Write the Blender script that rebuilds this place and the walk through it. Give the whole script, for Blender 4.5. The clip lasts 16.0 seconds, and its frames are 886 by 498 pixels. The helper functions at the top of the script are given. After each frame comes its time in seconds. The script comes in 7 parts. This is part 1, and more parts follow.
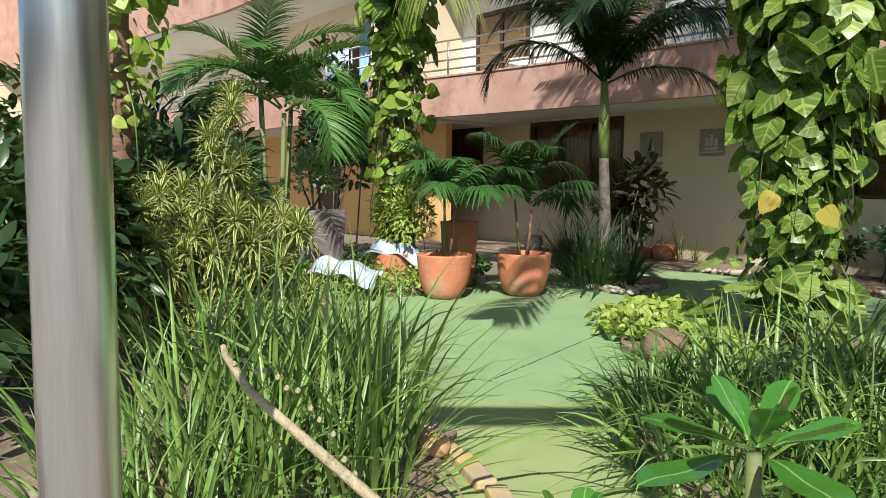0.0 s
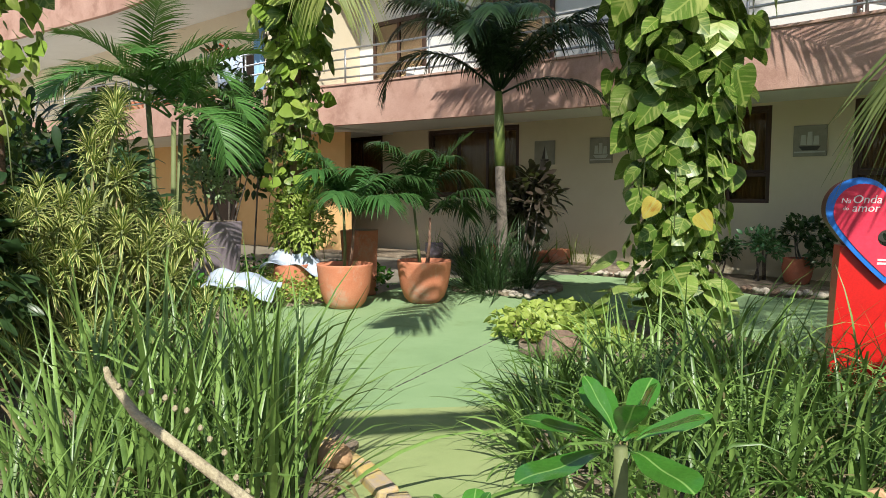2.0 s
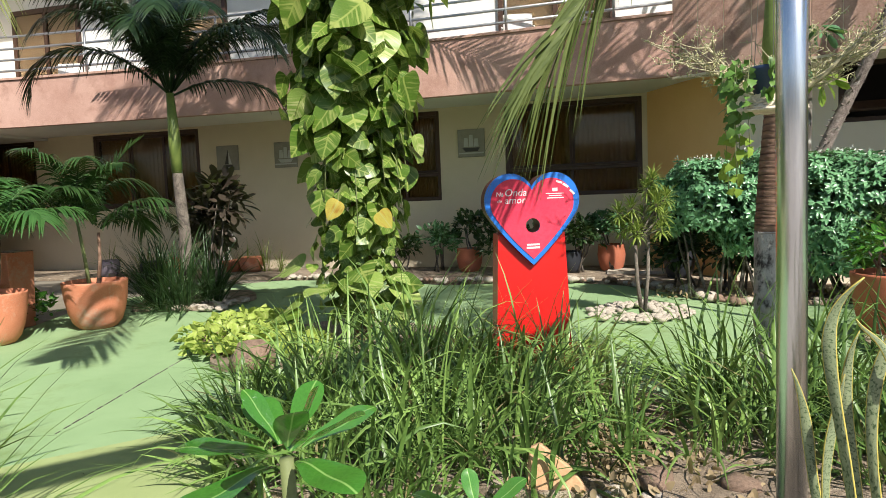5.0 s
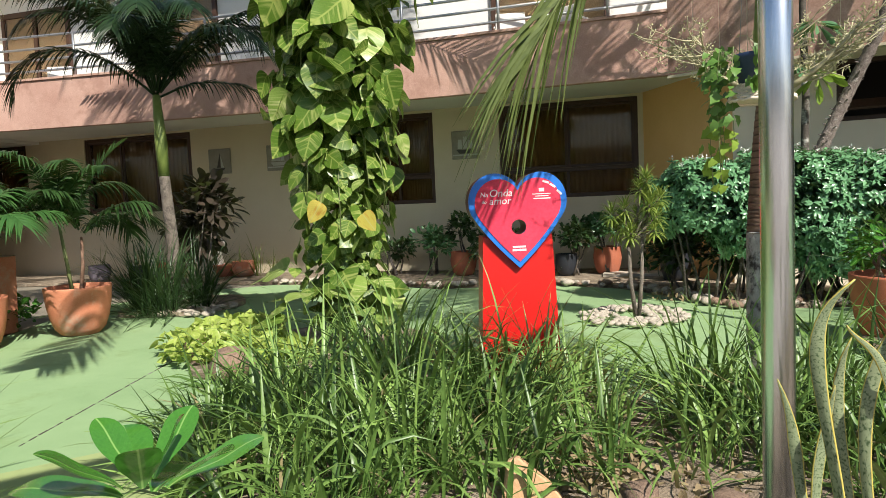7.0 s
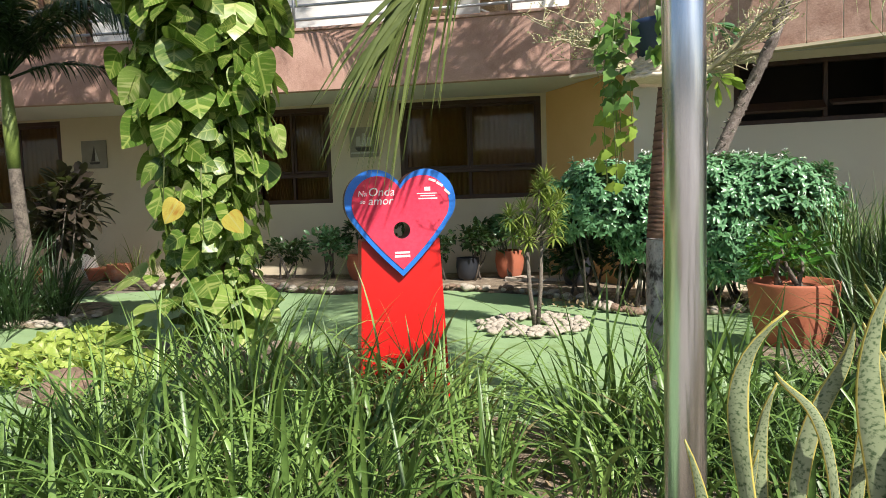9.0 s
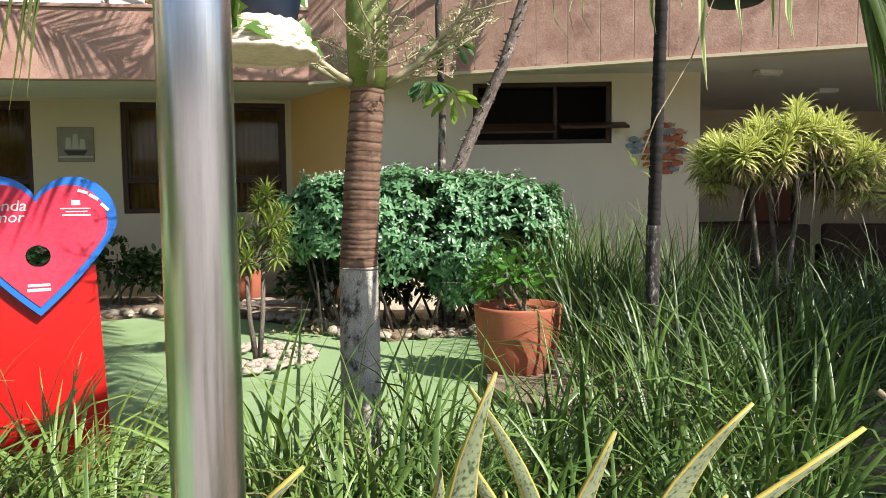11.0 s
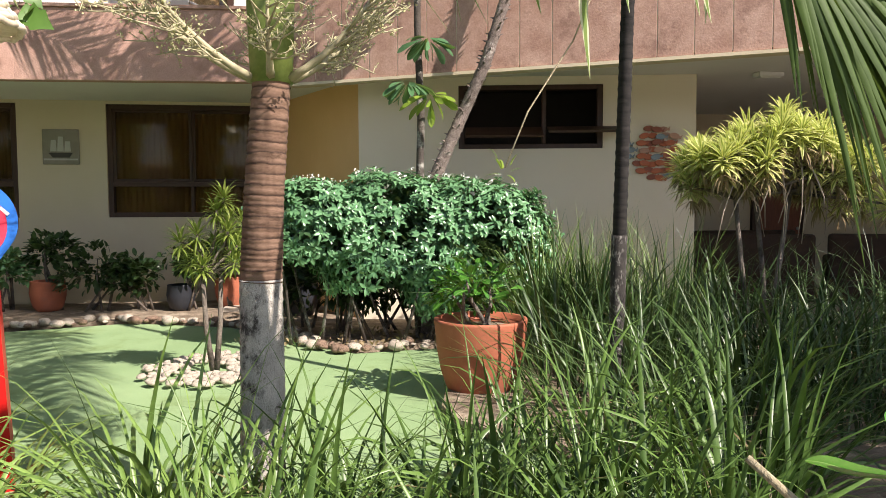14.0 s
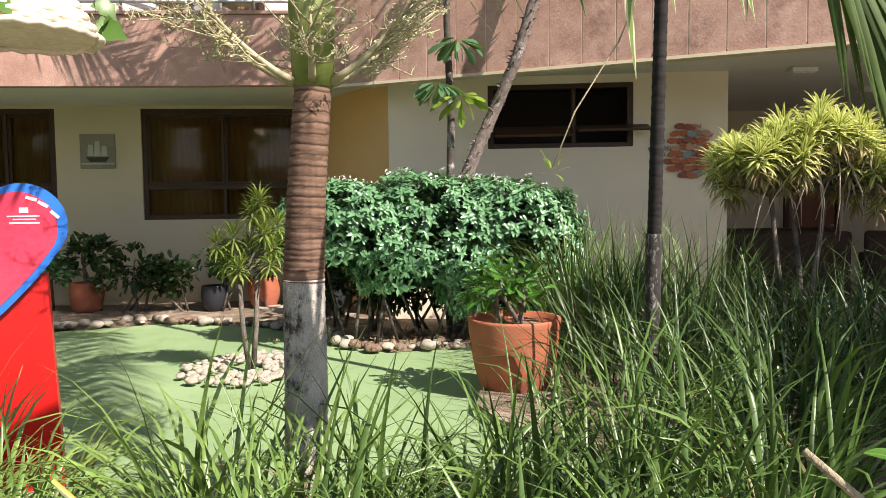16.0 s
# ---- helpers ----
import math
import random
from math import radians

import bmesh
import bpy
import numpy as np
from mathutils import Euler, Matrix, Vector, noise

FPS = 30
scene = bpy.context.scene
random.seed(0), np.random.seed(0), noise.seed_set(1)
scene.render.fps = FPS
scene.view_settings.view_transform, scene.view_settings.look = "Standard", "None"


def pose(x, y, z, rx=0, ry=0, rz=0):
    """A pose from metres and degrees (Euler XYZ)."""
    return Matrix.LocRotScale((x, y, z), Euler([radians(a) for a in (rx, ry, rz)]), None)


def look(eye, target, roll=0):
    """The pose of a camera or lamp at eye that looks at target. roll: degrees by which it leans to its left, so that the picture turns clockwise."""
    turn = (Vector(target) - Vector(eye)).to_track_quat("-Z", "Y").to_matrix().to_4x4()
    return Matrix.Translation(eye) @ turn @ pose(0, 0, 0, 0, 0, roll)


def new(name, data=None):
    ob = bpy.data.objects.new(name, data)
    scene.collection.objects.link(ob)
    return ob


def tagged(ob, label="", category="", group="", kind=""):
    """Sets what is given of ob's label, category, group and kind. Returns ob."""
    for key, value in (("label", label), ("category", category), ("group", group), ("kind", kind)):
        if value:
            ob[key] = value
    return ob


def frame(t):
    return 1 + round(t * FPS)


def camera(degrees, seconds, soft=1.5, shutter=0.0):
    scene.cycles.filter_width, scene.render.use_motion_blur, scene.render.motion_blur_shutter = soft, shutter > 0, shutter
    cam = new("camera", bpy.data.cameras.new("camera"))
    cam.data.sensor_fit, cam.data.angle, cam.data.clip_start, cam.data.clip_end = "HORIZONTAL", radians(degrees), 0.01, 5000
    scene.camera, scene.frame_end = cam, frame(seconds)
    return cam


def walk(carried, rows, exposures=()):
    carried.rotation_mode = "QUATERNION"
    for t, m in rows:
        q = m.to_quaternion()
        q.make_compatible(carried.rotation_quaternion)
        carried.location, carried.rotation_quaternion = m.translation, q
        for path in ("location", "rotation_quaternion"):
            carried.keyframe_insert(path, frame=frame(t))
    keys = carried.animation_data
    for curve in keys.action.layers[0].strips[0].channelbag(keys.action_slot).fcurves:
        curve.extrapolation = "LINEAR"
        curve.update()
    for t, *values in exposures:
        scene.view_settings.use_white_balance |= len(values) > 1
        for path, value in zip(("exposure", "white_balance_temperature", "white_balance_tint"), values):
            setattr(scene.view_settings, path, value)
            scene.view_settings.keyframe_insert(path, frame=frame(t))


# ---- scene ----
cam = camera(64.6, 16.0, soft=0.45)
PATH = [
    (0, (0.02, -0.047, 1.454), (-1.487, 1.255, 1.273), 0.7),
    (0.5, (0.061, -0.024, 1.46), (-1.351, 1.382, 1.288), 0.4),
    (1, (0.079, -0.031, 1.466), (-1.307, 1.402, 1.304), 0.3),
    (1.5, (0.074, -0.034, 1.465), (-1.286, 1.423, 1.307), 0.2),
    (2, (0.07, -0.053, 1.47), (-1.243, 1.446, 1.312), 0.1),
    (2.5, (0.036, 0.004, 1.447), (-1.19, 1.577, 1.293), 0.1),
    (3, (0.042, 0.006, 1.455), (-1.056, 1.67, 1.3), -0.1),
    (3.5, (0.062, 0.015, 1.46), (-0.892, 1.766, 1.305), -0.8),
    (4, (0.08, 0.012, 1.465), (-0.718, 1.839, 1.309), -1.7),
    (4.5, (0.09, 0.025, 1.461), (-0.555, 1.911, 1.3), -2.3),
    (5, (0.102, 0.032, 1.46), (-0.469, 1.942, 1.299), -2.3),
    (5.2, (0.102, 0.033, 1.461), (-0.456, 1.947, 1.299), -2.4),
    (7.3, (0.189, 0.317, 1.417), (-0.397, 2.224, 1.27), -2.7),
    (7.5, (0.139, 0.373, 1.4), (-0.483, 2.268, 1.252), -2.9),
    (8, (0.047, 0.555, 1.428), (-0.609, 2.439, 1.277), -3.1),
    (8.5, (0.111, 0.74, 1.401), (-0.4, 2.668, 1.245), -2.6),
    (9, (0.261, 0.878, 1.411), (-0.07, 2.844, 1.254), -1.8),
    (9.5, (0.318, 1.0, 1.407), (0.21, 2.991, 1.253), -1.2),
    (10, (0.395, 1.22, 1.421), (0.543, 3.209, 1.269), -1.2),
    (10.2, (0.455, 1.306, 1.428), (0.7, 3.285, 1.28), -1.5),
    (12.3, (1.136, 1.852, 1.425), (1.455, 3.823, 1.308), -0.4),
    (12.5, (1.191, 1.861, 1.429), (1.435, 3.842, 1.312), -0.1),
    (13, (1.262, 1.833, 1.439), (1.379, 3.826, 1.317), -0.2),
    (13.5, (1.258, 1.841, 1.439), (1.413, 3.832, 1.319), -0.2),
    (14, (1.237, 1.848, 1.431), (1.48, 3.83, 1.315), -0.2),
    (14.5, (1.232, 1.837, 1.426), (1.527, 3.812, 1.313), -0.1),
    (15, (1.204, 1.828, 1.425), (1.502, 3.803, 1.313), -0.2),
    (15.5, (1.177, 1.825, 1.426), (1.417, 3.808, 1.314), -0.4),
    (16, (1.173, 1.816, 1.43), (1.344, 3.806, 1.315), -0.7),
]
EXPOSURE = ((0, 0.46, 6250, 7), (2.5, 0.46, 6250, 7), (5.0, 0.68, 6300, 10), (7.5, 0.55, 6350, 9), (8.0, 0.44, 6350, 9), (8.5, 0.60, 6350, 10), (10.0, 0.74, 6300, 12), (12.5, 0.88, 6600, 18), (16.0, 0.88, 6600, 18))   # the camera's own
walk(cam, [(t, look(eye, target, roll)) for t, eye, target, roll in PATH], EXPOSURE)


# ---- world, sun ----
SUN_DIR = Vector((0.70, -0.70, 0.92)).normalized()      # towards the sun
world = bpy.data.worlds.new("sky")
scene.world = world
world.use_nodes = True
wn = world.node_tree.nodes
sky = wn.new("ShaderNodeTexSky")
sky.sky_type = "NISHITA"
sky.sun_disc = False
sky.sun_elevation = math.asin(SUN_DIR.z)
sky.sun_rotation = math.atan2(SUN_DIR.x, SUN_DIR.y)
world.node_tree.links.new(sky.outputs[0], wn["Background"].inputs[0])
wn["Background"].inputs[1].default_value = 0.085
sun_data = bpy.data.lights.new("sun", "SUN")
sun_data.energy, sun_data.angle, sun_data.color = 5.0, radians(0.5), (1.0, 0.93, 0.82)
sun = new("sun", sun_data)
sun.matrix_world = look((0, 0, 20), Vector((0, 0, 20)) - SUN_DIR)

rng = np.random.default_rng(7)


# ---- materials ----
def base_mat(name, rough=0.6, metal=0.0):
    m = bpy.data.materials.new(name)
    m.use_nodes = True
    b = m.node_tree.nodes["Principled BSDF"]
    b.inputs["Roughness"].default_value = rough
    b.inputs["Metallic"].default_value = metal
    return m, m.node_tree.nodes, m.node_tree.links, b


def ramp(n, l, src, stops):
    r = n.new("ShaderNodeValToRGB")
    while len(r.color_ramp.elements) < len(stops):
        r.color_ramp.elements.new(0.5)
    for e, (p, c) in zip(r.color_ramp.elements, stops):
        e.position, e.color = p, (*c, 1)
    l.new(src, r.inputs[0])
    return r.outputs[0]


def noise_tex(n, l, scale, detail=4, rough=0.6, coords="Object", stretch=(1, 1, 1)):
    tc, mp, nz = n.new("ShaderNodeTexCoord"), n.new("ShaderNodeMapping"), n.new("ShaderNodeTexNoise")
    mp.inputs["Scale"].default_value = stretch
    nz.inputs["Scale"].default_value, nz.inputs["Detail"].default_value, nz.inputs["Roughness"].default_value = scale, detail, rough
    l.new(tc.outputs[coords], mp.inputs[0])
    l.new(mp.outputs[0], nz.inputs[0])
    return nz.outputs[0]


def mix(n, l, fac, a, b, mode="MIX"):
    x = n.new("ShaderNodeMix")
    x.data_type, x.blend_type = "RGBA", mode
    for i, v in ((0, fac), (6, a), (7, b)):
        if isinstance(v, (int, float)):
            x.inputs[i].default_value = v
        elif isinstance(v, tuple):
            x.inputs[i].default_value = (*v, 1)
        else:
            l.new(v, x.inputs[i])
    return x.outputs[2]


def bump(n, l, b, height, strength, dist):
    bp = n.new("ShaderNodeBump")
    bp.inputs["Strength"].default_value, bp.inputs["Distance"].default_value = strength, dist
    l.new(height, bp.inputs["Height"])
    l.new(bp.outputs[0], b.inputs["Normal"])


def surface(name, c1, c2, rough=0.7, scale=3.0, fine=60.0, relief=0.25, dist=0.006, metal=0.0, stain=None, stretch=(1, 1, 1), stain_at=0.52):
    """A painted or mineral surface: two colours in patches, a fine grain, and stains."""
    m, n, l, b = base_mat(name, rough, metal)
    big = noise_tex(n, l, scale, 5, 0.65, stretch=stretch)
    small = noise_tex(n, l, fine, 3, 0.6, stretch=stretch)
    col = ramp(n, l, big, ((0.35, c1), (0.68, c2)))
    col = mix(n, l, 0.35, col, ramp(n, l, small, ((0.3, tuple(v * 0.72 for v in c1)), (0.7, c2))))
    if stain:
        patch = noise_tex(n, l, scale * 0.6, 7, 0.75, stretch=stretch)
        k = ramp(n, l, patch, ((stain_at, (0, 0, 0)), (stain_at + 0.12, (1, 1, 1))))
        col = mix(n, l, k, col, stain)
    l.new(col, b.inputs["Base Color"])
    bump(n, l, b, small, relief, dist)
    return m


def leafy(name, dark, light, edge=None, patches=None, rough=0.42, thin=0.35, midrib=None, edge_at=0.30, patch_scale=9.0, patch_map=(3.0, 0.9, 1), soft=0.10, gloss=0.28, veins=None, streaks=None):
    """A leaf: hue varies from leaf to leaf; UV runs across (u) and along (v) it."""
    m, n, l, b = base_mat(name, rough)
    b.inputs["Specular IOR Level"].default_value = gloss
    geo = n.new("ShaderNodeNewGeometry")
    uv = n.new("ShaderNodeUVMap")
    sep = n.new("ShaderNodeSeparateXYZ")
    l.new(uv.outputs[0], sep.inputs[0])
    off = n.new("ShaderNodeMath"); off.operation = "SUBTRACT"; off.inputs[1].default_value = 0.5
    l.new(sep.outputs[0], off.inputs[0])
    ab = n.new("ShaderNodeMath"); ab.operation = "ABSOLUTE"
    l.new(off.outputs[0], ab.inputs[0])
    oi, add, fr = n.new("ShaderNodeObjectInfo"), n.new("ShaderNodeMath"), n.new("ShaderNodeMath")
    add.operation, fr.operation = "ADD", "FRACT"
    l.new(geo.outputs["Random Per Island"], add.inputs[0]); l.new(oi.outputs["Random"], add.inputs[1])
    l.new(add.outputs[0], fr.inputs[0])
    rnd = fr.outputs[0]
    col = ramp(n, l, rnd, ((0.0, dark), (0.6, tuple((a + c) / 2 for a, c in zip(dark, light))), (1.0, light)))
    grain = noise_tex(n, l, 25, 3, 0.6)
    col = mix(n, l, 0.5, col, mix(n, l, grain, tuple(v * 0.6 for v in dark), tuple(min(1, v * 1.25) for v in light)))
    if patches:
        mp = n.new("ShaderNodeMapping"); mp.inputs["Scale"].default_value = patch_map
        l.new(uv.outputs[0], mp.inputs[0])
        cmb = n.new("ShaderNodeVectorMath"); cmb.operation = "ADD"
        sc = n.new("ShaderNodeVectorMath"); sc.operation = "SCALE"; sc.inputs[3].default_value = 37.0
        cx = n.new("ShaderNodeCombineXYZ")
        for k in range(3):
            l.new(rnd, cx.inputs[k])
        l.new(cx.outputs[0], sc.inputs[0])
        l.new(mp.outputs[0], cmb.inputs[0]); l.new(sc.outputs[0], cmb.inputs[1])
        nz = n.new("ShaderNodeTexNoise"); nz.inputs["Scale"].default_value = patch_scale; nz.inputs["Detail"].default_value = 3
        l.new(cmb.outputs[0], nz.inputs[0])
        k = ramp(n, l, nz.outputs[0], ((0.50, (0, 0, 0)), (0.50 + soft, (1, 1, 1))))
        col = mix(n, l, k, col, patches)
    if streaks:
        # pale streaks that run with the side veins
        sl = n.new("ShaderNodeMath"); sl.operation = "MULTIPLY_ADD"; sl.inputs[1].default_value = -0.6
        l.new(ab.outputs[0], sl.inputs[0]); l.new(sep.outputs[1], sl.inputs[2])
        far, big = n.new("ShaderNodeMath"), n.new("ShaderNodeMath")
        far.operation, big.operation = "MULTIPLY", "MULTIPLY"
        far.inputs[1].default_value, big.inputs[1].default_value = 11.0, 61.0
        l.new(sl.outputs[0], far.inputs[0]); l.new(rnd, big.inputs[0])
        cv = n.new("ShaderNodeCombineXYZ")
        l.new(far.outputs[0], cv.inputs[0]); l.new(sep.outputs[0], cv.inputs[1]); l.new(big.outputs[0], cv.inputs[2])
        nz = n.new("ShaderNodeTexNoise"); nz.inputs["Scale"].default_value = 1.0; nz.inputs["Detail"].default_value = 4
        l.new(cv.outputs[0], nz.inputs[0])
        k = ramp(n, l, nz.outputs[0], ((0.50, (0, 0, 0)), (0.64, (0.6, 0.6, 0.6))))
        col = mix(n, l, k, col, streaks)
    if veins:
        # side veins slant away from the midrib
        sl = n.new("ShaderNodeMath"); sl.operation = "MULTIPLY_ADD"; sl.inputs[1].default_value = -0.55
        l.new(ab.outputs[0], sl.inputs[0]); l.new(sep.outputs[1], sl.inputs[2])
        mu = n.new("ShaderNodeMath"); mu.operation = "MULTIPLY"; mu.inputs[1].default_value = 11.0
        l.new(sl.outputs[0], mu.inputs[0])
        fv = n.new("ShaderNodeMath"); fv.operation = "FRACT"
        l.new(mu.outputs[0], fv.inputs[0])
        k = ramp(n, l, fv.outputs[0], ((0.0, (0.22, 0.22, 0.22)), (0.16, (0, 0, 0)), (0.86, (0, 0, 0)), (1.0, (0.22, 0.22, 0.22))))
        col = mix(n, l, k, col, veins)
        bump(n, l, b, fv.outputs[0], 0.25, 0.002)
    if edge:
        k = ramp(n, l, ab.outputs[0], ((edge_at, (0, 0, 0)), (edge_at + 0.06, (1, 1, 1))))
        col = mix(n, l, k, col, edge)
    if midrib:
        k = ramp(n, l, ab.outputs[0], ((0.012, (1, 1, 1)), (0.035, (0, 0, 0))))
        col = mix(n, l, k, col, midrib)
    l.new(col, b.inputs["Base Color"])
    tr = n.new("ShaderNodeBsdfTranslucent")
    l.new(mix(n, l, 0.55, col, (0.35, 0.5, 0.08)), tr.inputs[0])
    ms = n.new("ShaderNodeMixShader"); ms.inputs[0].default_value = thin
    l.new(b.outputs[0], ms.inputs[1]); l.new(tr.outputs[0], ms.inputs[2])
    l.new(ms.outputs[0], n["Material Output"].inputs[0])
    return m


def plain(name, c, rough=0.5, metal=0.0):
    return surface(name, tuple(v * 0.88 for v in c), tuple(min(1, v * 1.08) for v in c), rough, 4.0, 90.0, 0.08, 0.002, metal)


M_TURF = surface("green_turf", (0.215, 0.335, 0.155), (0.30, 0.43, 0.215), 0.9, 0.9, 220, 0.5, 0.004, stain=(0.185, 0.27, 0.10))
M_SOIL = surface("soil", (0.15, 0.11, 0.075), (0.38, 0.30, 0.215), 0.95, 5, 90, 0.9, 0.02, stain=(0.48, 0.40, 0.30))
M_EARTH = surface("packed_earth", (0.16, 0.14, 0.10), (0.27, 0.24, 0.19), 0.95, 0.7, 50, 0.6, 0.01)
M_CREAM = surface("cream_paint", (0.62, 0.53, 0.375), (0.70, 0.61, 0.455), 0.85, 0.8, 140, 0.3, 0.003)
# Cream again, lightened to carry the bounce light on the right wall.
M_CREAM_LIGHTENED = surface("lightened_cream_paint", (0.83, 0.73, 0.57), (0.88, 0.79, 0.63), 0.85, 0.8, 140, 0.3, 0.003)
M_TURF_OLD = surface("worn_turf", (0.27, 0.34, 0.13), (0.36, 0.42, 0.18), 0.9, 1.4, 220, 0.5, 0.004, stain=(0.23, 0.28, 0.11))
M_OCHRE = surface("ochre_paint", (0.76, 0.46, 0.19), (0.84, 0.54, 0.25), 0.85, 0.8, 140, 0.3, 0.003)
M_WHITE = surface("white_paint", (0.70, 0.69, 0.66), (0.80, 0.79, 0.76), 0.8, 0.8, 120, 0.25, 0.003)
M_PINK = surface("pink_render", (0.40, 0.225, 0.175), (0.56, 0.36, 0.29), 0.85, 1.6, 70, 0.6, 0.006, stain=(0.34, 0.19, 0.145))
M_STONE = surface("red_stone_slab", (0.36, 0.20, 0.15), (0.56, 0.375, 0.30), 0.75, 4.0, 45, 0.5, 0.006, stain=(0.27, 0.155, 0.12))
M_BROWN = surface("brown_frame", (0.042, 0.018, 0.010), (0.075, 0.034, 0.019), 0.55, 6, 80, 0.2, 0.002, stretch=(6, 6, 1))
# Near-black lining stands in for the darkness of unlit rooms.
M_UNLIT_ROOM = plain("unlit_interior", (0.05, 0.04, 0.035), 0.9)
M_CURTAIN = surface("curtain_cloth", (0.30, 0.225, 0.12), (0.42, 0.32, 0.18), 0.9, 3, 120, 0.3, 0.002, stretch=(9, 9, 1))
M_TERRA = surface("terracotta", (0.52, 0.17, 0.085), (0.64, 0.26, 0.15), 0.8, 3.5, 90, 0.35, 0.003, stain=(0.52, 0.33, 0.24))
M_TERRA_OLD = surface("weathered_terracotta", (0.37, 0.105, 0.052), (0.46, 0.15, 0.08), 0.75, 3.5, 90, 0.35, 0.003, stain=(0.33, 0.12, 0.075))
M_STEEL = surface("brushed_steel", (0.58, 0.61, 0.66), (0.68, 0.72, 0.77), 0.26, 2, 40, 0.06, 0.001, 1.0, stretch=(14, 14, 0.4))
M_RAIL = plain("galvanised_rail", (0.42, 0.43, 0.45), 0.4, 0.8)
M_PEBBLE = surface("river_pebbles", (0.34, 0.29, 0.23), (0.58, 0.52, 0.44), 0.85, 9, 60, 0.5, 0.005, stain=(0.22, 0.17, 0.13))
M_ROCK = surface("brown_rock", (0.20, 0.125, 0.085), (0.36, 0.25, 0.18), 0.85, 6, 45, 0.8, 0.01, stain=(0.13, 0.09, 0.07))
M_SANDSTONE = surface("orange_sandstone", (0.46, 0.26, 0.13), (0.60, 0.38, 0.22), 0.85, 4, 60, 0.6, 0.006)
M_RED = plain("red_paint", (0.62, 0.012, 0.010), 0.35)
M_HEART = surface("pink_red_print", (0.66, 0.035, 0.075), (0.74, 0.065, 0.115), 0.16, 2, 50, 0.04, 0.001)
M_BLUE = plain("blue_paint", (0.02, 0.17, 0.62), 0.35)
M_MAROON = plain("dark_maroon_side", (0.14, 0.02, 0.02), 0.5)
M_LETTER = plain("white_print", (0.76, 0.68, 0.69), 0.5)
M_PLAQUE = surface("grey_plaque", (0.22, 0.205, 0.165), (0.33, 0.305, 0.25), 0.7, 4, 60, 0.5, 0.004)
M_RELIEF = plain("pale_relief", (0.50, 0.50, 0.46), 0.7)
M_RELIEF_DARK = plain("dark_relief", (0.06, 0.055, 0.05), 0.7)
M_BARK = surface("palm_bark", (0.17, 0.095, 0.06), (0.32, 0.20, 0.14), 0.9, 5, 60, 0.8, 0.008, stretch=(1, 1, 5), stain=(0.10, 0.06, 0.045))


def ring_bark(name, dark, light, spacing):
    """Palm bark with leaf-scar rings."""
    mt = surface(name, dark, light, 0.9, 6, 60, 0.7, 0.006, stretch=(1, 1, 4), stain=tuple(v * 0.6 for v in dark))
    n, l = mt.node_tree.nodes, mt.node_tree.links
    b = n["Principled BSDF"]
    tc, wv = n.new("ShaderNodeTexCoord"), n.new("ShaderNodeTexWave")
    wv.bands_direction, wv.wave_profile = "Z", "SAW"
    wv.inputs["Scale"].default_value = 0.314 / spacing
    wv.inputs["Distortion"].default_value, wv.inputs["Detail"].default_value, wv.inputs["Detail Scale"].default_value = 2.2, 3, 1.4
    l.new(tc.outputs["Object"], wv.inputs[0])
    old = b.inputs["Base Color"].links[0].from_socket
    k = ramp(n, l, wv.outputs[1], ((0.0, (0.22, 0.20, 0.20)), (0.22, (0.85, 0.85, 0.85)), (0.9, (1, 1, 1)), (1.0, (0.35, 0.33, 0.32))))
    l.new(mix(n, l, 1.0, old, k, "MULTIPLY"), b.inputs["Base Color"])
    bump(n, l, b, wv.outputs[1], 0.8, 0.012)
    return mt


M_RING = ring_bark("ringed_palm_bark", (0.17, 0.095, 0.06), (0.32, 0.20, 0.14), 0.045)
M_RING_DARK = ring_bark("dark_ringed_bark", (0.007, 0.006, 0.0055), (0.042, 0.036, 0.032), 0.085)
M_RING_FLECK = surface("dark_bark_with_lime_flecks", (0.014, 0.012, 0.011), (0.070, 0.062, 0.055), 0.9, 7, 60, 0.9, 0.008, stain=(0.46, 0.44, 0.40), stretch=(5, 5, 2.6), stain_at=0.53)
M_BARK_GREY = surface("grey_bark", (0.085, 0.068, 0.056), (0.27, 0.23, 0.19), 0.95, 9, 60, 1.0, 0.014, stain=(0.06, 0.05, 0.042))
M_BARK_DARK = surface("dark_bark", (0.035, 0.028, 0.022), (0.10, 0.085, 0.07), 0.9, 8, 60, 0.9, 0.008, stain=(0.38, 0.37, 0.33))
M_BARK_PINK = surface("rough_pinkish_bark", (0.085, 0.065, 0.055), (0.33, 0.27, 0.24), 0.95, 18, 70, 1.0, 0.015, stain=(0.50, 0.46, 0.42), stain_at=0.56)
M_LIME = surface("old_whitewash", (0.34, 0.32, 0.28), (0.60, 0.57, 0.51), 0.9, 5, 50, 0.9, 0.008, stain=(0.05, 0.042, 0.038), stretch=(4.0, 4.0, 2.6), stain_at=0.51)
M_SHAFT = surface("palm_crownshaft", (0.13, 0.19, 0.04), (0.25, 0.31, 0.08), 0.5, 3, 50, 0.2, 0.003)
M_STALK = plain("cream_flower_stalk", (0.44, 0.40, 0.25), 0.7)
M_TWIG = surface("knobbly_tan_bark", (0.30, 0.25, 0.15), (0.47, 0.41, 0.27), 0.85, 30, 120, 0.8, 0.006, stain=(0.15, 0.12, 0.08))
M_TRAIL = plain("dry_pale_stem", (0.46, 0.38, 0.30), 0.85)
M_STEM = plain("green_stem", (0.16, 0.19, 0.07), 0.7)
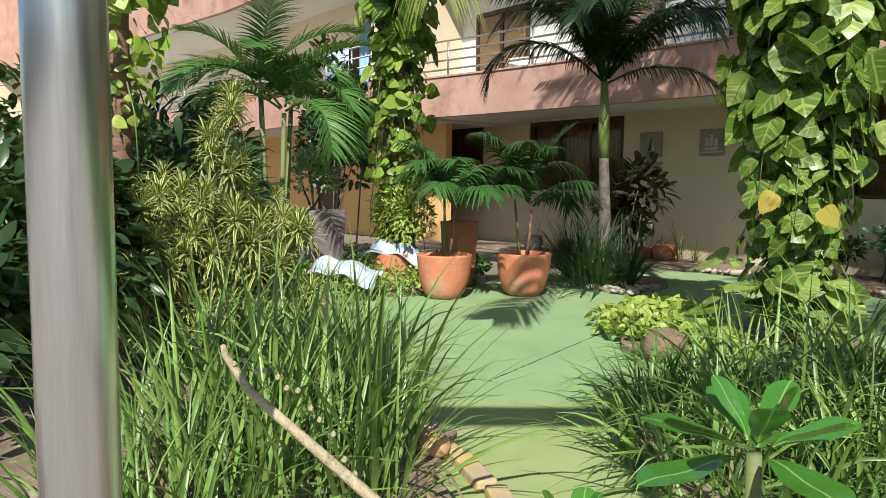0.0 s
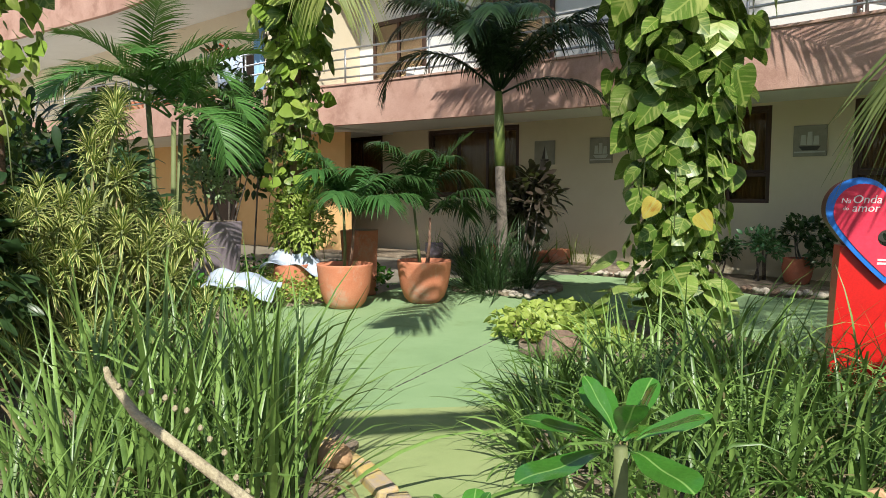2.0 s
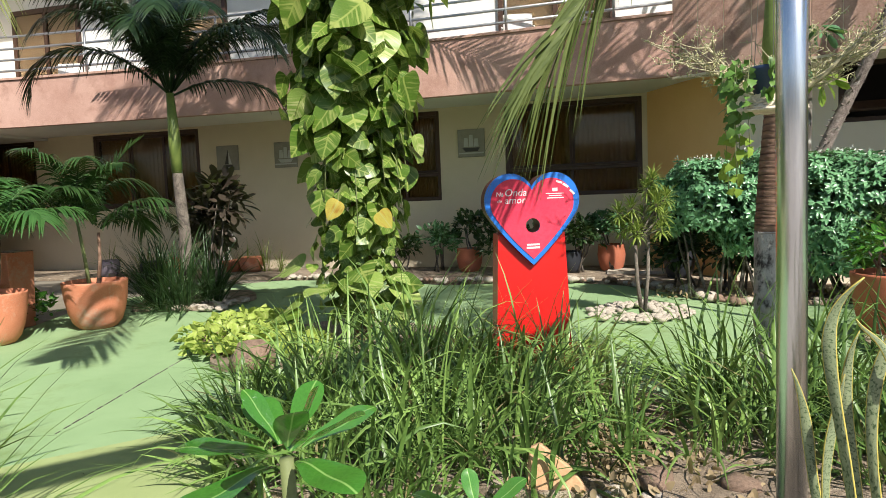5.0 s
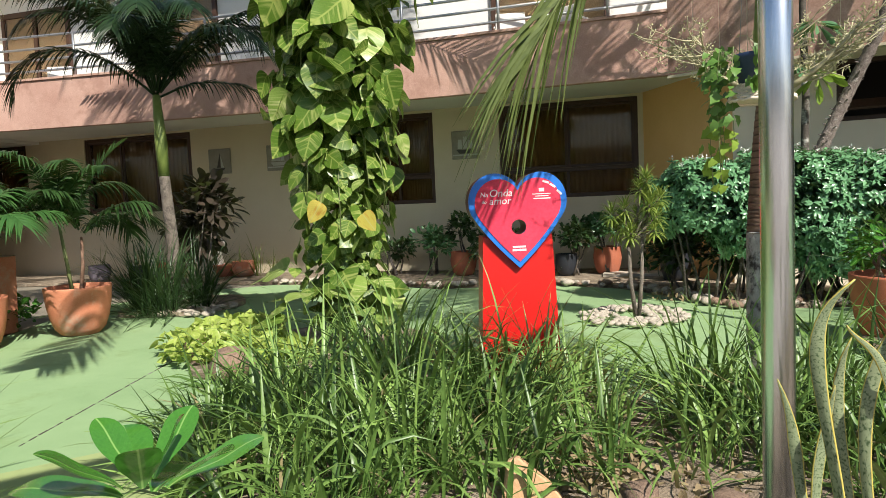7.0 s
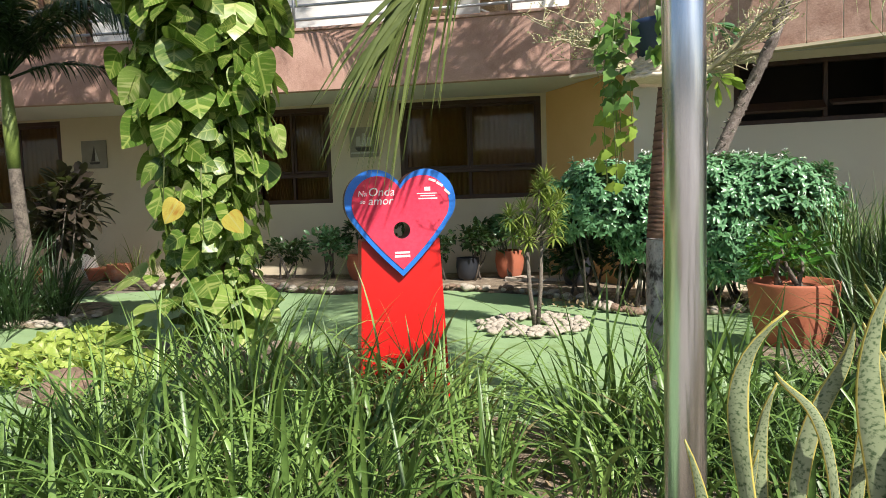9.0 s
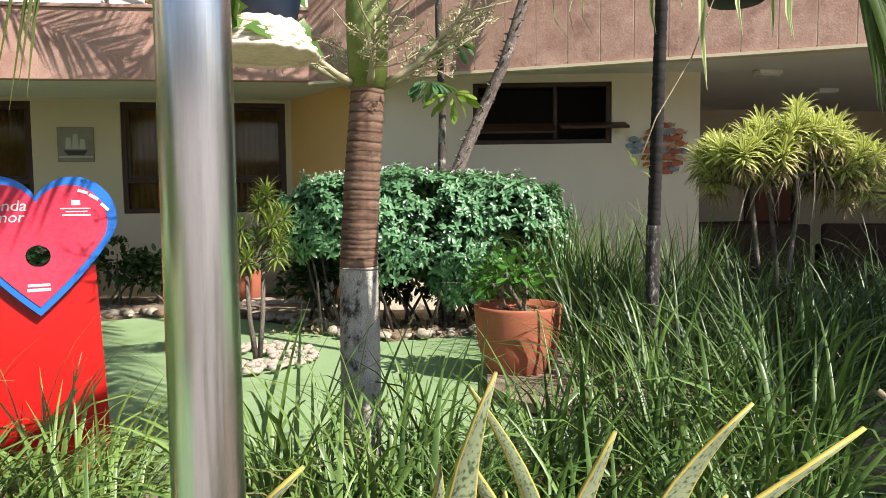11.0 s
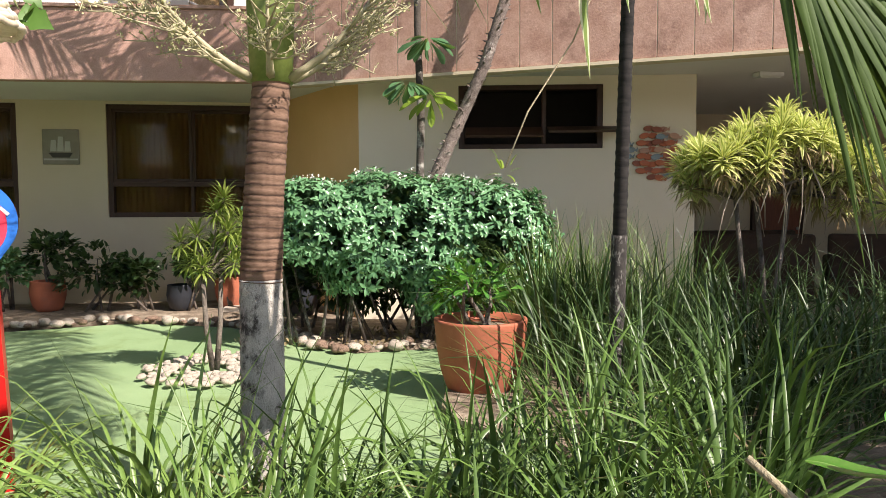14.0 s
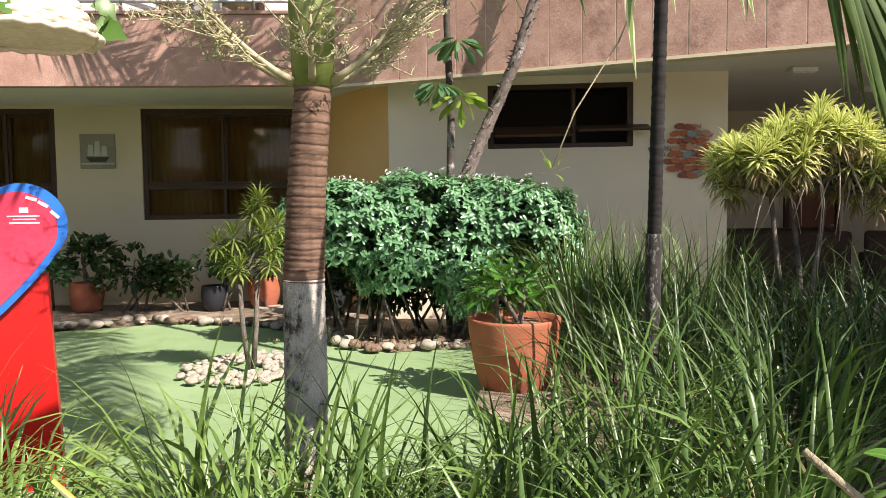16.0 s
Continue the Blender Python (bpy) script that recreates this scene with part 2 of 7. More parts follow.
M_YELLOW = surface("yellow_kerb_paint", (0.50, 0.35, 0.10), (0.62, 0.46, 0.17), 0.85, 6, 60, 0.5, 0.005, stain=(0.40, 0.32, 0.24), stain_at=0.46)
M_PAVE = surface("pale_paving", (0.42, 0.36, 0.29), (0.56, 0.50, 0.42), 0.85, 3, 70, 0.4, 0.004)
M_WALK = surface("reddish_paving", (0.31, 0.265, 0.225), (0.43, 0.37, 0.32), 0.8, 2, 60, 0.4, 0.004, stain=(0.25, 0.20, 0.17))
M_LILAC = surface("grey_lilac_planter", (0.20, 0.16, 0.19), (0.30, 0.25, 0.28), 0.7, 5, 60, 0.3, 0.003)
M_CLOTH = surface("striped_cloth", (0.26, 0.34, 0.48), (0.58, 0.62, 0.70), 0.9, 5, 120, 0.3, 0.002)
M_WICKER = surface("pale_wicker", (0.60, 0.50, 0.37), (0.78, 0.70, 0.56), 0.8, 10, 80, 0.4, 0.002)
M_POT_DARK = plain("dark_plastic_pot", (0.022, 0.025, 0.032), 0.45)
M_POT_BLUE = plain("blue_plastic_pot", (0.022, 0.042, 0.095), 0.5)
M_WIRE = plain("grey_wire", (0.25, 0.24, 0.22), 0.6)

L_GRASS = leafy("grass_leaf", (0.018, 0.060, 0.010), (0.250, 0.385, 0.095), rough=0.38, thin=0.08, gloss=0.42)
# Two darker copies of the grass leaf, with shade put into their colour.
L_GRASS_SHADED = leafy("shaded_grass_leaf", (0.006, 0.021, 0.006), (0.085, 0.155, 0.045), rough=0.38, thin=0.05, gloss=0.45)
L_GRASS_HALF_SHADED = leafy("half_shaded_grass_leaf", (0.009, 0.034, 0.008), (0.140, 0.245, 0.052), rough=0.38, thin=0.06, gloss=0.42)
L_GRASS_DRY = leafy("dry_grass_leaf", (0.20, 0.16, 0.07), (0.34, 0.29, 0.15), thin=0.25)
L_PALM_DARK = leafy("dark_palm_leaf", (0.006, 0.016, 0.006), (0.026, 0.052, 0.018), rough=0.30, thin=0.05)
L_PALM = leafy("palm_leaf", (0.012, 0.034, 0.010), (0.050, 0.105, 0.030), rough=0.33, thin=0.08)
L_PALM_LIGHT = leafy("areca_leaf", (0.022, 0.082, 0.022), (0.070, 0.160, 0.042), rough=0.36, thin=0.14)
# Areca leaf again, its colour raised to look sunlit.
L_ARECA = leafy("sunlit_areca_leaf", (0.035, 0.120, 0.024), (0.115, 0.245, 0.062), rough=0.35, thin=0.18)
L_FROND = leafy("olive_palm_leaf", (0.028, 0.050, 0.010), (0.150, 0.185, 0.055), rough=0.45, thin=0.12, gloss=0.3)
L_FROND_DARK = leafy("deep_green_palm_leaf", (0.018, 0.044, 0.010), (0.090, 0.145, 0.036), rough=0.5, thin=0.15, gloss=0.15)
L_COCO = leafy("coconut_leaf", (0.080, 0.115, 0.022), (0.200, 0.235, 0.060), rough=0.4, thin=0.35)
# Coconut leaf again, with sunlight put into a lighter colour.
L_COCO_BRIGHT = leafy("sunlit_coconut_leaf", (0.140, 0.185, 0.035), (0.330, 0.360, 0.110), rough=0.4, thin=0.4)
L_POTHOS = leafy("pothos_leaf", (0.030, 0.082, 0.010), (0.125, 0.215, 0.028), rough=0.34, thin=0.22, midrib=(0.27, 0.33, 0.08), veins=(0.18, 0.26, 0.05), streaks=(0.44, 0.47, 0.15), gloss=0.4)
L_POTHOS_PALE = leafy("cream_streaked_pothos_leaf", (0.16, 0.26, 0.05), (0.30, 0.40, 0.10), rough=0.34, thin=0.25, midrib=(0.36, 0.42, 0.14), streaks=(0.62, 0.62, 0.30), gloss=0.4)
L_POTHOS_YELLOW = leafy("yellowed_pothos_leaf", (0.46, 0.40, 0.07), (0.54, 0.44, 0.09), patches=(0.42, 0.20, 0.04), rough=0.45, thin=0.3, midrib=(0.45, 0.42, 0.14), patch_scale=2.6, soft=0.18, veins=(0.36, 0.34, 0.06))
L_IVY = leafy("ivy_leaf", (0.050, 0.130, 0.025), (0.150, 0.270, 0.060), rough=0.35, thin=0.2)
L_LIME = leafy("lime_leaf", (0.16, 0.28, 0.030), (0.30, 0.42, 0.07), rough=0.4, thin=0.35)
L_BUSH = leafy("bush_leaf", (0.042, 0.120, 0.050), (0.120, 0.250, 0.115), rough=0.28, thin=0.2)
# Lime leaf lightened as if sunlit; the cream patches are its own.
L_LIME_SUNLIT = leafy("sunlit_lime_leaf", (0.24, 0.35, 0.05), (0.40, 0.49, 0.11), patches=(0.56, 0.56, 0.24), rough=0.4, thin=0.25, patch_scale=2.5, soft=0.3)
L_HEDGE = leafy("hedge_leaf", (0.050, 0.175, 0.070), (0.21, 0.41, 0.205), rough=0.24, thin=0.10, gloss=0.6)
# Dark copy of the hedge leaf; the shrub's inner shade is in its colour.
L_HEDGE_SHADED = leafy("shaded_hedge_leaf", (0.014, 0.045, 0.018), (0.050, 0.105, 0.045), rough=0.35, thin=0.08)
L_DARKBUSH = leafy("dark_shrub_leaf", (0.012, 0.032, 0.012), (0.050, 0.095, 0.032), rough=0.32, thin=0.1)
L_PLUM = leafy("frangipani_leaf", (0.026, 0.125, 0.016), (0.080, 0.240, 0.030), rough=0.16, thin=0.12, midrib=(0.20, 0.36, 0.09), gloss=0.65, veins=(0.085, 0.20, 0.04))
L_SONG = leafy("variegated_dracaena_leaf", (0.060, 0.125, 0.024), (0.15, 0.225, 0.045), edge=(0.60, 0.58, 0.22), rough=0.4, thin=0.2, edge_at=0.24)
L_SONG_BRIGHT = leafy("yellow_edged_dracaena_leaf", (0.16, 0.24, 0.035), (0.26, 0.34, 0.05), edge=(0.86, 0.84, 0.36), rough=0.35, thin=0.4, edge_at=0.13)
L_SAPLING = leafy("sapling_leaf", (0.10, 0.19, 0.035), (0.30, 0.34, 0.08), rough=0.35, thin=0.3)
L_SANS = leafy("snake_plant_leaf", (0.17, 0.215, 0.115), (0.29, 0.335, 0.195), edge=(0.52, 0.43, 0.10), patches=(0.050, 0.085, 0.036), rough=0.42, thin=0.08, edge_at=0.44, patch_scale=3.6, patch_map=(1.3, 30.0, 1), soft=0.16)
L_CROTON = leafy("purple_croton_leaf", (0.030, 0.028, 0.024), (0.085, 0.060, 0.045), rough=0.35, thin=0.15)
L_SPIDER = leafy("striped_spider_leaf", (0.12, 0.20, 0.05), (0.20, 0.28, 0.08), edge=(0.62, 0.62, 0.42), rough=0.4, thin=0.35, edge_at=0.22)
L_DEAD = leafy("dead_leaf", (0.24, 0.17, 0.09), (0.40, 0.31, 0.19), rough=0.8, thin=0.2)
L_BUD = leafy("cream_bud", (0.42, 0.40, 0.20), (0.60, 0.57, 0.34), rough=0.6, thin=0.2)
L_FLOWER = leafy("white_petal", (0.70, 0.72, 0.66), (0.82, 0.83, 0.78), rough=0.6, thin=0.2)
L_REDFLOWER = leafy("red_petal", (0.55, 0.02, 0.02), (0.70, 0.05, 0.03), rough=0.5, thin=0.2)

m, n, l, b = base_mat("window_glass", 0.04)
b.inputs["Base Color"].default_value = (0.66, 0.54, 0.40, 1)
b.inputs["Transmission Weight"].default_value = 1.0
b.inputs["IOR"].default_value = 1.33
M_GLASS = m


# ---- mesh helpers ----
def link_mesh(name, verts, faces, material, parent=None, uvs=None, smooth=False, label=""):
    me = bpy.data.meshes.new(name)
    me.from_pydata([tuple(v) for v in verts], [], [tuple(f) for f in faces])
    if uvs is not None:
        lay = me.uv_layers.new(name="UVMap")
        idx = np.empty(len(me.loops), dtype=np.int32)
        me.loops.foreach_get("vertex_index", idx)
        lay.data.foreach_set("uv", np.asarray(uvs, dtype=np.float32)[idx].ravel())
    if smooth:
        me.polygons.foreach_set("use_smooth", np.ones(len(me.polygons), dtype=bool))
    me.materials.append(material)
    me.update()
    ob = new(name, me)
    if parent is not None:
        ob.parent = parent
        ob.matrix_parent_inverse = parent.matrix_basis.inverted()
    if label:
        tagged(ob, label)
    return ob


def part(name, bm, material, parent=None, label="", smooth=False):
    me = bpy.data.meshes.new(name)
    bm.normal_update()
    bm.to_mesh(me)
    bm.free()
    me.materials.append(material)
    if smooth:
        me.polygons.foreach_set("use_smooth", np.ones(len(me.polygons), dtype=bool))
    ob = new(name, me)
    if parent is not None:
        ob.parent = parent
        ob.matrix_parent_inverse = parent.matrix_basis.inverted()
    if label:
        tagged(ob, label)
    return ob


def thing(name, at, label, category, group="", kind=""):
    ob = new(name)
    ob.empty_display_size = 0.1
    ob.matrix_basis = Matrix.Translation(at)
    return tagged(ob, label, category, group, kind)


def box_bm(lo, hi, bevel=0.0, m=None, bm=None):
    bm = bm or bmesh.new()
    c = [(a + d) / 2 for a, d in zip(lo, hi)]
    s = [abs(d - a) for a, d in zip(lo, hi)]
    got = bmesh.ops.create_cube(bm, size=1, matrix=Matrix.Translation(c) @ Matrix.Diagonal((*s, 1)))
    if bevel:
        es = list({e for v in got["verts"] for e in v.link_edges})
        bmesh.ops.bevel(bm, geom=es, offset=bevel, segments=2, affect="EDGES", profile=0.5)
    if m is not None:
        bmesh.ops.transform(bm, matrix=m, verts=bm.verts)
    return bm


def tube_arrays(points, radii, sides=8, cap=True):
    pts = np.asarray(points, float)
    radii = np.broadcast_to(np.asarray(radii, float), (len(pts),))
    tan = np.gradient(pts, axis=0)
    tan /= np.linalg.norm(tan, axis=1)[:, None] + 1e-9
    ref = np.array([0.31, 0.95, 0.05]) if abs(tan[0][2]) > 0.7 else np.array([0, 0, 1.0])
    a = np.cross(tan, ref); a /= np.linalg.norm(a, axis=1)[:, None] + 1e-9
    c = np.cross(tan, a)
    ang = np.arange(sides) * 2 * np.pi / sides
    v = pts[:, None] + radii[:, None, None] * (np.cos(ang)[None, :, None] * a[:, None] + np.sin(ang)[None, :, None] * c[:, None])
    f = []
    for i in range(len(pts) - 1):
        for j in range(sides):
            k = (j + 1) % sides
            f.append((i * sides + j, i * sides + k, (i + 1) * sides + k, (i + 1) * sides + j))
    if cap:
        f.append(tuple(range(sides))[::-1])
        f.append(tuple(range((len(pts) - 1) * sides, len(pts) * sides)))
    return v.reshape(-1, 3), f


def tube(name, points, radii, material, parent=None, sides=8, label=""):
    v, f = tube_arrays(points, radii, sides)
    return link_mesh(name, v, f, material, parent, smooth=True, label=label)


def tubes(name, runs, material, parent=None, sides=5):
    V, F, o = [], [], 0
    for pts, r in runs:
        v, f = tube_arrays(pts, r, sides)
        V.append(v); F += [tuple(i + o for i in q) for q in f]; o += len(v)
    return link_mesh(name, np.concatenate(V), F, material, parent, smooth=True)


def ribbons(centre, side, width, lift=0.0):
    """Strips of leaf: centre (n,k,3), side (n,k,3), width (n,k). Three points across, folded by lift."""
    n_, k_, _ = centre.shape
    up = np.cross(side, np.gradient(centre, axis=1))
    up /= np.linalg.norm(up, axis=2)[..., None] + 1e-9
    w = width[..., None] / 2
    L = centre - side * w + up * w * lift
    R = centre + side * w + up * w * lift
    v = np.stack([L, centre, R], axis=2).reshape(-1, 3)
    i = np.arange(n_)[:, None, None] * (k_ * 3) + np.arange(k_ - 1)[None, :, None] * 3 + np.arange(2)[None, None, :]
    f = np.stack([i, i + 1, i + 4, i + 3], axis=-1).reshape(-1, 4)
    u = np.broadcast_to(np.array([0, 0.5, 1.0])[None, None, :], (n_, k_, 3))
    t = np.broadcast_to(np.linspace(0, 1, k_)[None, :, None], (n_, k_, 3))
    return v, f, np.stack([u, t], axis=-1).reshape(-1, 2)


def strip_mesh(name, centre, side, width, material, parent=None, lift=0.25, smooth=True):
    v, f, uv = ribbons(centre, side, width, lift)
    return link_mesh(name, v, f.tolist(), material, parent, uv, smooth)


def arcs(base, az, elev, length, droop, k=6, power=1.5):
    """Centre lines that leave base at azimuth az and elevation elev and droop by their weight."""
    n_ = len(az)
    s = np.linspace(0, 1, k)
    e = elev[:, None] - droop[:, None] * s[None, :] ** power
    step = length[:, None] / (k - 1)
    dx, dz = np.cos(e) * step, np.sin(e) * step
    h = np.concatenate([np.zeros((n_, 1)), np.cumsum(dx[:, :-1], 1)], 1)
    z = np.concatenate([np.zeros((n_, 1)), np.cumsum(dz[:, :-1], 1)], 1)
    c = np.stack([base[:, 0:1] + h * np.cos(az)[:, None], base[:, 1:2] + h * np.sin(az)[:, None], base[:, 2:3] + z], -1)
    sd = np.stack([-np.sin(az), np.cos(az), np.zeros(n_)], -1)[:, None, :].repeat(k, 1)
    return c, sd


def blade_width(n_, k, w, tip=0.06, belly=0.35):
    s = np.linspace(0, 1, k)
    prof = np.where(s < belly, 0.6 + 0.4 * s / belly, 1 - (1 - tip) * np.clip((s - belly) / (1 - belly), 0, 1) ** 1.6)
    return w[:, None] * prof[None, :]


LEAF_SHAPES = {
    "heart": ((0.0, 0.15), (0.10, 0.80), (0.28, 1.0), (0.52, 0.88), (0.78, 0.5), (1.0, 0.02)),
    "oval": ((0.0, 0.08), (0.2, 0.62), (0.45, 1.0), (0.7, 0.85), (0.88, 0.5), (1.0, 0.03)),
    "spoon": ((0.0, 0.10), (0.25, 0.36), (0.5, 0.75), (0.72, 1.0), (0.9, 0.72), (1.0, 0.08)),
    "paddle": ((0.0, 0.08), (0.2, 0.44), (0.45, 0.84), (0.68, 1.0), (0.86, 0.86), (0.96, 0.46), (1.0, 0.05)),
    "ivy": ((0.0, 0.1), (0.12, 1.0), (0.34, 0.72), (0.5, 0.9), (0.74, 0.42), (1.0, 0.02)),
}


def leaf_template(shape, ratio=0.7, fold=0.25, curl=0.25, fine=0):
    """One leaf, 1 long, along +y, its face to +z."""
    rows = LEAF_SHAPES[shape]
    for _ in range(fine):
        cut = [rows[0]]
        for (sa, wa), (sb, wb) in zip(rows, rows[1:]):
            cut += [(sa * 0.75 + sb * 0.25, wa * 0.75 + wb * 0.25), (sa * 0.25 + sb * 0.75, wa * 0.25 + wb * 0.75)]
        rows = cut + [rows[-1]]
    v, uv, f = [], [], []
    for s, w in rows:
        hw = w * ratio / 2
        z = -curl * s * s + (0.018 * math.sin(9 * s) if fine else 0.0)
        lobe = 0.14 * w * max(0.0, 1 - s / 0.3)
        v += [(-hw, s - lobe, z + hw * fold), (0, s, z), (hw, s - lobe, z + hw * fold * (0.7 if fine else 1.0))]
        uv += [(0.5 - 0.5 * w, s), (0.5, s), (0.5 + 0.5 * w, s)]
    for i in range(len(rows) - 1):
        for j in range(2):
            a = i * 3 + j
            f.append((a, a + 1, a + 4, a + 3))
    return np.array(v), f, np.array(uv)


def frames_of(d, nrm):
    d = d / (np.linalg.norm(d, axis=1)[:, None] + 1e-9)
    x = np.cross(d, nrm); x /= np.linalg.norm(x, axis=1)[:, None] + 1e-9
    z = np.cross(x, d)
    return np.stack([x, d, z], axis=2)


def leaves(name, pos, d, nrm, size, shape, material, parent=None, ratio=0.7, fold=0.25, curl=0.25):
    """Many leaves in one mesh."""
    tv, tf, tuv = leaf_template(shape, ratio, fold, curl)
    rot = frames_of(d, nrm)
    v = np.einsum("nij,kj->nki", rot, tv) * size[:, None, None] + pos[:, None]
    f = (np.array(tf)[None] + (np.arange(len(pos)) * len(tv))[:, None, None]).reshape(-1, 4)
    return link_mesh(name, v.reshape(-1, 3), f.tolist(), material, parent, np.tile(tuv, (len(pos), 1)), True)


def leaf_parts(pos, d, nrm, size, shape, materials, parent, ratio=0.7, fold=0.25, curl=0.25, name="leaf"):
    """Leaves as parts of their own that share a few meshes."""
    meshes = []
    for q, mat in enumerate(materials):
        tv, tf, tuv = leaf_template(shape, ratio * (0.92 + 0.05 * (q % 4)), fold, curl * (0.6 + 0.3 * (q % 3)), 1)
        ob = link_mesh(name, tv, tf, mat, None, tuv, True)
        meshes.append(ob.data)
        bpy.data.objects.remove(ob)
    rot = frames_of(d, nrm)
    inv = parent.matrix_basis.inverted()
    for i in range(len(pos)):
        ob = new(name, meshes[int(rng.integers(len(meshes)))])
        ob.parent = parent
        ob.matrix_parent_inverse = inv
        m4 = np.eye(4); m4[:3, :3] = rot[i] * size[i]; m4[:3, 3] = pos[i]
        ob.matrix_basis = Matrix(m4.tolist())


def sphere_dirs(n_, zmin=-0.3):
    z = rng.uniform(zmin, 1, n_); a = rng.uniform(0, 2 * np.pi, n_); r = np.sqrt(1 - z * z)
    return np.stack([r * np.cos(a), r * np.sin(a), z], -1)


def lathe(profile, sides=28):
    bm = bmesh.new()
    rings = []
    for r, z in profile:
        rings.append([bm.verts.new((r * math.cos(2 * math.pi * i / sides), r * math.sin(2 * math.pi * i / sides), z)) for i in range(sides)])
    for a, c in zip(rings, rings[1:]):
        for i in range(sides):
            j = (i + 1) % sides
            bm.faces.new((a[i], a[j], c[j], c[i]))
    bm.faces.new(rings[0][::-1])
    bm.faces.new(rings[-1])
    return bm


# ---- the large structure ----
def slab(name, lo, hi, material, parent=None, bevel=0.0, m=None, label="", kind=""):
    ob = part(name, box_bm(lo, hi, bevel, m), material, parent, label)
    if kind:
        tagged(ob, kind=kind)
    return ob


def flat_poly(name, pts, z, material, label, thick=0.03):
    """A flat sheet with a thickness, from an outline in plan."""
    bm = bmesh.new()
    top = [bm.verts.new((x, y, z)) for x, y in pts]
    low = [bm.verts.new((x, y, z - thick)) for x, y in pts]
    bm.faces.new(top)
    for i in range(len(pts)):
        j = (i + 1) % len(pts)
        bm.faces.new((top[j], top[i], low[i], low[j]))
    bmesh.ops.recalc_face_normals(bm, faces=bm.faces)
    return tagged(part(name, bm, material), label, name.split("_")[0], kind="structure")


def blob(cx, cy, rx, ry, n_=40, rough=0.12, seed=0):
    r = np.random.default_rng(seed)
    ph = r.uniform(0, 6.28, 4)
    out = []
    for i in range(n_):
        a = 2 * math.pi * i / n_
        k = 1 + rough * (math.sin(2 * a + ph[0]) + 0.6 * math.sin(3 * a + ph[1]) + 0.4 * math.sin(5 * a + ph[2]))
        out.append((cx + rx * k * math.cos(a), cy + ry * k * math.sin(a)))
    return out


slab("ground", (-400, -400, -0.5), (400, 400, -0.03), M_EARTH, kind="structure")
tagged(bpy.data.objects["ground"], "packed pale earth round the hotel garden", "ground")
flat_poly("turf_lawn", [(-6.3, 3.6), (-4.6, 2.95), (-2.9, 2.55), (-1.9, 1.9), (-1.2, -0.5), (1.2, 0.2), (3.6, 1.5), (7.5, 5.5), (6, 8.2), (2.6, 9.0), (1.2, 8.75), (-0.3, 10.5), (-1.6, 11.0), (-3.0, 10.5),
                         (-4.4, 11.1), (-6.2, 11.2), (-7.6, 10.2), (-7.9, 8.4), (-7.1, 6.3), (-7.6, 5.1)], 0.0, M_TURF, "light green turf floor of the courtyard")
flat_poly("turf_worn", [(-4.4, 1.9), (-2.50, 4.10), (-1.2, 3.4), (-0.6, 2.4), (-1.6, 0.9), (-3.2, 0.5)], 0.008, M_TURF_OLD, "older yellowish turf nearest the walkway", 0.03)
seam = thing("turf_seam", (-3.7, 3.6, 0), "dark broken seam between two lengths of turf", "seam", kind="structure")
for i in range(22):
    t0 = i / 22
    ca, sa = -3.62 - 0.56 * t0, 3.55 + 2.2 * t0
    part("joint", box_bm((-0.004 - 0.003 * (i % 3), 0, -0.01), (0.004, 0.055 + 0.02 * (i % 4), 0.003), 0, pose(ca, sa, 0, 0, 0, 14.3)), M_BARK_DARK, seam)
flat_poly("walkway_floor", [(-6, -0.9), (-2.1, -0.7), (-1.25, 0.3), (-0.35, 1.0), (0.0, 2.2), (0.9, 2.9), (2.2, 2.6), (4.5, 1.2), (9, 1.2), (9, -10), (-6, -10)], 0.02, M_WALK, "reddish paved walkway beside the garden", 0.08)

beds = (
    ("bed_far_left", [(-6.2, 3.62), (-4.6, 3.0), (-2.9, 2.6), (-2.2, 1.6), (-1.9, 0.2), (-2.4, -0.85), (-16, -0.9), (-20, 5.5), (-13, 8.4), (-9, 7.4), (-7.2, 6.2), (-7.5, 5.1)]),
    ("bed_front_left", blob(-3.3, 1.5, 1.5, 0.85, seed=1)), ("bed_sign", blob(-1.2, 4.2, 1.35, 1.35, seed=2)),
    ("bed_walk", blob(-0.62, 1.22, 0.62, 0.42, seed=9)), ("bed_vine", blob(-3.0, 6.3, 0.95, 1.1, seed=3)), ("bed_palm", blob(-6.2, 8.7, 0.75, 0.8, seed=4)),
    ("bed_left", blob(-9.6, 5.0, 2.6, 1.7, seed=5)), ("bed_snake", blob(1.2, 3.4, 1.2, 1.0, seed=6)),
    ("bed_edge", blob(0.95, 2.5, 0.62, 0.36, seed=11)), ("bed_right", blob(4.6, 6.2, 2.7, 2.2, seed=7)),
)
for i, (nm, pts) in enumerate(beds):
    flat_poly(nm, pts, 0.036 + 0.005 * i, M_SOIL, "dark garden soil with dry litter", 0.06)
flat_poly("bed_wall", [(-14, 11.2), (-9, 11.6), (-6.3, 11.35), (-4.3, 11.25), (-3.0, 10.7), (-1.6, 11.1), (-0.2, 10.6), (1.1, 8.85), (2.6, 9.1), (6.2, 8.3), (7, 9.6), (1.3, 10.75), (0.0, 12.9), (-14, 12.9)],
          0.03, M_SOIL, "soil border along the foot of the wall", 0.05)
slab("paved_strip", (-0.6, 11.35, 0.02), (2.4, 11.75, 0.075), M_PAVE, kind="structure", m=Matrix.Translation((0, 0.3, 0)))
tagged(bpy.data.objects["paved_strip"], "pale paved strip along the wall", "pavement")


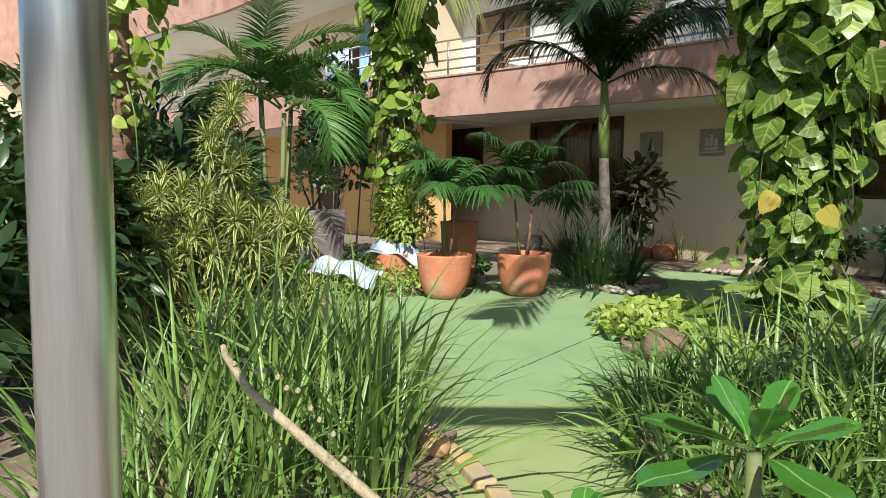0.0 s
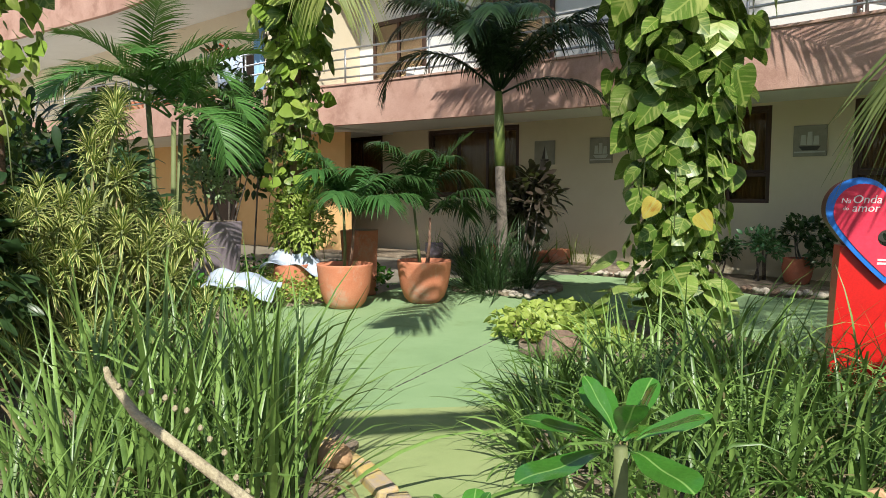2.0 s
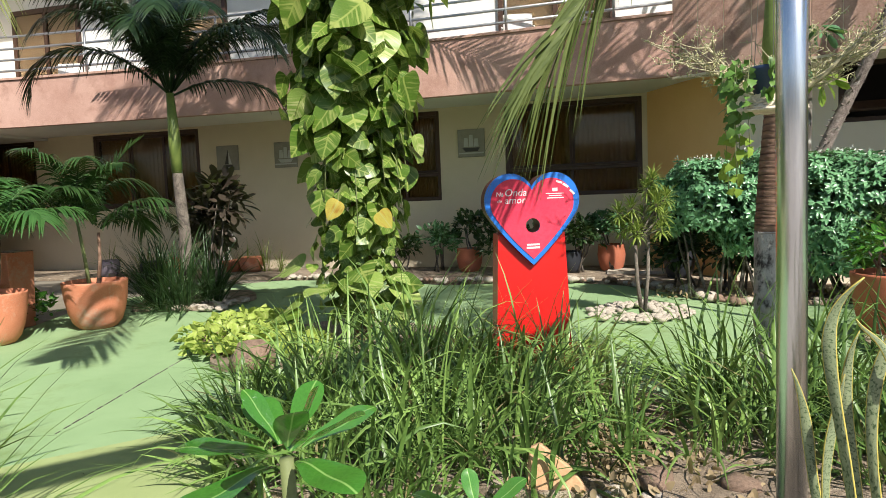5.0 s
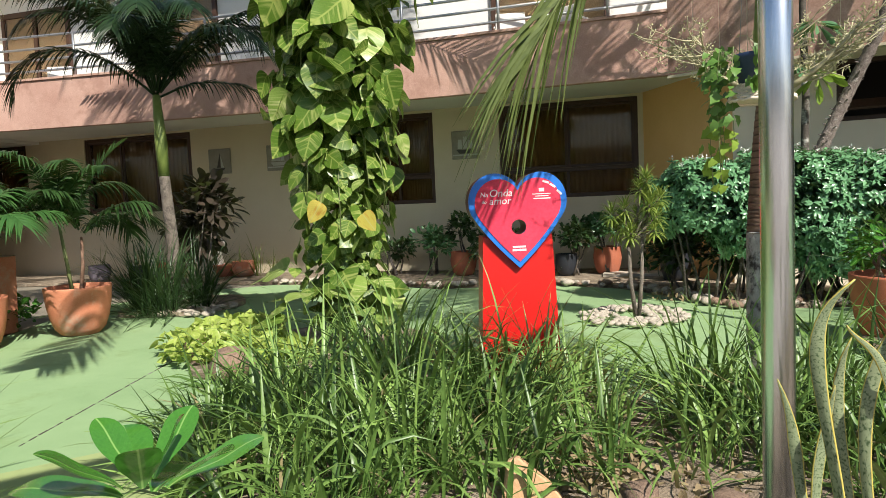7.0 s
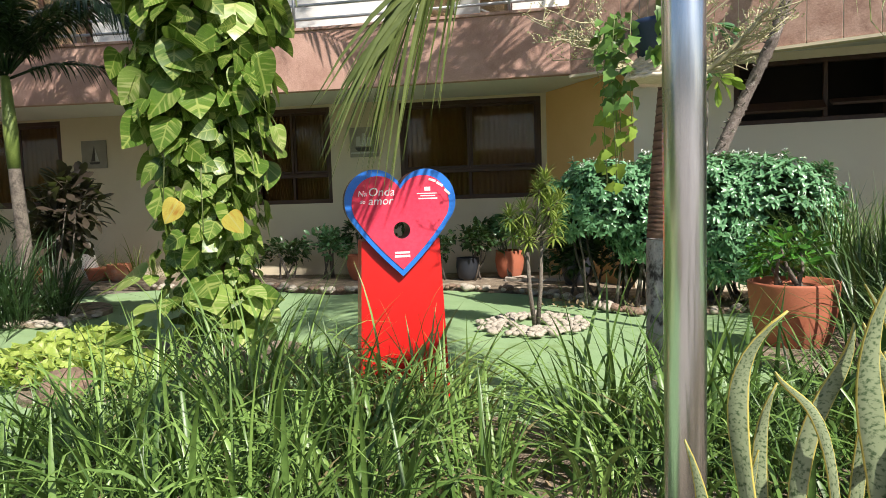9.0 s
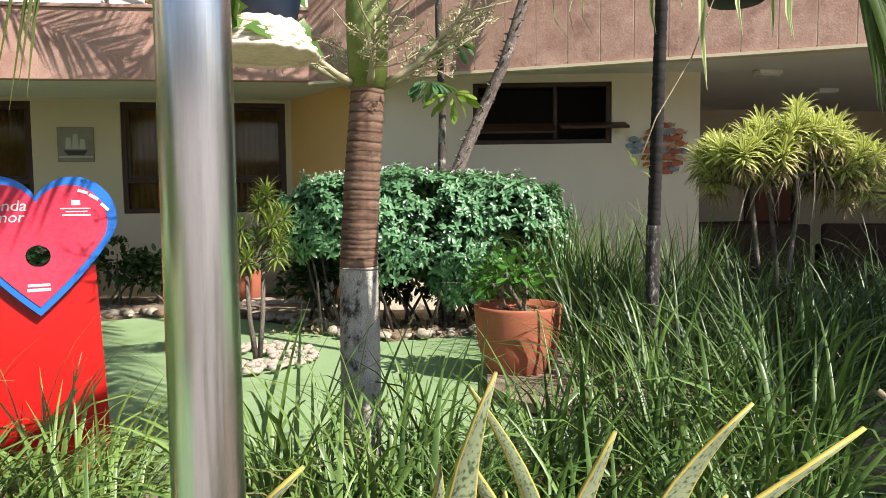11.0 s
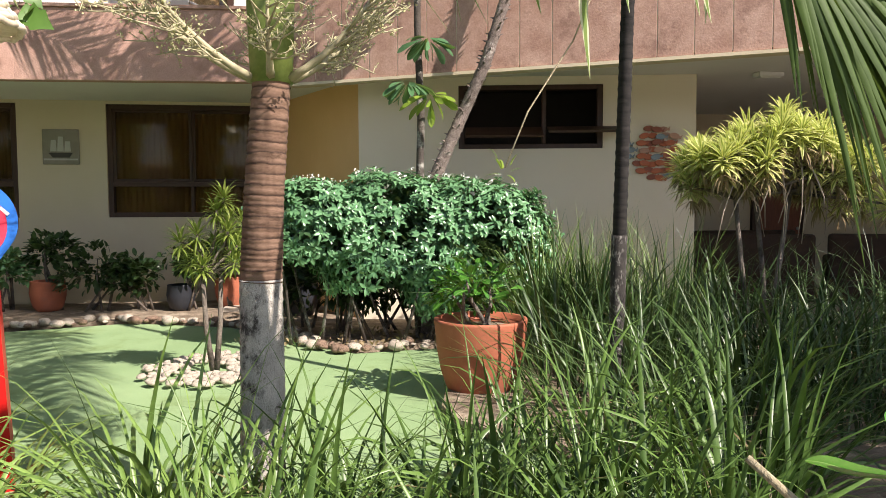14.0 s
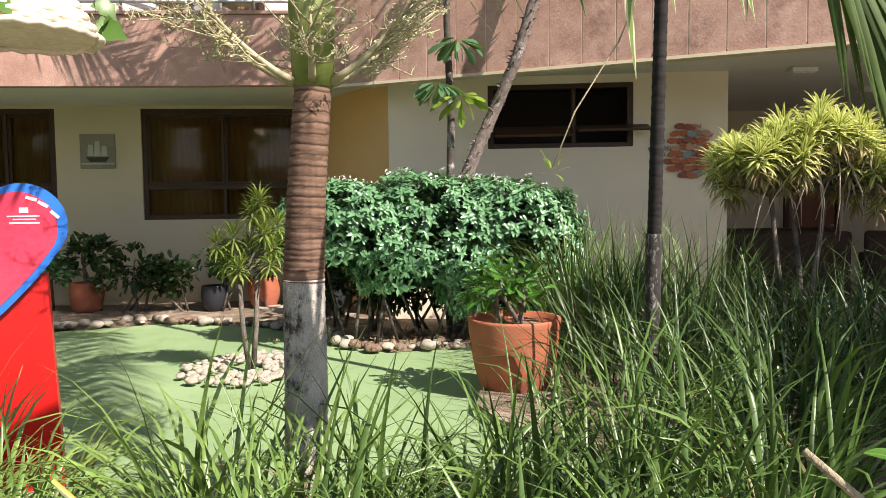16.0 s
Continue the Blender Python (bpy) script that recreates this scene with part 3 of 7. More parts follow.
def wall_with_holes(name, x0, x1, z0, z1, y0, y1, holes, material, label):
    """A wall along x whose openings go right through it."""
    bm = bmesh.new()
    x = x0
    for hx0, hx1, hz0, hz1 in sorted(holes):
        box_bm((x, y0, z0), (hx0, y1, z1), bm=bm)
        box_bm((hx0, y0, z0), (hx1, y1, hz0), bm=bm)
        box_bm((hx0, y0, hz1), (hx1, y1, z1), bm=bm)
        x = hx1
    box_bm((x, y0, z0), (x1, y1, z1), bm=bm)
    bmesh.ops.remove_doubles(bm, verts=bm.verts, dist=0.0005)
    return tagged(part(name, bm, material), label, "wall", kind="structure")


WINDOWS = ((-16.0, -13.5, 1.25, 3.02), (-11.86, -9.10, 1.38, 3.02), (-5.2, -3.755, 1.31, 3.015), (-2.49, -0.03, 1.31, 3.015))
wall_with_holes("wall_main", -19, 0.06, -0.05, 3.5, 13.0, 13.22, WINDOWS, M_CREAM, "cream painted ground floor wall")


def folded_sheet(x0, x1, y, z0, z1, folds=26, depth=0.03):
    k = folds * 4
    xs = np.linspace(x0, x1, k)
    ys = y + depth * np.sin(np.arange(k) * math.pi / 2 + 0.4) + 0.3 * depth * np.sin(np.arange(k) * 0.7)
    v = [(a, c, z0) for a, c in zip(xs, ys)] + [(a, c, z1) for a, c in zip(xs, ys)]
    f = [(i, i + 1, k + i + 1, k + i) for i in range(k - 1)]
    return v, f


def window_unit(idx, x0, x1, z0, z1, leaves_, transom, at=(0, 13.0, 0), turn=0.0):
    """A brown framed window with sliding leaves above a low fixed light, and a curtain behind it."""
    w = thing("window_%d" % idx, at, "dark brown framed window with drawn curtains behind the glass", "window", kind="structure")
    wx, y = 0.075, 0.03
    bm = bmesh.new()
    for lo, hi in (((x0, y, z0), (x0 + wx, y + 0.12, z1)), ((x1 - wx, y, z0), (x1, y + 0.12, z1)), ((x0 + wx, y, z1 - wx), (x1 - wx, y + 0.12, z1)), ((x0 + wx, y, z0), (x1 - wx, y + 0.12, z0 + wx))):
        box_bm(lo, hi, 0.006, bm=bm)
    part("window_frame", bm, M_BROWN, w)
    zt = z0 + transom
    if transom:
        part("transom", box_bm((x0 + wx, y - 0.004, zt - 0.035), (x1 - wx, y + 0.10, zt + 0.035), 0.006), M_BROWN, w)
    step = (x1 - x0 - 2 * wx) / leaves_
    for i in range(leaves_):
        a, c = x0 + wx + i * step, x0 + wx + (i + 1) * step
        yy = y + 0.02 + 0.03 * (i % 2)
        bm = bmesh.new()
        zb = zt + 0.04 if transom else z0 + wx
        for lo, hi in (((a, yy, zb), (a + 0.045, yy + 0.03, z1 - wx)), ((c - 0.045, yy, zb), (c, yy + 0.03, z1 - wx)), ((a + 0.045, yy, z1 - wx - 0.045), (c - 0.045, yy + 0.03, z1 - wx)), ((a + 0.045, yy, zb), (c - 0.045, yy + 0.03, zb + 0.045))):
            box_bm(lo, hi, 0.004, bm=bm)
        sash = part("sash", bm, M_BROWN, w)
        part("pane", box_bm((a + 0.045, yy + 0.011, zb + 0.045), (c - 0.045, yy + 0.017, z1 - wx - 0.045)), M_GLASS, sash)
        if transom:
            part("pane", box_bm((a + 0.02, yy + 0.011, z0 + wx), (c - 0.02, yy + 0.017, zt - 0.035)), M_GLASS, w)
            if i:
                part("mullion", box_bm((a - 0.025, y + 0.005, z0 + wx), (a + 0.02, y + 0.09, zt - 0.035)), M_BROWN, w)
    v, f = folded_sheet(x0 + 0.05, x1 - 0.05, 0.20, z0 + 0.0, z1 + 0.05)
    link_mesh("curtain", v, f, M_CURTAIN, w, smooth=True)
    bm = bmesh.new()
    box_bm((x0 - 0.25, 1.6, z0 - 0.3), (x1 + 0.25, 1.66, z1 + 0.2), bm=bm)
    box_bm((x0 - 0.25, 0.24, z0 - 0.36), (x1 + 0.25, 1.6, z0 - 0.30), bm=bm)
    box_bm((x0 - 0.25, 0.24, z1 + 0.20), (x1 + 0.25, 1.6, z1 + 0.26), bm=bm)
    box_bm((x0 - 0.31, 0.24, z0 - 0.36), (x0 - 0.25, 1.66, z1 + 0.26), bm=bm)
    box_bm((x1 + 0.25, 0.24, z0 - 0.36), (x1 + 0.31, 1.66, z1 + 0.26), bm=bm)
    part("room_lining", bm, M_UNLIT_ROOM, w)
    for c in w.children_recursive:
        c.matrix_parent_inverse = Matrix.Identity(4)
    w.matrix_basis = pose(*at, 0, 0, turn)
    return w


window_unit(1, *WINDOWS[0], 3, 0.0)
window_unit(2, *WINDOWS[1], 3, 0.0)
window_unit(3, *WINDOWS[2], 2, 0.5)
window_unit(4, *WINDOWS[3], 2, 0.5)

# return wall between the two fronts
ang = math.degrees(math.atan2(10.82 - 13.0, 1.27 - 0.06))
ln = math.hypot(1.21, 2.18)
slab("wall_return", (0, 0, -0.05), (ln, 0.2, 3.5), M_OCHRE, m=pose(0.06, 13.0, 0, 0, 0, ang), kind="structure")
tagged(bpy.data.objects["wall_return"], "ochre painted return wall", "wall")

# right-hand front with the high awning window
TB = -10.0
MB = pose(1.27, 10.82, 0, 0, 0, TB)
WB = wall_with_holes("wall_right", 0, 4.18, -0.05, 3.5, 0, 0.22, ((1.26, 3.05, 2.17, 2.96),), M_CREAM_LIGHTENED, "cream painted wall with a high window")
WB.matrix_basis = MB
w5 = thing("window_5", (0, 0, 0), "dark brown high awning window standing ajar", "window", kind="structure")
bm = bmesh.new()
for lo, hi in (((1.26, 0.02, 2.17), (1.33, 0.15, 2.96)), ((2.98, 0.02, 2.17), (3.05, 0.15, 2.96)), ((1.33, 0.02, 2.90), (2.98, 0.15, 2.96)), ((1.33, 0.02, 2.17), (2.98, 0.15, 2.23)), ((2.30, 0.02, 2.23), (2.35, 0.12, 2.90))):
    box_bm(lo, hi, 0.005, bm=bm)
part("window_frame", bm, M_BROWN, w5)
for a, c, tip in ((1.35, 2.30, 62), (2.36, 3.22, 74)):
    bm = box_bm((a, -0.02, -0.26), (c, 0.012, 0), 0.004)
    flap = part("awning_sash", bm, M_BROWN, w5)
    flap.matrix_basis = pose(0, -0.01, 2.42, -tip, 0, 0)
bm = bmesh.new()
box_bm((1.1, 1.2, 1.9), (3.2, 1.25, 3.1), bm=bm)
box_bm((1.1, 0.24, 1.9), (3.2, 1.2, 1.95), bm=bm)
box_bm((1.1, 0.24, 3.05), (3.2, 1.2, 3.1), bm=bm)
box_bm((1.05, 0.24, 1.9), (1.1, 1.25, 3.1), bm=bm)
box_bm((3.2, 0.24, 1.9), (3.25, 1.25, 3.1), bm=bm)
part("room_lining", bm, M_UNLIT_ROOM, w5)
w5.matrix_basis = MB

# open veranda past the end of the wall
slab("wall_veranda_back", (3.0, 13.6, -0.05), (14, 13.8, 3.5), M_CREAM, kind="structure")
slab("wall_veranda_side", (3.98, 0.22, -0.05), (4.18, 3.2, 3.5), M_CREAM, kind="structure", m=MB)
slab("wall_veranda_end", (12.5, 4.0, -0.05), (12.7, 13.6, 3.5), M_CREAM, kind="structure")
flat_poly("veranda_floor", [(5.2, 10.2), (7.0, 8.9), (12.5, 6.0), (12.5, 13.6), (5.9, 13.6)], 0.03, M_PAVE, "pale tiled veranda floor", 0.06)
for nm, lb in (("wall_veranda_back", "cream wall at the back of the veranda"), ("wall_veranda_side", "cream side wall of the veranda"), ("wall_veranda_end", "cream end wall of the veranda")):
    tagged(bpy.data.objects[nm], lb, "wall")
for i, (xa, xb, yy) in enumerate(((6.15, 7.05, 13.55), (8.2, 9.2, 13.55))):
    d = thing("door_%d" % (i + 1), (xa, yy, 0.03), "closed dark red-brown wooden door on the veranda", "door", kind="structure")
    part("door_leaf", box_bm((xa + 0.07, yy, 0.03), (xb - 0.07, yy + 0.05, 2.35), 0.004), surface("door_wood", (0.15, 0.04, 0.02), (0.24, 0.075, 0.04), 0.4, 4, 60, 0.2, 0.002, stretch=(8, 8, 1)), d)
    bm = bmesh.new()
    box_bm((xa, yy - 0.02, 0.03), (xa + 0.07, yy + 0.05, 2.45), bm=bm)
    box_bm((xb - 0.07, yy - 0.02, 0.03), (xb, yy + 0.05, 2.45), bm=bm)
    box_bm((xa + 0.07, yy - 0.02, 2.36), (xb - 0.07, yy + 0.05, 2.45), bm=bm)
    part("door_frame", bm, M_BROWN, d)
    part("door_handle", lathe(((0.0, 0), (0.025, 0.0), (0.03, 0.03), (0.012, 0.05)), 12), M_RAIL, d).matrix_basis = pose(xb - 0.13, yy - 0.002, 1.05, 90, 0, 0)
for i, (cx, cy) in enumerate(((6.2, 9.9), (7.4, 8.9), (8.0, 11.2))):
    li = thing("ceiling_light", (cx, cy, 3.06), "small square white ceiling light, switched off", "ceiling light", "veranda lights")
    part("housing", box_bm((cx - 0.16, cy - 0.08, 3.0), (cx + 0.16, cy + 0.08, 3.058), 0.008), M_WHITE, li)
    part("diffuser", box_bm((cx - 0.13, cy - 0.06, 2.985), (cx + 0.13, cy + 0.06, 3.0), 0.004), M_WHITE, li)

# balcony slabs with their fronts
FRONT = ((-12.9, 10.15), (-11.0, 10.45), (-8.4, 10.72), (-5.8, 10.88), (-2.8, 10.86), (0.43, 10.715))


def front_band(name, pts, z0, z1, thick, material, label):
    """A balcony front in straight lengths."""
    ob = thing(name, (pts[0][0], pts[0][1], z0), label, "balcony front", kind="structure")
    for (xa, ya), (xb, yb) in zip(pts, pts[1:]):
        a = math.degrees(math.atan2(yb - ya, xb - xa))
        part("length", box_bm((0, 0, z0), (math.hypot(xb - xa, yb - ya) + 0.004, thick, z1), 0.006, pose(xa, ya, 0, 0, 0, a)), material, ob)
    return ob


front_band("balcony_front_main", FRONT, 2.98, 3.84, 0.14, M_PINK, "rough pink rendered balcony front")
front_band("balcony_coping_main", [(x, y - 0.03) for x, y in FRONT], 3.842, 3.885, 0.22, M_STONE, "narrow dark coping on the balcony front")
bm = bmesh.new()
vs = [bm.verts.new((x, y, 3.06)) for x, y in ((-19, 10.3), (-12.9, 10.29), (-8.4, 10.86), (-5.8, 11.02), (-2.8, 11.0), (0.3, 10.86), (1.3, 10.6), (5.6, 8.6), (12.6, 5.2), (12.6, 14.0), (-19, 14.0))]
f0 = bm.faces.new(vs)
up = bmesh.ops.extrude_face_region(bm, geom=[f0])
bmesh.ops.translate(bm, vec=(0, 0, 0.28), verts=[g for g in up["geom"] if isinstance(g, bmesh.types.BMVert)])
bmesh.ops.recalc_face_normals(bm, faces=bm.faces)
tagged(part("ceiling_soffit", bm, M_WHITE), "off-white soffit under the balconies", "ceiling", kind="structure")

# stone-clad front of the right-hand balcony
FB0, FB1 = Vector((0.42, 10.70, 0)), Vector((12.6, 4.72, 0))
fb_len, fb_ang = (FB1 - FB0).length, math.degrees(math.atan2(FB1.y - FB0.y, FB1.x - FB0.x))
MF = pose(FB0.x, FB0.y, 0, 0, 0, fb_ang)
fbk = slab("balcony_front_right", (0, 0.03, 2.99), (fb_len, 0.16, 4.42), M_CREAM_LIGHTENED, m=MF, kind="structure")
tagged(fbk, "balcony front clad in reddish stone slabs", "balcony front")
x = 0.0
while x < fb_len - 0.2:
    w_ = 0.36
    ob = part("panel", box_bm((x + 0.005, 0.021 + 0.003 * rng.random(), 2.97), (min(fb_len, x + w_) - 0.004, 0.03, 4.44), 0.003), M_STONE, fbk)
    ob.data.transform(MF)
    x += w_
slab("soffit_edge_right", (0, 0.0, 2.93), (fb_len, 0.17, 2.965), M_CREAM, m=MF, kind="structure")
tagged(bpy.data.objects["soffit_edge_right"], "cream drip edge under the stone front", "trim")

# upper floor behind the balcony
slab("wall_upper", (-13.4, 11.9, 3.34), (14, 12.1, 6.6), M_WHITE, kind="structure")
slab("ceiling_upper", (-13.4, 10.9, 6.3), (14, 11.9, 6.6), M_WHITE, kind="structure")
tagged(bpy.data.objects["wall_upper"], "white upper floor wall behind the balcony", "wall")
tagged(bpy.data.objects["ceiling_upper"], "white ceiling over the upper balcony", "ceiling")
for i, (xa, xb) in enumerate(((-12.6, -10.9), (-9.3, -7.5), (-6.2, -4.3), (-2.3, -0.4))):
    d = thing("door_%d" % (i + 3), (xa, 11.87, 3.34), "glazed balcony door with brown frame", "door", kind="structure")
    bm = bmesh.new()
    for lo, hi in (((xa, 11.83, 3.34), (xa + 0.08, 11.898, 5.55)), ((xb - 0.08, 11.83, 3.34), (xb, 11.898, 5.55)), ((xa + 0.08, 11.83, 5.45), (xb - 0.08, 11.898, 5.55)), (((xa + xb) / 2 - 0.04, 11.83, 3.34), ((xa + xb) / 2 + 0.04, 11.898, 5.45))):
        box_bm(lo, hi, 0.004, bm=bm)
    part("door_frame", bm, M_BROWN, d)
    part("pane", box_bm((xa + 0.08, 11.86, 3.36), ((xa + xb) / 2 - 0.04, 11.885, 5.45)), M_GLASS, d)
    part("pane", box_bm(((xa + xb) / 2 + 0.04, 11.86, 3.36), (xb - 0.08, 11.885, 5.45)), M_GLASS, d)


def railing(pts, z0, heights, label):
    r = thing("balcony_railing", (pts[0][0], pts[0][1], z0), label, "railing", kind="structure")
    for h in heights:
        tube("rail", [(x, y, z0 + h) for x, y in pts], 0.022, M_RAIL, r, 8)
    seg = [(pts[i], pts[i + 1]) for i in range(len(pts) - 1)]
    for (xa, ya), (xb, yb) in seg:
        k = max(1, int(math.hypot(xb - xa, yb - ya) / 1.5))
        for q in range(k):
            px, py = xa + (xb - xa) * (q + 0.5) / k, ya + (yb - ya) * (q + 0.5) / k
            tube("post", [(px, py, z0 - 0.02), (px, py, z0 + heights[-1])], 0.024, M_RAIL, r, 8)
    return r


railing([(x, y + 0.08) for x, y in FRONT], 3.885, (0.14, 0.34, 0.54, 0.76), "grey steel balcony railing with four horizontal rails")

# left wing, further off
LW = ((-40, 6.0), (-26, 8.4), (-20.5, 9.0), (-13.1, 9.15))
front_band("balcony_front_left", LW, 2.95, 3.75, 0.14, M_PINK, "pink rendered balcony front of the far wing")
front_band("balcony_front_left_upper", [(x, y - 0.1) for x, y in LW], 6.50, 14.0, 0.14, M_PINK, "pink rendered front of the top balcony")
railing([(x, y + 0.07) for x, y in LW], 3.75, (0.15, 0.37, 0.60, 0.85), "grey steel railing of the far balcony")
for nm, z0, z1, ya in (("ceiling_wing", 3.0, 3.3, 9.05), ("ceiling_wing_upper", 6.52, 6.8, 8.95)):
    bm = bmesh.new()
    vs = [bm.verts.new((x, y, z0)) for x, y in ((-40, ya - 2.9), (-26, ya - 0.5), (-20.5, ya + 0.1), (-13.1, ya + 0.25), (-13.1, 13.5), (-40, 13.5))]
    f0 = bm.faces.new(vs)
    up = bmesh.ops.extrude_face_region(bm, geom=[f0])
    bmesh.ops.translate(bm, vec=(0, 0, z1 - z0), verts=[g for g in up["geom"] if isinstance(g, bmesh.types.BMVert)])
    bmesh.ops.recalc_face_normals(bm, faces=bm.faces)
    tagged(part(nm, bm, M_WHITE), "off-white slab over the far wing", "ceiling", kind="structure")
slab("wall_wing_ground", (-40, 11.6, -0.05), (-13.4, 11.8, 3.0), M_OCHRE, kind="structure")
slab("wall_wing_upper", (-40, 11.2, 3.3), (-13.4, 11.4, 6.52), M_CREAM_LIGHTENED, kind="structure")
slab("wall_wing_side", (-13.4, 9.3, 3.3), (-13.15, 13.0, 6.6), M_CREAM, kind="structure")
tagged(bpy.data.objects["wall_wing_ground"], "ochre ground floor wall of the far wing", "wall")
tagged(bpy.data.objects["wall_wing_upper"], "cream upper wall of the far wing", "wall")
tagged(bpy.data.objects["wall_wing_side"], "cream side wall between the two fronts", "wall")
slab("wall_wing_end", (-40.3, -6, -0.05), (-40, 14, 14), M_CREAM, kind="structure")
tagged(bpy.data.objects["wall_wing_end"], "cream end wall closing the courtyard", "wall")


def wing_door(idx, xa, xb, y, z0, z1, label):
    d = thing("door_%d" % idx, (xa, y, z0), label, "door", kind="structure")
    part("door_leaf", box_bm((xa + 0.07, y - 0.03, z0), (xb - 0.07, y - 0.002, z1 - 0.07), 0.004), M_BROWN, d)
    bm = bmesh.new()
    box_bm((xa, y - 0.06, z0), (xa + 0.07, y - 0.002, z1), bm=bm)
    box_bm((xb - 0.07, y - 0.06, z0), (xb, y - 0.002, z1), bm=bm)
    box_bm((xa + 0.07, y - 0.06, z1 - 0.07), (xb - 0.07, y - 0.002, z1), bm=bm)
    part("door_frame", bm, M_BROWN, d)
    return d


for i, (xa, xb) in enumerate(((-17.2, -16.2), (-21.5, -20.5), (-27.0, -26.0))):
    wing_door(7 + i, xa, xb, 11.2, 3.32, 5.4, "dark brown door on the far balcony")
for i, (xa, xb) in enumerate(((-19.5, -18.3), (-24.5, -23.2), (-30.0, -28.6))):
    wing_door(10 + i, xa, xb, 11.6, 0.0, 2.4, "dark brown door under the far balcony")

# an unseen long plain wall added across the court, behind the walk, for reflections
slab("wall_behind", (-34, -24.2, -0.1), (30, -24, 4.4), M_CREAM, kind="structure")
tagged(bpy.data.objects["wall_behind"], "unseen cream wall added across the court for reflections", "wall")

# steel posts at the edge of the walkway, and a steel portal behind them
for i, (px, py, top) in enumerate(((-0.93, 0.17, 3.6), (0.543, 2.558, 3.6))):
    p = thing("steel_post", (px, py, 0), "round brushed stainless steel post", "post", "steel posts")
    tube("tube", [(px, py, 0.012), (px, py, top)], 0.048, M_STEEL, p, 40)
    part("base_plate", lathe(((0.0, 0.0), (0.10, 0.0), (0.10, 0.010), (0.055, 0.014)), 24), M_STEEL, p).matrix_basis = pose(px, py, 0.0)
por = thing("steel_portal", (1.3, -0.25, 0), "tall steel post carrying a crossbeam behind the walk", "portal")
tube("post", [(1.3, -0.25, -0.02), (1.3, -0.25, 5.06)], 0.055, M_STEEL, por, 24)
bx = Vector((0.64, 0.77, 0))
part("crossbeam", box_bm((-3.2, -0.11, 4.98), (3.2, 0.11, 5.14), 0.01, pose(1.3, -0.25, 0, 0, 0, math.degrees(math.atan2(bx.y, bx.x)))), M_STEEL, por)


# ---- plants ----
U = rng.uniform


def grass_clump(x, y, radius=0.22, blades=150, tall=0.95, spread=0.55, width=0.021, material=None, z=0.03, name="grass_clump", label="arching clump of long green strap grass", droop=1.5, dry=0.06):
    n_ = blades
    r = radius * np.sqrt(U(0, 1, n_)); a0 = U(0, 2 * np.pi, n_)
    base = np.stack([x + r * np.cos(a0), y + r * np.sin(a0), np.full(n_, z - 0.01)], -1)
    az = a0 + rng.normal(0, 0.9, n_)
    elev = np.pi / 2 - np.abs(rng.normal(0, spread, n_)) * (0.35 + r / radius)
    ln = tall * U(0.6, 1.25, n_)
    c, sd = arcs(base, az, elev, ln, droop * U(0.1, 1.0, n_), 7)
    tw = rng.normal(0, 0.35, n_)[:, None, None]
    sd = sd + tw * np.array([0, 0, 1.0])[None, None]
    sd /= np.linalg.norm(sd, axis=2)[..., None]
    w = blade_width(n_, 7, width * U(0.35, 1.2, n_))
    ob = strip_mesh(name, c, sd, w, material or L_GRASS, None, 0.35)
    if dry:
        k = max(3, int(n_ * dry))
        c, sd = arcs(base[:k], az[:k] + 0.4, elev[:k] - 0.3, ln[:k] * 0.75, 2.2 * U(0.5, 1.0, k), 6)
        strip_mesh("dry_blades", c, sd, blade_width(k, 6, width * U(0.5, 1.0, k)), L_GRASS_DRY, ob, 0.3)
    return tagged(ob, label, "grass", "garden grass", "stuff")


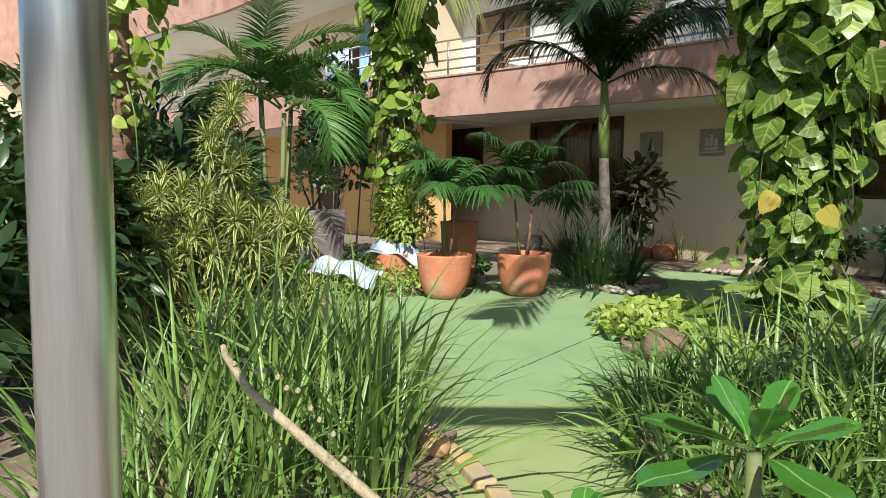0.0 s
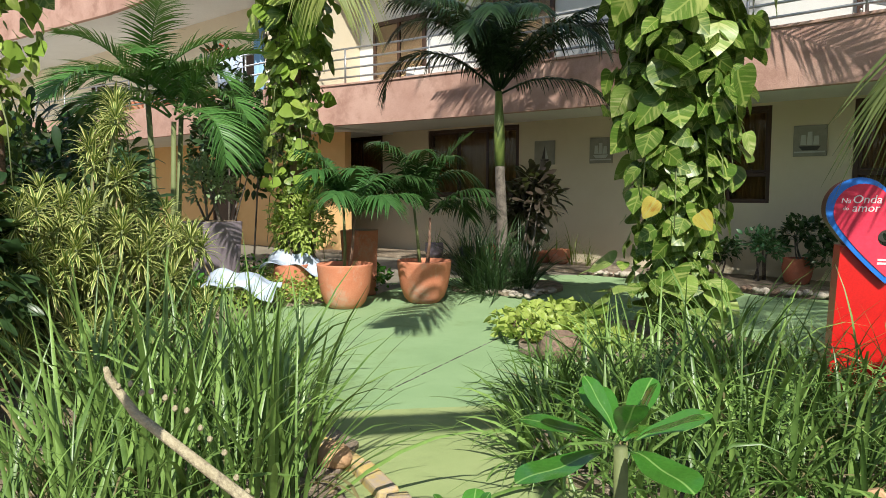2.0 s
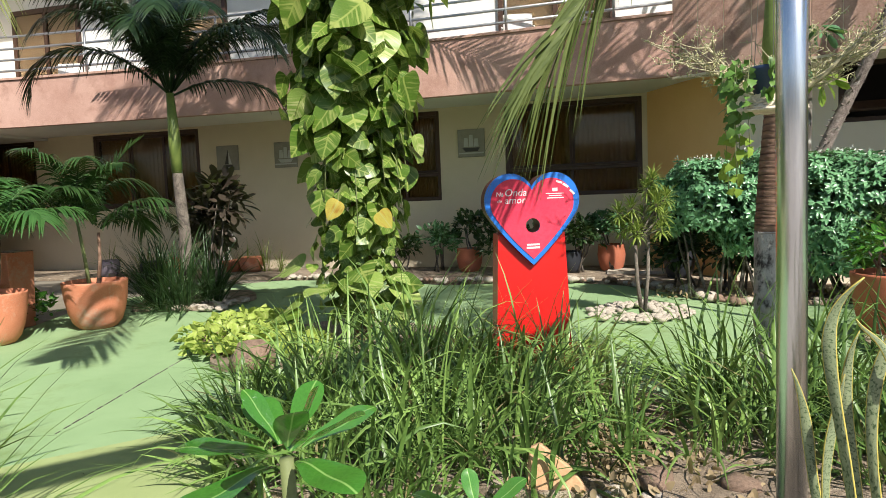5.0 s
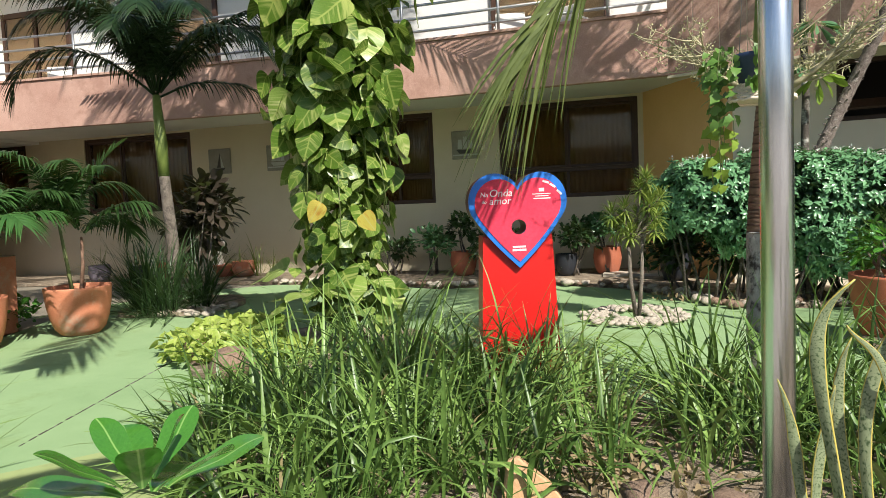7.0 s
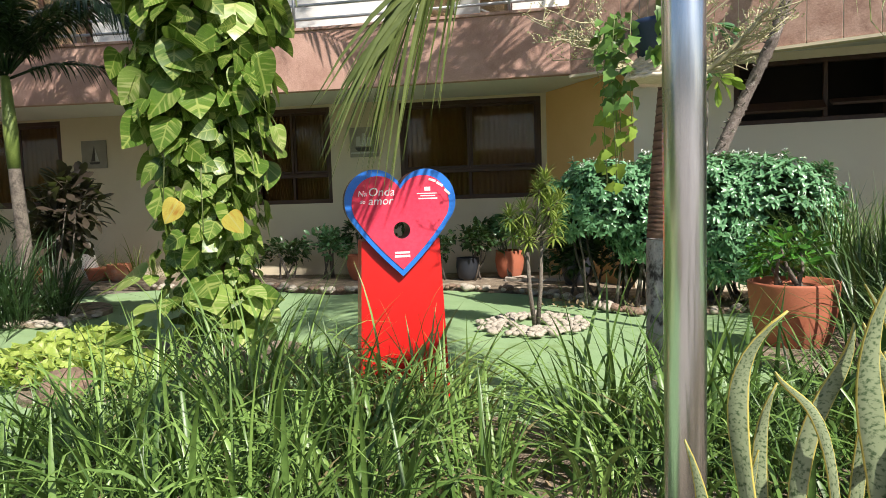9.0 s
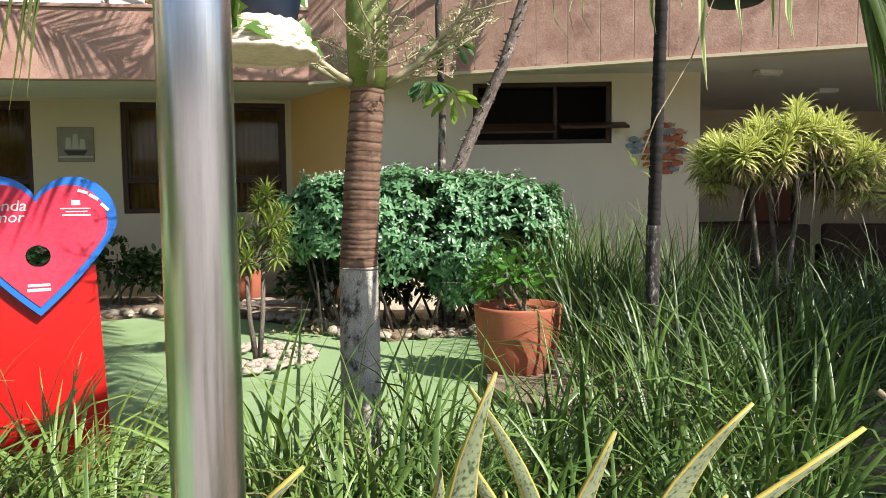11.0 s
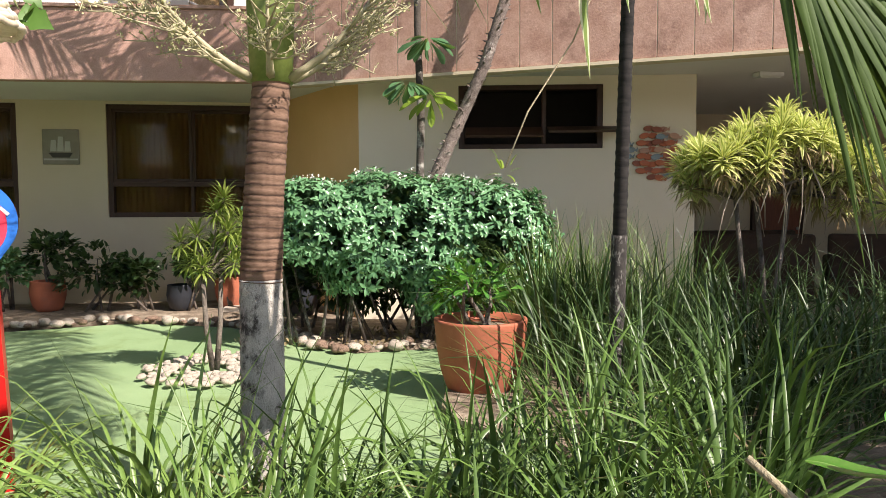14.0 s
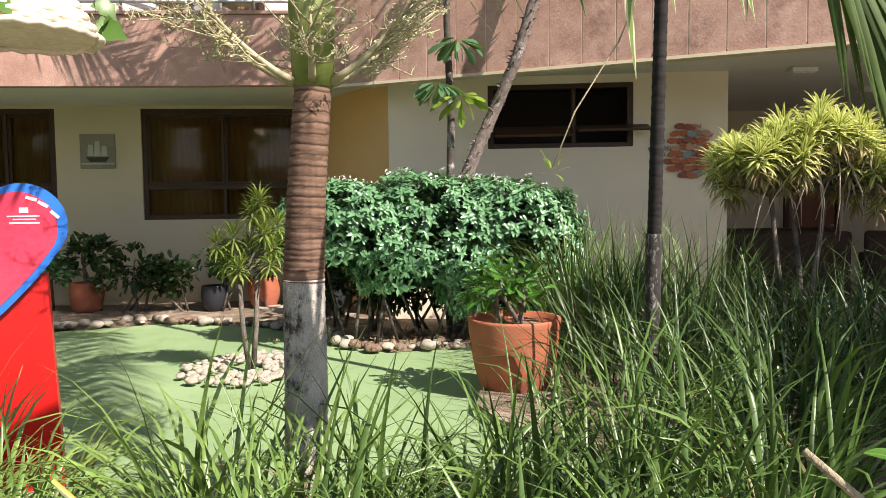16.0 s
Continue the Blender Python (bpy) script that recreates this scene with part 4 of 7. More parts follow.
def frond_arrays(base=(0, 0, 0), az=0.0, elev=0.0, length=1.6, droop=0.0, leaflet=0.45, pairs=34, hang=0.7, width=0.028, start=0.12, vee=0.35, line=None, power=1.5, sides=None, loose=0.06):
    """A feather frond: a drooping rachis, or one along a given line, with leaflets on both sides."""
    k = 14
    if line is None:
        c, sd = arcs(np.array([base], float), np.array([az]), np.array([elev]), np.array([length]), np.array([droop]), k, power)
        c, sd = c[0], sd[0]
    else:
        q = np.linspace(0, len(line) - 1, k)
        c = np.stack([np.interp(q, np.arange(len(line)), np.array(line)[:, i]) for i in range(3)], -1)
        c[1:-1] = (c[:-2] + 2 * c[1:-1] + c[2:]) / 4
        h = c[-1] - c[0]
        sd = np.tile(np.array([-h[1], h[0], 0]) / math.hypot(h[0], h[1]), (k, 1))
    tan = np.gradient(c, axis=0); tan /= np.linalg.norm(tan, axis=1)[:, None]
    s = np.linspace(start, 0.985, pairs)
    s = np.repeat(s, 2) + U(-0.006, 0.006, pairs * 2)
    sgn = np.tile([1.0, -1.0], pairs)
    idx = s * (k - 1)
    lo = np.clip(idx.astype(int), 0, k - 2); fr = (idx - lo)[:, None]
    P = c[lo] * (1 - fr) + c[lo + 1] * fr
    T = tan[lo] * (1 - fr) + tan[lo + 1] * fr
    S = sd[lo] * sgn[:, None]
    if sides:
        S = np.where(sgn[:, None] > 0, np.array(sides[0])[None], np.array(sides[1])[None])
    N = np.cross(T, sd[lo]); N *= np.sign(N[:, 2:3] + 1e-6)
    prof = np.sin(np.pi * np.clip(0.12 + 0.83 * (s - start) / (1 - start), 0, 1)) ** 0.6
    ln = leaflet * prof * U(0.85, 1.12, len(s))
    d = S * 0.95 + T * (0.35 + 0.75 * s[:, None]) + N * vee + rng.normal(0, loose, (len(s), 3))
    d /= np.linalg.norm(d, axis=1)[:, None]
    q = np.linspace(0, 1, 5)
    ctr = P[:, None] + d[:, None] * (ln[:, None] * q[None])[..., None]
    ctr[..., 2] -= hang * ln[:, None] * q[None] ** 2 * U(0.7, 1.25, len(s))[:, None]
    sv = T - d * np.sum(T * d, 1)[:, None]
    sv /= np.linalg.norm(sv, axis=1)[:, None] + 1e-9
    w = blade_width(len(s), 5, np.full(len(s), width) * U(0.8, 1.2, len(s)), 0.05, 0.25)
    v, f, uv = ribbons(ctr, sv[:, None].repeat(5, 1), w, 0.3)
    tv, tf = tube_arrays(c, np.linspace(0.018, 0.004, k) * (length / 1.6) ** 0.5, 5)
    F = f.tolist() + [tuple(i + len(v) for i in q_) for q_ in tf]
    return np.concatenate([v, tv]), F, np.concatenate([uv, np.full((len(tv), 2), 0.5)])


def frond(parent, material, **kw):
    v, f, uv = frond_arrays(**kw)
    return link_mesh("frond", v, f, material, parent, uv, True)


def ringed_trunk(name, pts, r0, r1, material, parent, rings=26, bulge=0.05):
    pts = [Vector(p) for p in pts]
    P, R = [], []
    n_ = rings * 3
    for i in range(n_ + 1):
        t = i / n_ * (len(pts) - 1)
        a = min(int(t), len(pts) - 2)
        P.append(pts[a].lerp(pts[a + 1], t - a))
        R.append((r0 + (r1 - r0) * i / n_) * (1 + bulge * (1.0 if i % 3 == 0 else -0.3) * U(0.5, 1.2)))
    return tube(name, P, R, material, parent, 20)


def crown(parent, top, material, n_, length, elev=(0.2, 1.2), droop=(1.2, 2.0), leaflet=0.5, pairs=36, hang=0.6, width=0.03, az0=0.0, vee=0.3, power=1.5):
    for i in range(n_):
        a = az0 + i * 2.399963
        e = elev[0] + (elev[1] - elev[0]) * ((i * 0.618) % 1)
        frond(parent, material, base=(top[0] + 0.05 * math.cos(a), top[1] + 0.05 * math.sin(a), top[2] + 0.1 * e), az=a, elev=e, length=length * U(0.85, 1.12), droop=U(*droop), leaflet=leaflet, pairs=pairs, hang=hang, width=width, vee=vee, power=power)


def rosette(c, n_, ln, width, axis=(0, 0, 1), elev=(0.0, 1.3), droop=1.2, k=5):
    az = np.arange(n_) * 2.399963 + U(0, 6)
    e = elev[1] + (elev[0] - elev[1]) * np.linspace(0, 1, n_) + rng.normal(0, 0.12, n_)
    base = np.array(c, float)[None] + np.stack([0.015 * np.cos(az), 0.015 * np.sin(az), np.linspace(0.06, -0.1, n_) * ln / 0.25], -1)
    cc, sd = arcs(base, az, e, ln * U(0.75, 1.15, n_), droop * U(0.6, 1.2, n_), k)
    return cc, sd, blade_width(n_, k, np.full(n_, width) * U(0.8, 1.15, n_), 0.05, 0.4)


def rosette_shrub(name, at, heads, ln, width, material, label, leaves_per=34, fork=None, stem_mat=None, k=5, elev=(-0.7, 1.3), droop=1.3, dead=0):
    """A shrub of leaf rosettes on thin stems."""
    ob = thing(name, at, label, "shrub")
    C, S, W, runs = [], [], [], []
    for h in heads:
        a, b_, w_ = rosette(h, leaves_per, ln, width, elev=elev, droop=droop, k=k)
        C.append(a); S.append(b_); W.append(w_)
        b0 = np.array([at[0] + (h[0] - at[0]) * 0.25 + U(-0.08, 0.08), at[1] + (h[1] - at[1]) * 0.25 + U(-0.08, 0.08), at[2]])
        if fork:
            b0 = np.array(fork[len(runs) % len(fork)], float)
        mid = (b0 + np.array(h)) / 2 + np.array([U(-0.06, 0.06), U(-0.06, 0.06), 0])
        runs.append(([b0, mid, np.array(h)], np.array([0.016, 0.013, 0.009])))
    for i, q in enumerate(fork or ()):
        q = np.array(q, float)
        foot = np.array([at[0] + 0.03 * (i - 0.5), at[1], at[2]])
        tube("stem", [foot, foot * 0.5 + q * 0.5 + np.array([0.03 * (i - 0.5), 0, 0]), q], (0.026, 0.022, 0.018), M_BARK_GREY, ob, 10)
    for pts, rr in runs:
        tube("branch" if fork else "stem", pts, rr, stem_mat or M_BARK_GREY, ob, 6)
    strip_mesh("foliage", np.concatenate(C), np.concatenate(S), np.concatenate(W), material, ob, 0.35)
    if dead:
        D, E_, F_ = [], [], []
        for h in heads:
            n_ = dead
            az = U(0, 6.28, n_)
            c, sd = arcs(np.array(h)[None].repeat(n_, 0) - np.array([0, 0, 0.12]), az, U(-0.9, -0.2, n_), ln * U(0.7, 1.2, n_), U(0.6, 1.2, n_), 5)
            D.append(c); E_.append(sd); F_.append(blade_width(n_, 5, np.full(n_, width * 0.5)))
        strip_mesh("dead_leaves", np.concatenate(D), np.concatenate(E_), np.concatenate(F_), L_DEAD, ob, 0.3)
    return ob


def leafy_shrub(name, centre, radii, n_, size, material, label, shape="oval", ratio=0.42, base_z=0.03, stems=6, lumps=9, flowers=0, ground=None, category="shrub", petal=None):
    """A shrub of many small leaves over uneven lumps, with stems down to the ground."""
    cx, cy, cz = centre
    ob = thing(name, (cx, cy, base_z), label, category)
    lumpc = sphere_dirs(lumps, -0.4) * np.array(radii) * 0.62 + np.array(centre)
    which = rng.integers(lumps, size=n_)
    d = sphere_dirs(n_, -0.55)
    rad = U(0.55, 1.0, n_) ** 0.4
    pos = lumpc[which] + d * np.array(radii) * 0.52 * rad[:, None] * U(0.75, 1.2, lumps)[which][:, None]
    out = pos - np.array(centre)
    out /= np.linalg.norm(out, axis=1)[:, None] + 1e-9
    dirs = out + rng.normal(0, 0.55, (n_, 3)) + np.array([0, 0, -0.1])
    nrm = np.array([0, 0, 1.0]) + out * 0.7 + rng.normal(0, 0.35, (n_, 3))
    leaves("foliage", pos, dirs, nrm, size * U(0.7, 1.25, n_), shape, material, ob, ratio)
    runs = []
    for i in range(stems):
        a = U(0, 6.28)
        b0 = np.array([cx + radii[0] * 0.35 * math.cos(a), cy + radii[1] * 0.35 * math.sin(a), base_z])
        tip = lumpc[i % lumps]
        runs.append(([b0, b0 * 0.4 + tip * 0.6 + np.array([U(-0.05, 0.05), U(-0.05, 0.05), 0]), tip], np.array([0.02, 0.014, 0.006])))
    for pts, rr in runs:
        tube("stem", pts, rr, M_BARK_GREY, ob, 6)
    if flowers:
        top = np.argsort(-(pos[:, 2] + U(0, 0.3, n_)))[:flowers]
        fp = np.repeat(pos[top] + np.array([0, 0, 0.03]), 5, 0)
        fd = sphere_dirs(len(fp), 0.0)
        leaves("blossom", fp, fd, sphere_dirs(len(fp), 0.2), 0.034 * U(0.8, 1.3, len(fp)), "spoon", petal or L_FLOWER, ob, 0.6)
    return ob


def round_pot(name, x, y, r, h, material, label, z=0.0, rim=0.03, foot=0.58, group=""):
    ob = thing(name, (x, y, z), label, "plant pot", group)
    body = lathe(((r * foot * 0.85, 0), (r * foot, 0.015), (r * (foot + 0.16), h * 0.14), (r * (foot + 0.28), h * 0.36), (r * (foot + 0.36), h * 0.62), (r * 0.99, h * 0.93), (r, h * 0.97), (r * 0.995, h), (r - rim, h), (r - rim, h * 0.93), (r * 0.5, h * 0.88)), 36)
    part("body", body, material, ob, smooth=True).matrix_basis = pose(x, y, z)
    part("soil", lathe(((r - rim - 0.012, h * 0.84), (r - rim - 0.01, h * 0.89), (r * 0.3, h * 0.905)), 24), M_SOIL, ob).matrix_basis = pose(x, y, z)
    for c in ob.children:
        c.matrix_parent_inverse = ob.matrix_basis.inverted()
    return ob


# the four large pots and what grows in them
round_pot("terracotta_pot", -6.80, 5.87, 0.36, 0.57, M_TERRA, "large bowl-shaped sunlit terracotta pot on the turf", group="large pots")
round_pot("terracotta_pot", -6.34, 6.88, 0.37, 0.57, M_TERRA, "large bowl-shaped terracotta pot with a striped frond shadow", group="large pots")
round_pot("terracotta_pot", 2.16, 7.05, 0.355, 0.60, M_TERRA_OLD, "large weathered reddish terracotta pot on the turf", group="large pots")
sq = thing("square_terracotta_pot", (-7.45, 6.8, 0), "tall peach terracotta planter behind the large pots", "plant pot")
bm = box_bm((-7.70, 6.55, 0.0), (-7.30, 6.95, 0.94), 0.015)
for v in bm.verts:
    k = 0.8 + 0.2 * v.co.z
    v.co.x, v.co.y = -7.45 + (v.co.x + 7.45) * k, 6.8 + (v.co.y - 6.8) * k
part("body", bm, M_TERRA, sq)
part("soil", box_bm((-7.62, 6.66, 0.938), (-7.30, 6.94, 0.95)), M_SOIL, sq)


def young_palm(at, z0, stems, n_, length, label, material, seed_az, elev=(0.35, 1.35), droop=(1.6, 2.7)):
    p = thing("potted_palm", (at[0], at[1], z0), label, "palm")
    for i in range(stems):
        a = seed_az + i * 2.1
        bx_, by_ = at[0] + 0.06 * math.cos(a), at[1] + 0.06 * math.sin(a)
        top = (at[0] + 0.14 * math.cos(a), at[1] + 0.14 * math.sin(a), z0 + 0.64 + 0.16 * i)
        tube("stem", [(bx_, by_, z0), ((bx_ + top[0]) / 2 + 0.02, (by_ + top[1]) / 2, z0 + 0.3), top], (0.026, 0.022, 0.016), M_STEM if i else M_BARK, p, 8)
        crown(p, top, material, n_, length, elev, droop, 0.42, 28, 0.75, 0.034, a, power=1.8)
    return p


young_palm((-6.80, 5.87), 0.50, 2, 7, 0.82, "young feather palm in a terracotta pot", L_PALM_LIGHT, 0.4, (0.6, 1.4), (0.9, 1.9))
young_palm((-6.34, 6.88), 0.50, 2, 7, 0.98, "young dark feather palm in a terracotta pot", L_PALM, 1.7, (0.5, 1.4), (1.1, 2.2))
frond(bpy.data.objects["potted_palm.001"], L_PALM_LIGHT, base=(-6.30, 6.90, 1.30), az=0.72, elev=1.30, length=1.15, droop=0.75, leaflet=0.34, pairs=26, hang=0.2, width=0.03)
leafy_shrub("potted_shrub", (2.12, 7.03, 0.77), (0.31, 0.28, 0.24), 230, 0.12, L_PLUM, "bushy light green shrub in a terracotta pot", "spoon", 0.42, 0.50, 6, 7)

# slender palm with a dark arching crown, in its own bed
P1 = (-6.3, 8.56)
p = thing("manila_palm", (*P1, 0.03), "slender grey palm with a dark arching crown", "palm tree", "palm trees")
ringed_trunk("trunk", [(P1[0], P1[1], 0.02), (P1[0] + 0.02, P1[1], 1.0), (P1[0] - 0.02, P1[1] - 0.02, 1.9)], 0.095, 0.072, M_BARK_GREY, p, 22, 0.03)
tube("crownshaft", [(P1[0] - 0.02, P1[1] - 0.02, 1.88), (P1[0] - 0.03, P1[1] - 0.02, 2.35), (P1[0] - 0.05, P1[1] - 0.02, 3.0)], (0.075, 0.085, 0.052), M_SHAFT, p, 16)
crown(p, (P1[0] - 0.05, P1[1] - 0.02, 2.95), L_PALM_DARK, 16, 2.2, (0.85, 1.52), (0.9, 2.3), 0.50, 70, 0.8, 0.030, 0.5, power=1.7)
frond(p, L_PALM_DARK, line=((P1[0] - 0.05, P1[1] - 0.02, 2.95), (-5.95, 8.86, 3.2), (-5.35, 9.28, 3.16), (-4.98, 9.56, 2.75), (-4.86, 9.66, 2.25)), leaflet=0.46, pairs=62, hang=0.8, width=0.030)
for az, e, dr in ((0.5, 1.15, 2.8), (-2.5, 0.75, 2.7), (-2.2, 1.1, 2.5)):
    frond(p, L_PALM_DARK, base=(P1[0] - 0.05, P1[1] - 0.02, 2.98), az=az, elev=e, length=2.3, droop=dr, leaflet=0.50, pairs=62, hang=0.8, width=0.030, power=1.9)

# areca clump at the far end
p = thing("areca_palm", (-8.0, 4.1, 0.03), "feathery bright green areca palm", "palm tree", "palm trees")
for i in range(4):
    a = i * 1.7
    top = (-8.0 + 0.25 * math.cos(a), 4.1 + 0.25 * math.sin(a), 2.30 + 0.12 * i)
    tube("stem", [(-8.0 + 0.1 * math.cos(a), 4.1 + 0.1 * math.sin(a), 0.02), top], (0.04, 0.028), M_STEM, p, 8)
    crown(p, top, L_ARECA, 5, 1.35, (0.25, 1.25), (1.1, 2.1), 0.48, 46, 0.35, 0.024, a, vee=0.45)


def vine_column(x, y, r, z_lo, z_hi, n_big, n_small, label, yellow=6, light=0.25, trunk=0.10, big=0.40, top=0.0, pale=False):
    """A trunk wrapped in climbing pothos, with larger leaves towards the top."""
    ob = thing("pothos_vine", (x, y, 0.03), label, "climbing plant", "pothos columns")
    ringed_trunk("trunk", [(x, y, 0.0), (x + 0.03, y, 2.0), (x, y, top or z_hi + 0.6)], trunk, trunk * 0.8, M_BARK, ob, 30)
    for k, n_ in ((0, n_big), (1, n_small)):
        a = U(0, 2 * np.pi, n_)
        z = z_lo + (z_hi - z_lo) * (U(0, 1, n_) ** (0.75 if k == 0 else 1.1))
        hgt = (z - z_lo) / (z_hi - z_lo)
        rr = r * (0.60 + 0.62 * hgt ** 1.4) * (U(0.75, 1.08, n_) if k == 0 else U(0.3, 0.9, n_)) * (1 + 0.15 * np.sin(3 * a + 4 * z))
        rad = np.stack([np.cos(a), np.sin(a), np.zeros(n_)], -1)
        pos = np.array([x, y, 0]) + rad * rr[:, None] + np.stack([np.zeros(n_), np.zeros(n_), z], -1)
        side = np.stack([-np.sin(a), np.cos(a), np.zeros(n_)], -1)
        d = rad * U(0.1, 0.6, n_)[:, None] + side * rng.normal(0, 1.1, n_)[:, None] + np.array([0, 0, -1.0]) * U(0.35, 1.0, n_)[:, None]
        nrm = rad * 1.0 + np.array([0, 0, 0.65]) + rng.normal(0, 0.62, (n_, 3))
        size = (0.46 + 0.66 * hgt ** 1.6) * big * U(0.55, 1.2, n_) * (1.0 if k == 0 else 0.62)
        if k == 0:
            # A higher light value takes more leaves from the sunlit-coloured copies.
            leaf_parts(pos, d, nrm, size, "heart", (L_POTHOS,) * (12 if light < 0.4 else 6) + ((L_POTHOS_PALE,) * 2 if pale else ()) + ((L_LIME,) * (2 if light < 0.4 else 14) if light > 0.2 else ()) + ((L_LIME_SUNLIT,) * 10 if light > 0.4 else ()) + ((L_POTHOS_YELLOW,) if yellow else ()), ob, 0.98, 0.10, 0.22)
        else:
            leaves("foliage", pos, d, nrm, size, "heart", L_LIME_SUNLIT if light > 0.48 else L_POTHOS, ob, 0.92, 0.12, 0.25)
    runs = []
    for i in range(14):
        a = U(0, 6.28); z = U(z_lo + 0.3, z_hi)
        q = np.array([x + r * 0.5 * math.cos(a), y + r * 0.5 * math.sin(a), z])
        runs.append(([q, q + np.array([0.15 * math.cos(a), 0.15 * math.sin(a), -0.25]), q + np.array([0.2 * math.cos(a), 0.2 * math.sin(a), -0.7])], np.array([0.007, 0.006, 0.004])))
    for pts, rr in runs:
        tube("runner", pts, rr, M_STEM, ob, 5)
    return ob


VINE = vine_column(-2.62, 6.34, 0.64, 0.28, 4.3, 300, 1600, "tall column of variegated pothos climbing a trunk", yellow=0, light=0.1, big=0.42, top=9.05, pale=True)
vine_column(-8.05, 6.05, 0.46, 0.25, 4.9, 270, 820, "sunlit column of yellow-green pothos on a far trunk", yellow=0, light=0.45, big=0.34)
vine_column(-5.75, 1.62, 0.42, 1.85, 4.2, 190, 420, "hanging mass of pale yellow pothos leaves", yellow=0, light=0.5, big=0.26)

leaf_parts(np.array([(-2.54, 5.72, 1.42), (-2.22, 5.86, 1.31)]), np.array([(-0.5, -0.3, -0.8), (0.6, -0.2, -0.7)]), np.array([(0.5, -1.0, 0.8), (-0.2, -0.9, 0.6)]), np.array([0.20, 0.19]), "heart", (L_POTHOS_YELLOW, L_POTHOS_YELLOW), VINE, 0.95, 0.1, 0.2)

n_ = 16
a = U(-3.3, -0.2, n_)
leaf_parts(np.stack([-2.68 + 0.52 * np.cos(a), 6.25 + 0.52 * np.sin(a), U(0.22, 0.85, n_)], -1), np.stack([np.cos(a), np.sin(a), U(-0.6, 0.1, n_)], -1), np.stack([0.4 * np.cos(a), 0.4 * np.sin(a) - 0.3, np.full(n_, 0.9)], -1) + rng.normal(0, 0.25, (n_, 3)), U(0.20, 0.36, n_), "heart", (L_POTHOS_PALE, L_POTHOS, L_POTHOS_PALE), VINE, 0.92, 0.1, 0.25)

# crowns high over the climbing plants and the tall palm beside the walk
for (x, y, z, mat, n_, ln) in ((-2.62, 6.34, 9.0, L_COCO, 17, 3.3), (-8.05, 6.05, 5.2, L_COCO, 12, 2.6)):
    p = thing("palm_crown", (x, y, z), "arching crown of a palm above the climbing plant", "palm tree", "palm trees")
    crown(p, (x, y, z), mat, n_, ln, (0.2, 1.2), (1.5, 2.4), 0.7, 44, 0.7, 0.035, 0.7)
    if x > -5:
        # Unseen fronds, added to throw shadows on the balcony front and turf.
        for i in range(7):
            frond(p, mat, base=(x, y, z), az=0.45 + 0.2 * i, elev=0.30 + 0.12 * (i % 3), length=3.7, droop=1.5 + 0.2 * (i % 3), leaflet=0.75, pairs=46, hang=0.5, width=0.04)
        frond(p, mat, line=((x, y, z), (-2.5, 5.2, 8.9), (-2.35, 3.9, 6.6), (-2.4, 2.95, 4.3), (-2.62, 2.6, 3.6)), leaflet=0.75, pairs=60, hang=0.2, width=0.05, start=0.55)
        frond(p, mat, line=((x, y, z), (-4.4, 8.0, 8.2), (-5.5, 9.5, 5.4), (-6.9, 9.6, 5.1), (-8.4, 9.5, 4.95)), leaflet=0.62, pairs=26, hang=0.0, width=0.042, start=0.52, sides=((0.05, 0, -0.95), (-0.1, 0.05, -0.95)), vee=0.0)
        frond(p, mat, line=((x, y, z), (-2.6, 8.2, 7.8), (-2.3, 9.6, 5.7), (-1.5, 9.7, 5.1), (-0.7, 9.7, 4.7)), leaflet=0.75, pairs=28, hang=0.0, width=0.036, start=0.55, sides=((0.5, 0, 0.8), (-0.35, 0, -0.8)), vee=0.0)
    if x < -5:
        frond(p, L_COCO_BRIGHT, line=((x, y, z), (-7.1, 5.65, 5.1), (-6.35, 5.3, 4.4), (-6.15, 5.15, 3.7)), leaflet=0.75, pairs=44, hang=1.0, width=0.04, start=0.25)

# palm with the bare flower stalks, beside the sign
P2 = (0.825, 4.92)
p = thing("flowering_palm", (*P2, 0.03), "palm with ringed brown trunk, whitewashed foot and cream flower stalks", "palm tree", "palm trees")
ringed_trunk("trunk", [(P2[0], P2[1], 1.12), (P2[0] + 0.02, P2[1], 1.5), (P2[0] + 0.06, P2[1], 1.98)], 0.090, 0.079, M_RING, p, 30, 0.035)
ringed_trunk("whitewashed_foot", [(P2[0] - 0.01, P2[1], 0.0), (P2[0], P2[1], 0.6), (P2[0], P2[1], 1.13)], 0.100, 0.091, M_LIME, p, 24, 0.022)
tube("crownshaft", [(P2[0] + 0.06, P2[1], 1.96), (P2[0] + 0.06, P2[1], 2.3), (P2[0] + 0.07, P2[1], 2.95)], (0.088, 0.100, 0.065), M_SHAFT, p, 18)
TOP2 = (P2[0] + 0.07, P2[1], 2.9)
for az, e, ln, dr, lf in ((2.3, 0.9, 2.0, 1.9, 0.6), (1.2, 1.0, 2.0, 1.8, 0.6)):
    frond(p, L_COCO, base=TOP2, az=az, elev=e, length=ln, droop=dr, leaflet=lf, pairs=44, hang=0.75, width=0.038)
frond(p, L_FROND, line=(TOP2, (0.45, 4.5, 3.25), (0.10, 4.25, 3.0), (-0.18, 4.05, 2.55), (-0.34, 3.98, 2.28), (-0.44, 3.94, 2.10)), leaflet=0.60, pairs=30, hang=0.65, width=0.025, start=0.46, vee=0.0, loose=0.15, sides=((-0.38, 0.20, -0.70), (-0.95, 0.0, -0.05)))
# Extra frond kept above view, added to dapple the heart sign.
frond(p, L_FROND, line=(TOP2, (0.72, 4.6, 3.25), (0.45, 4.2, 3.25), (0.20, 3.8, 3.05)), leaflet=0.55, pairs=26, hang=0.2, width=0.036, start=0.25)
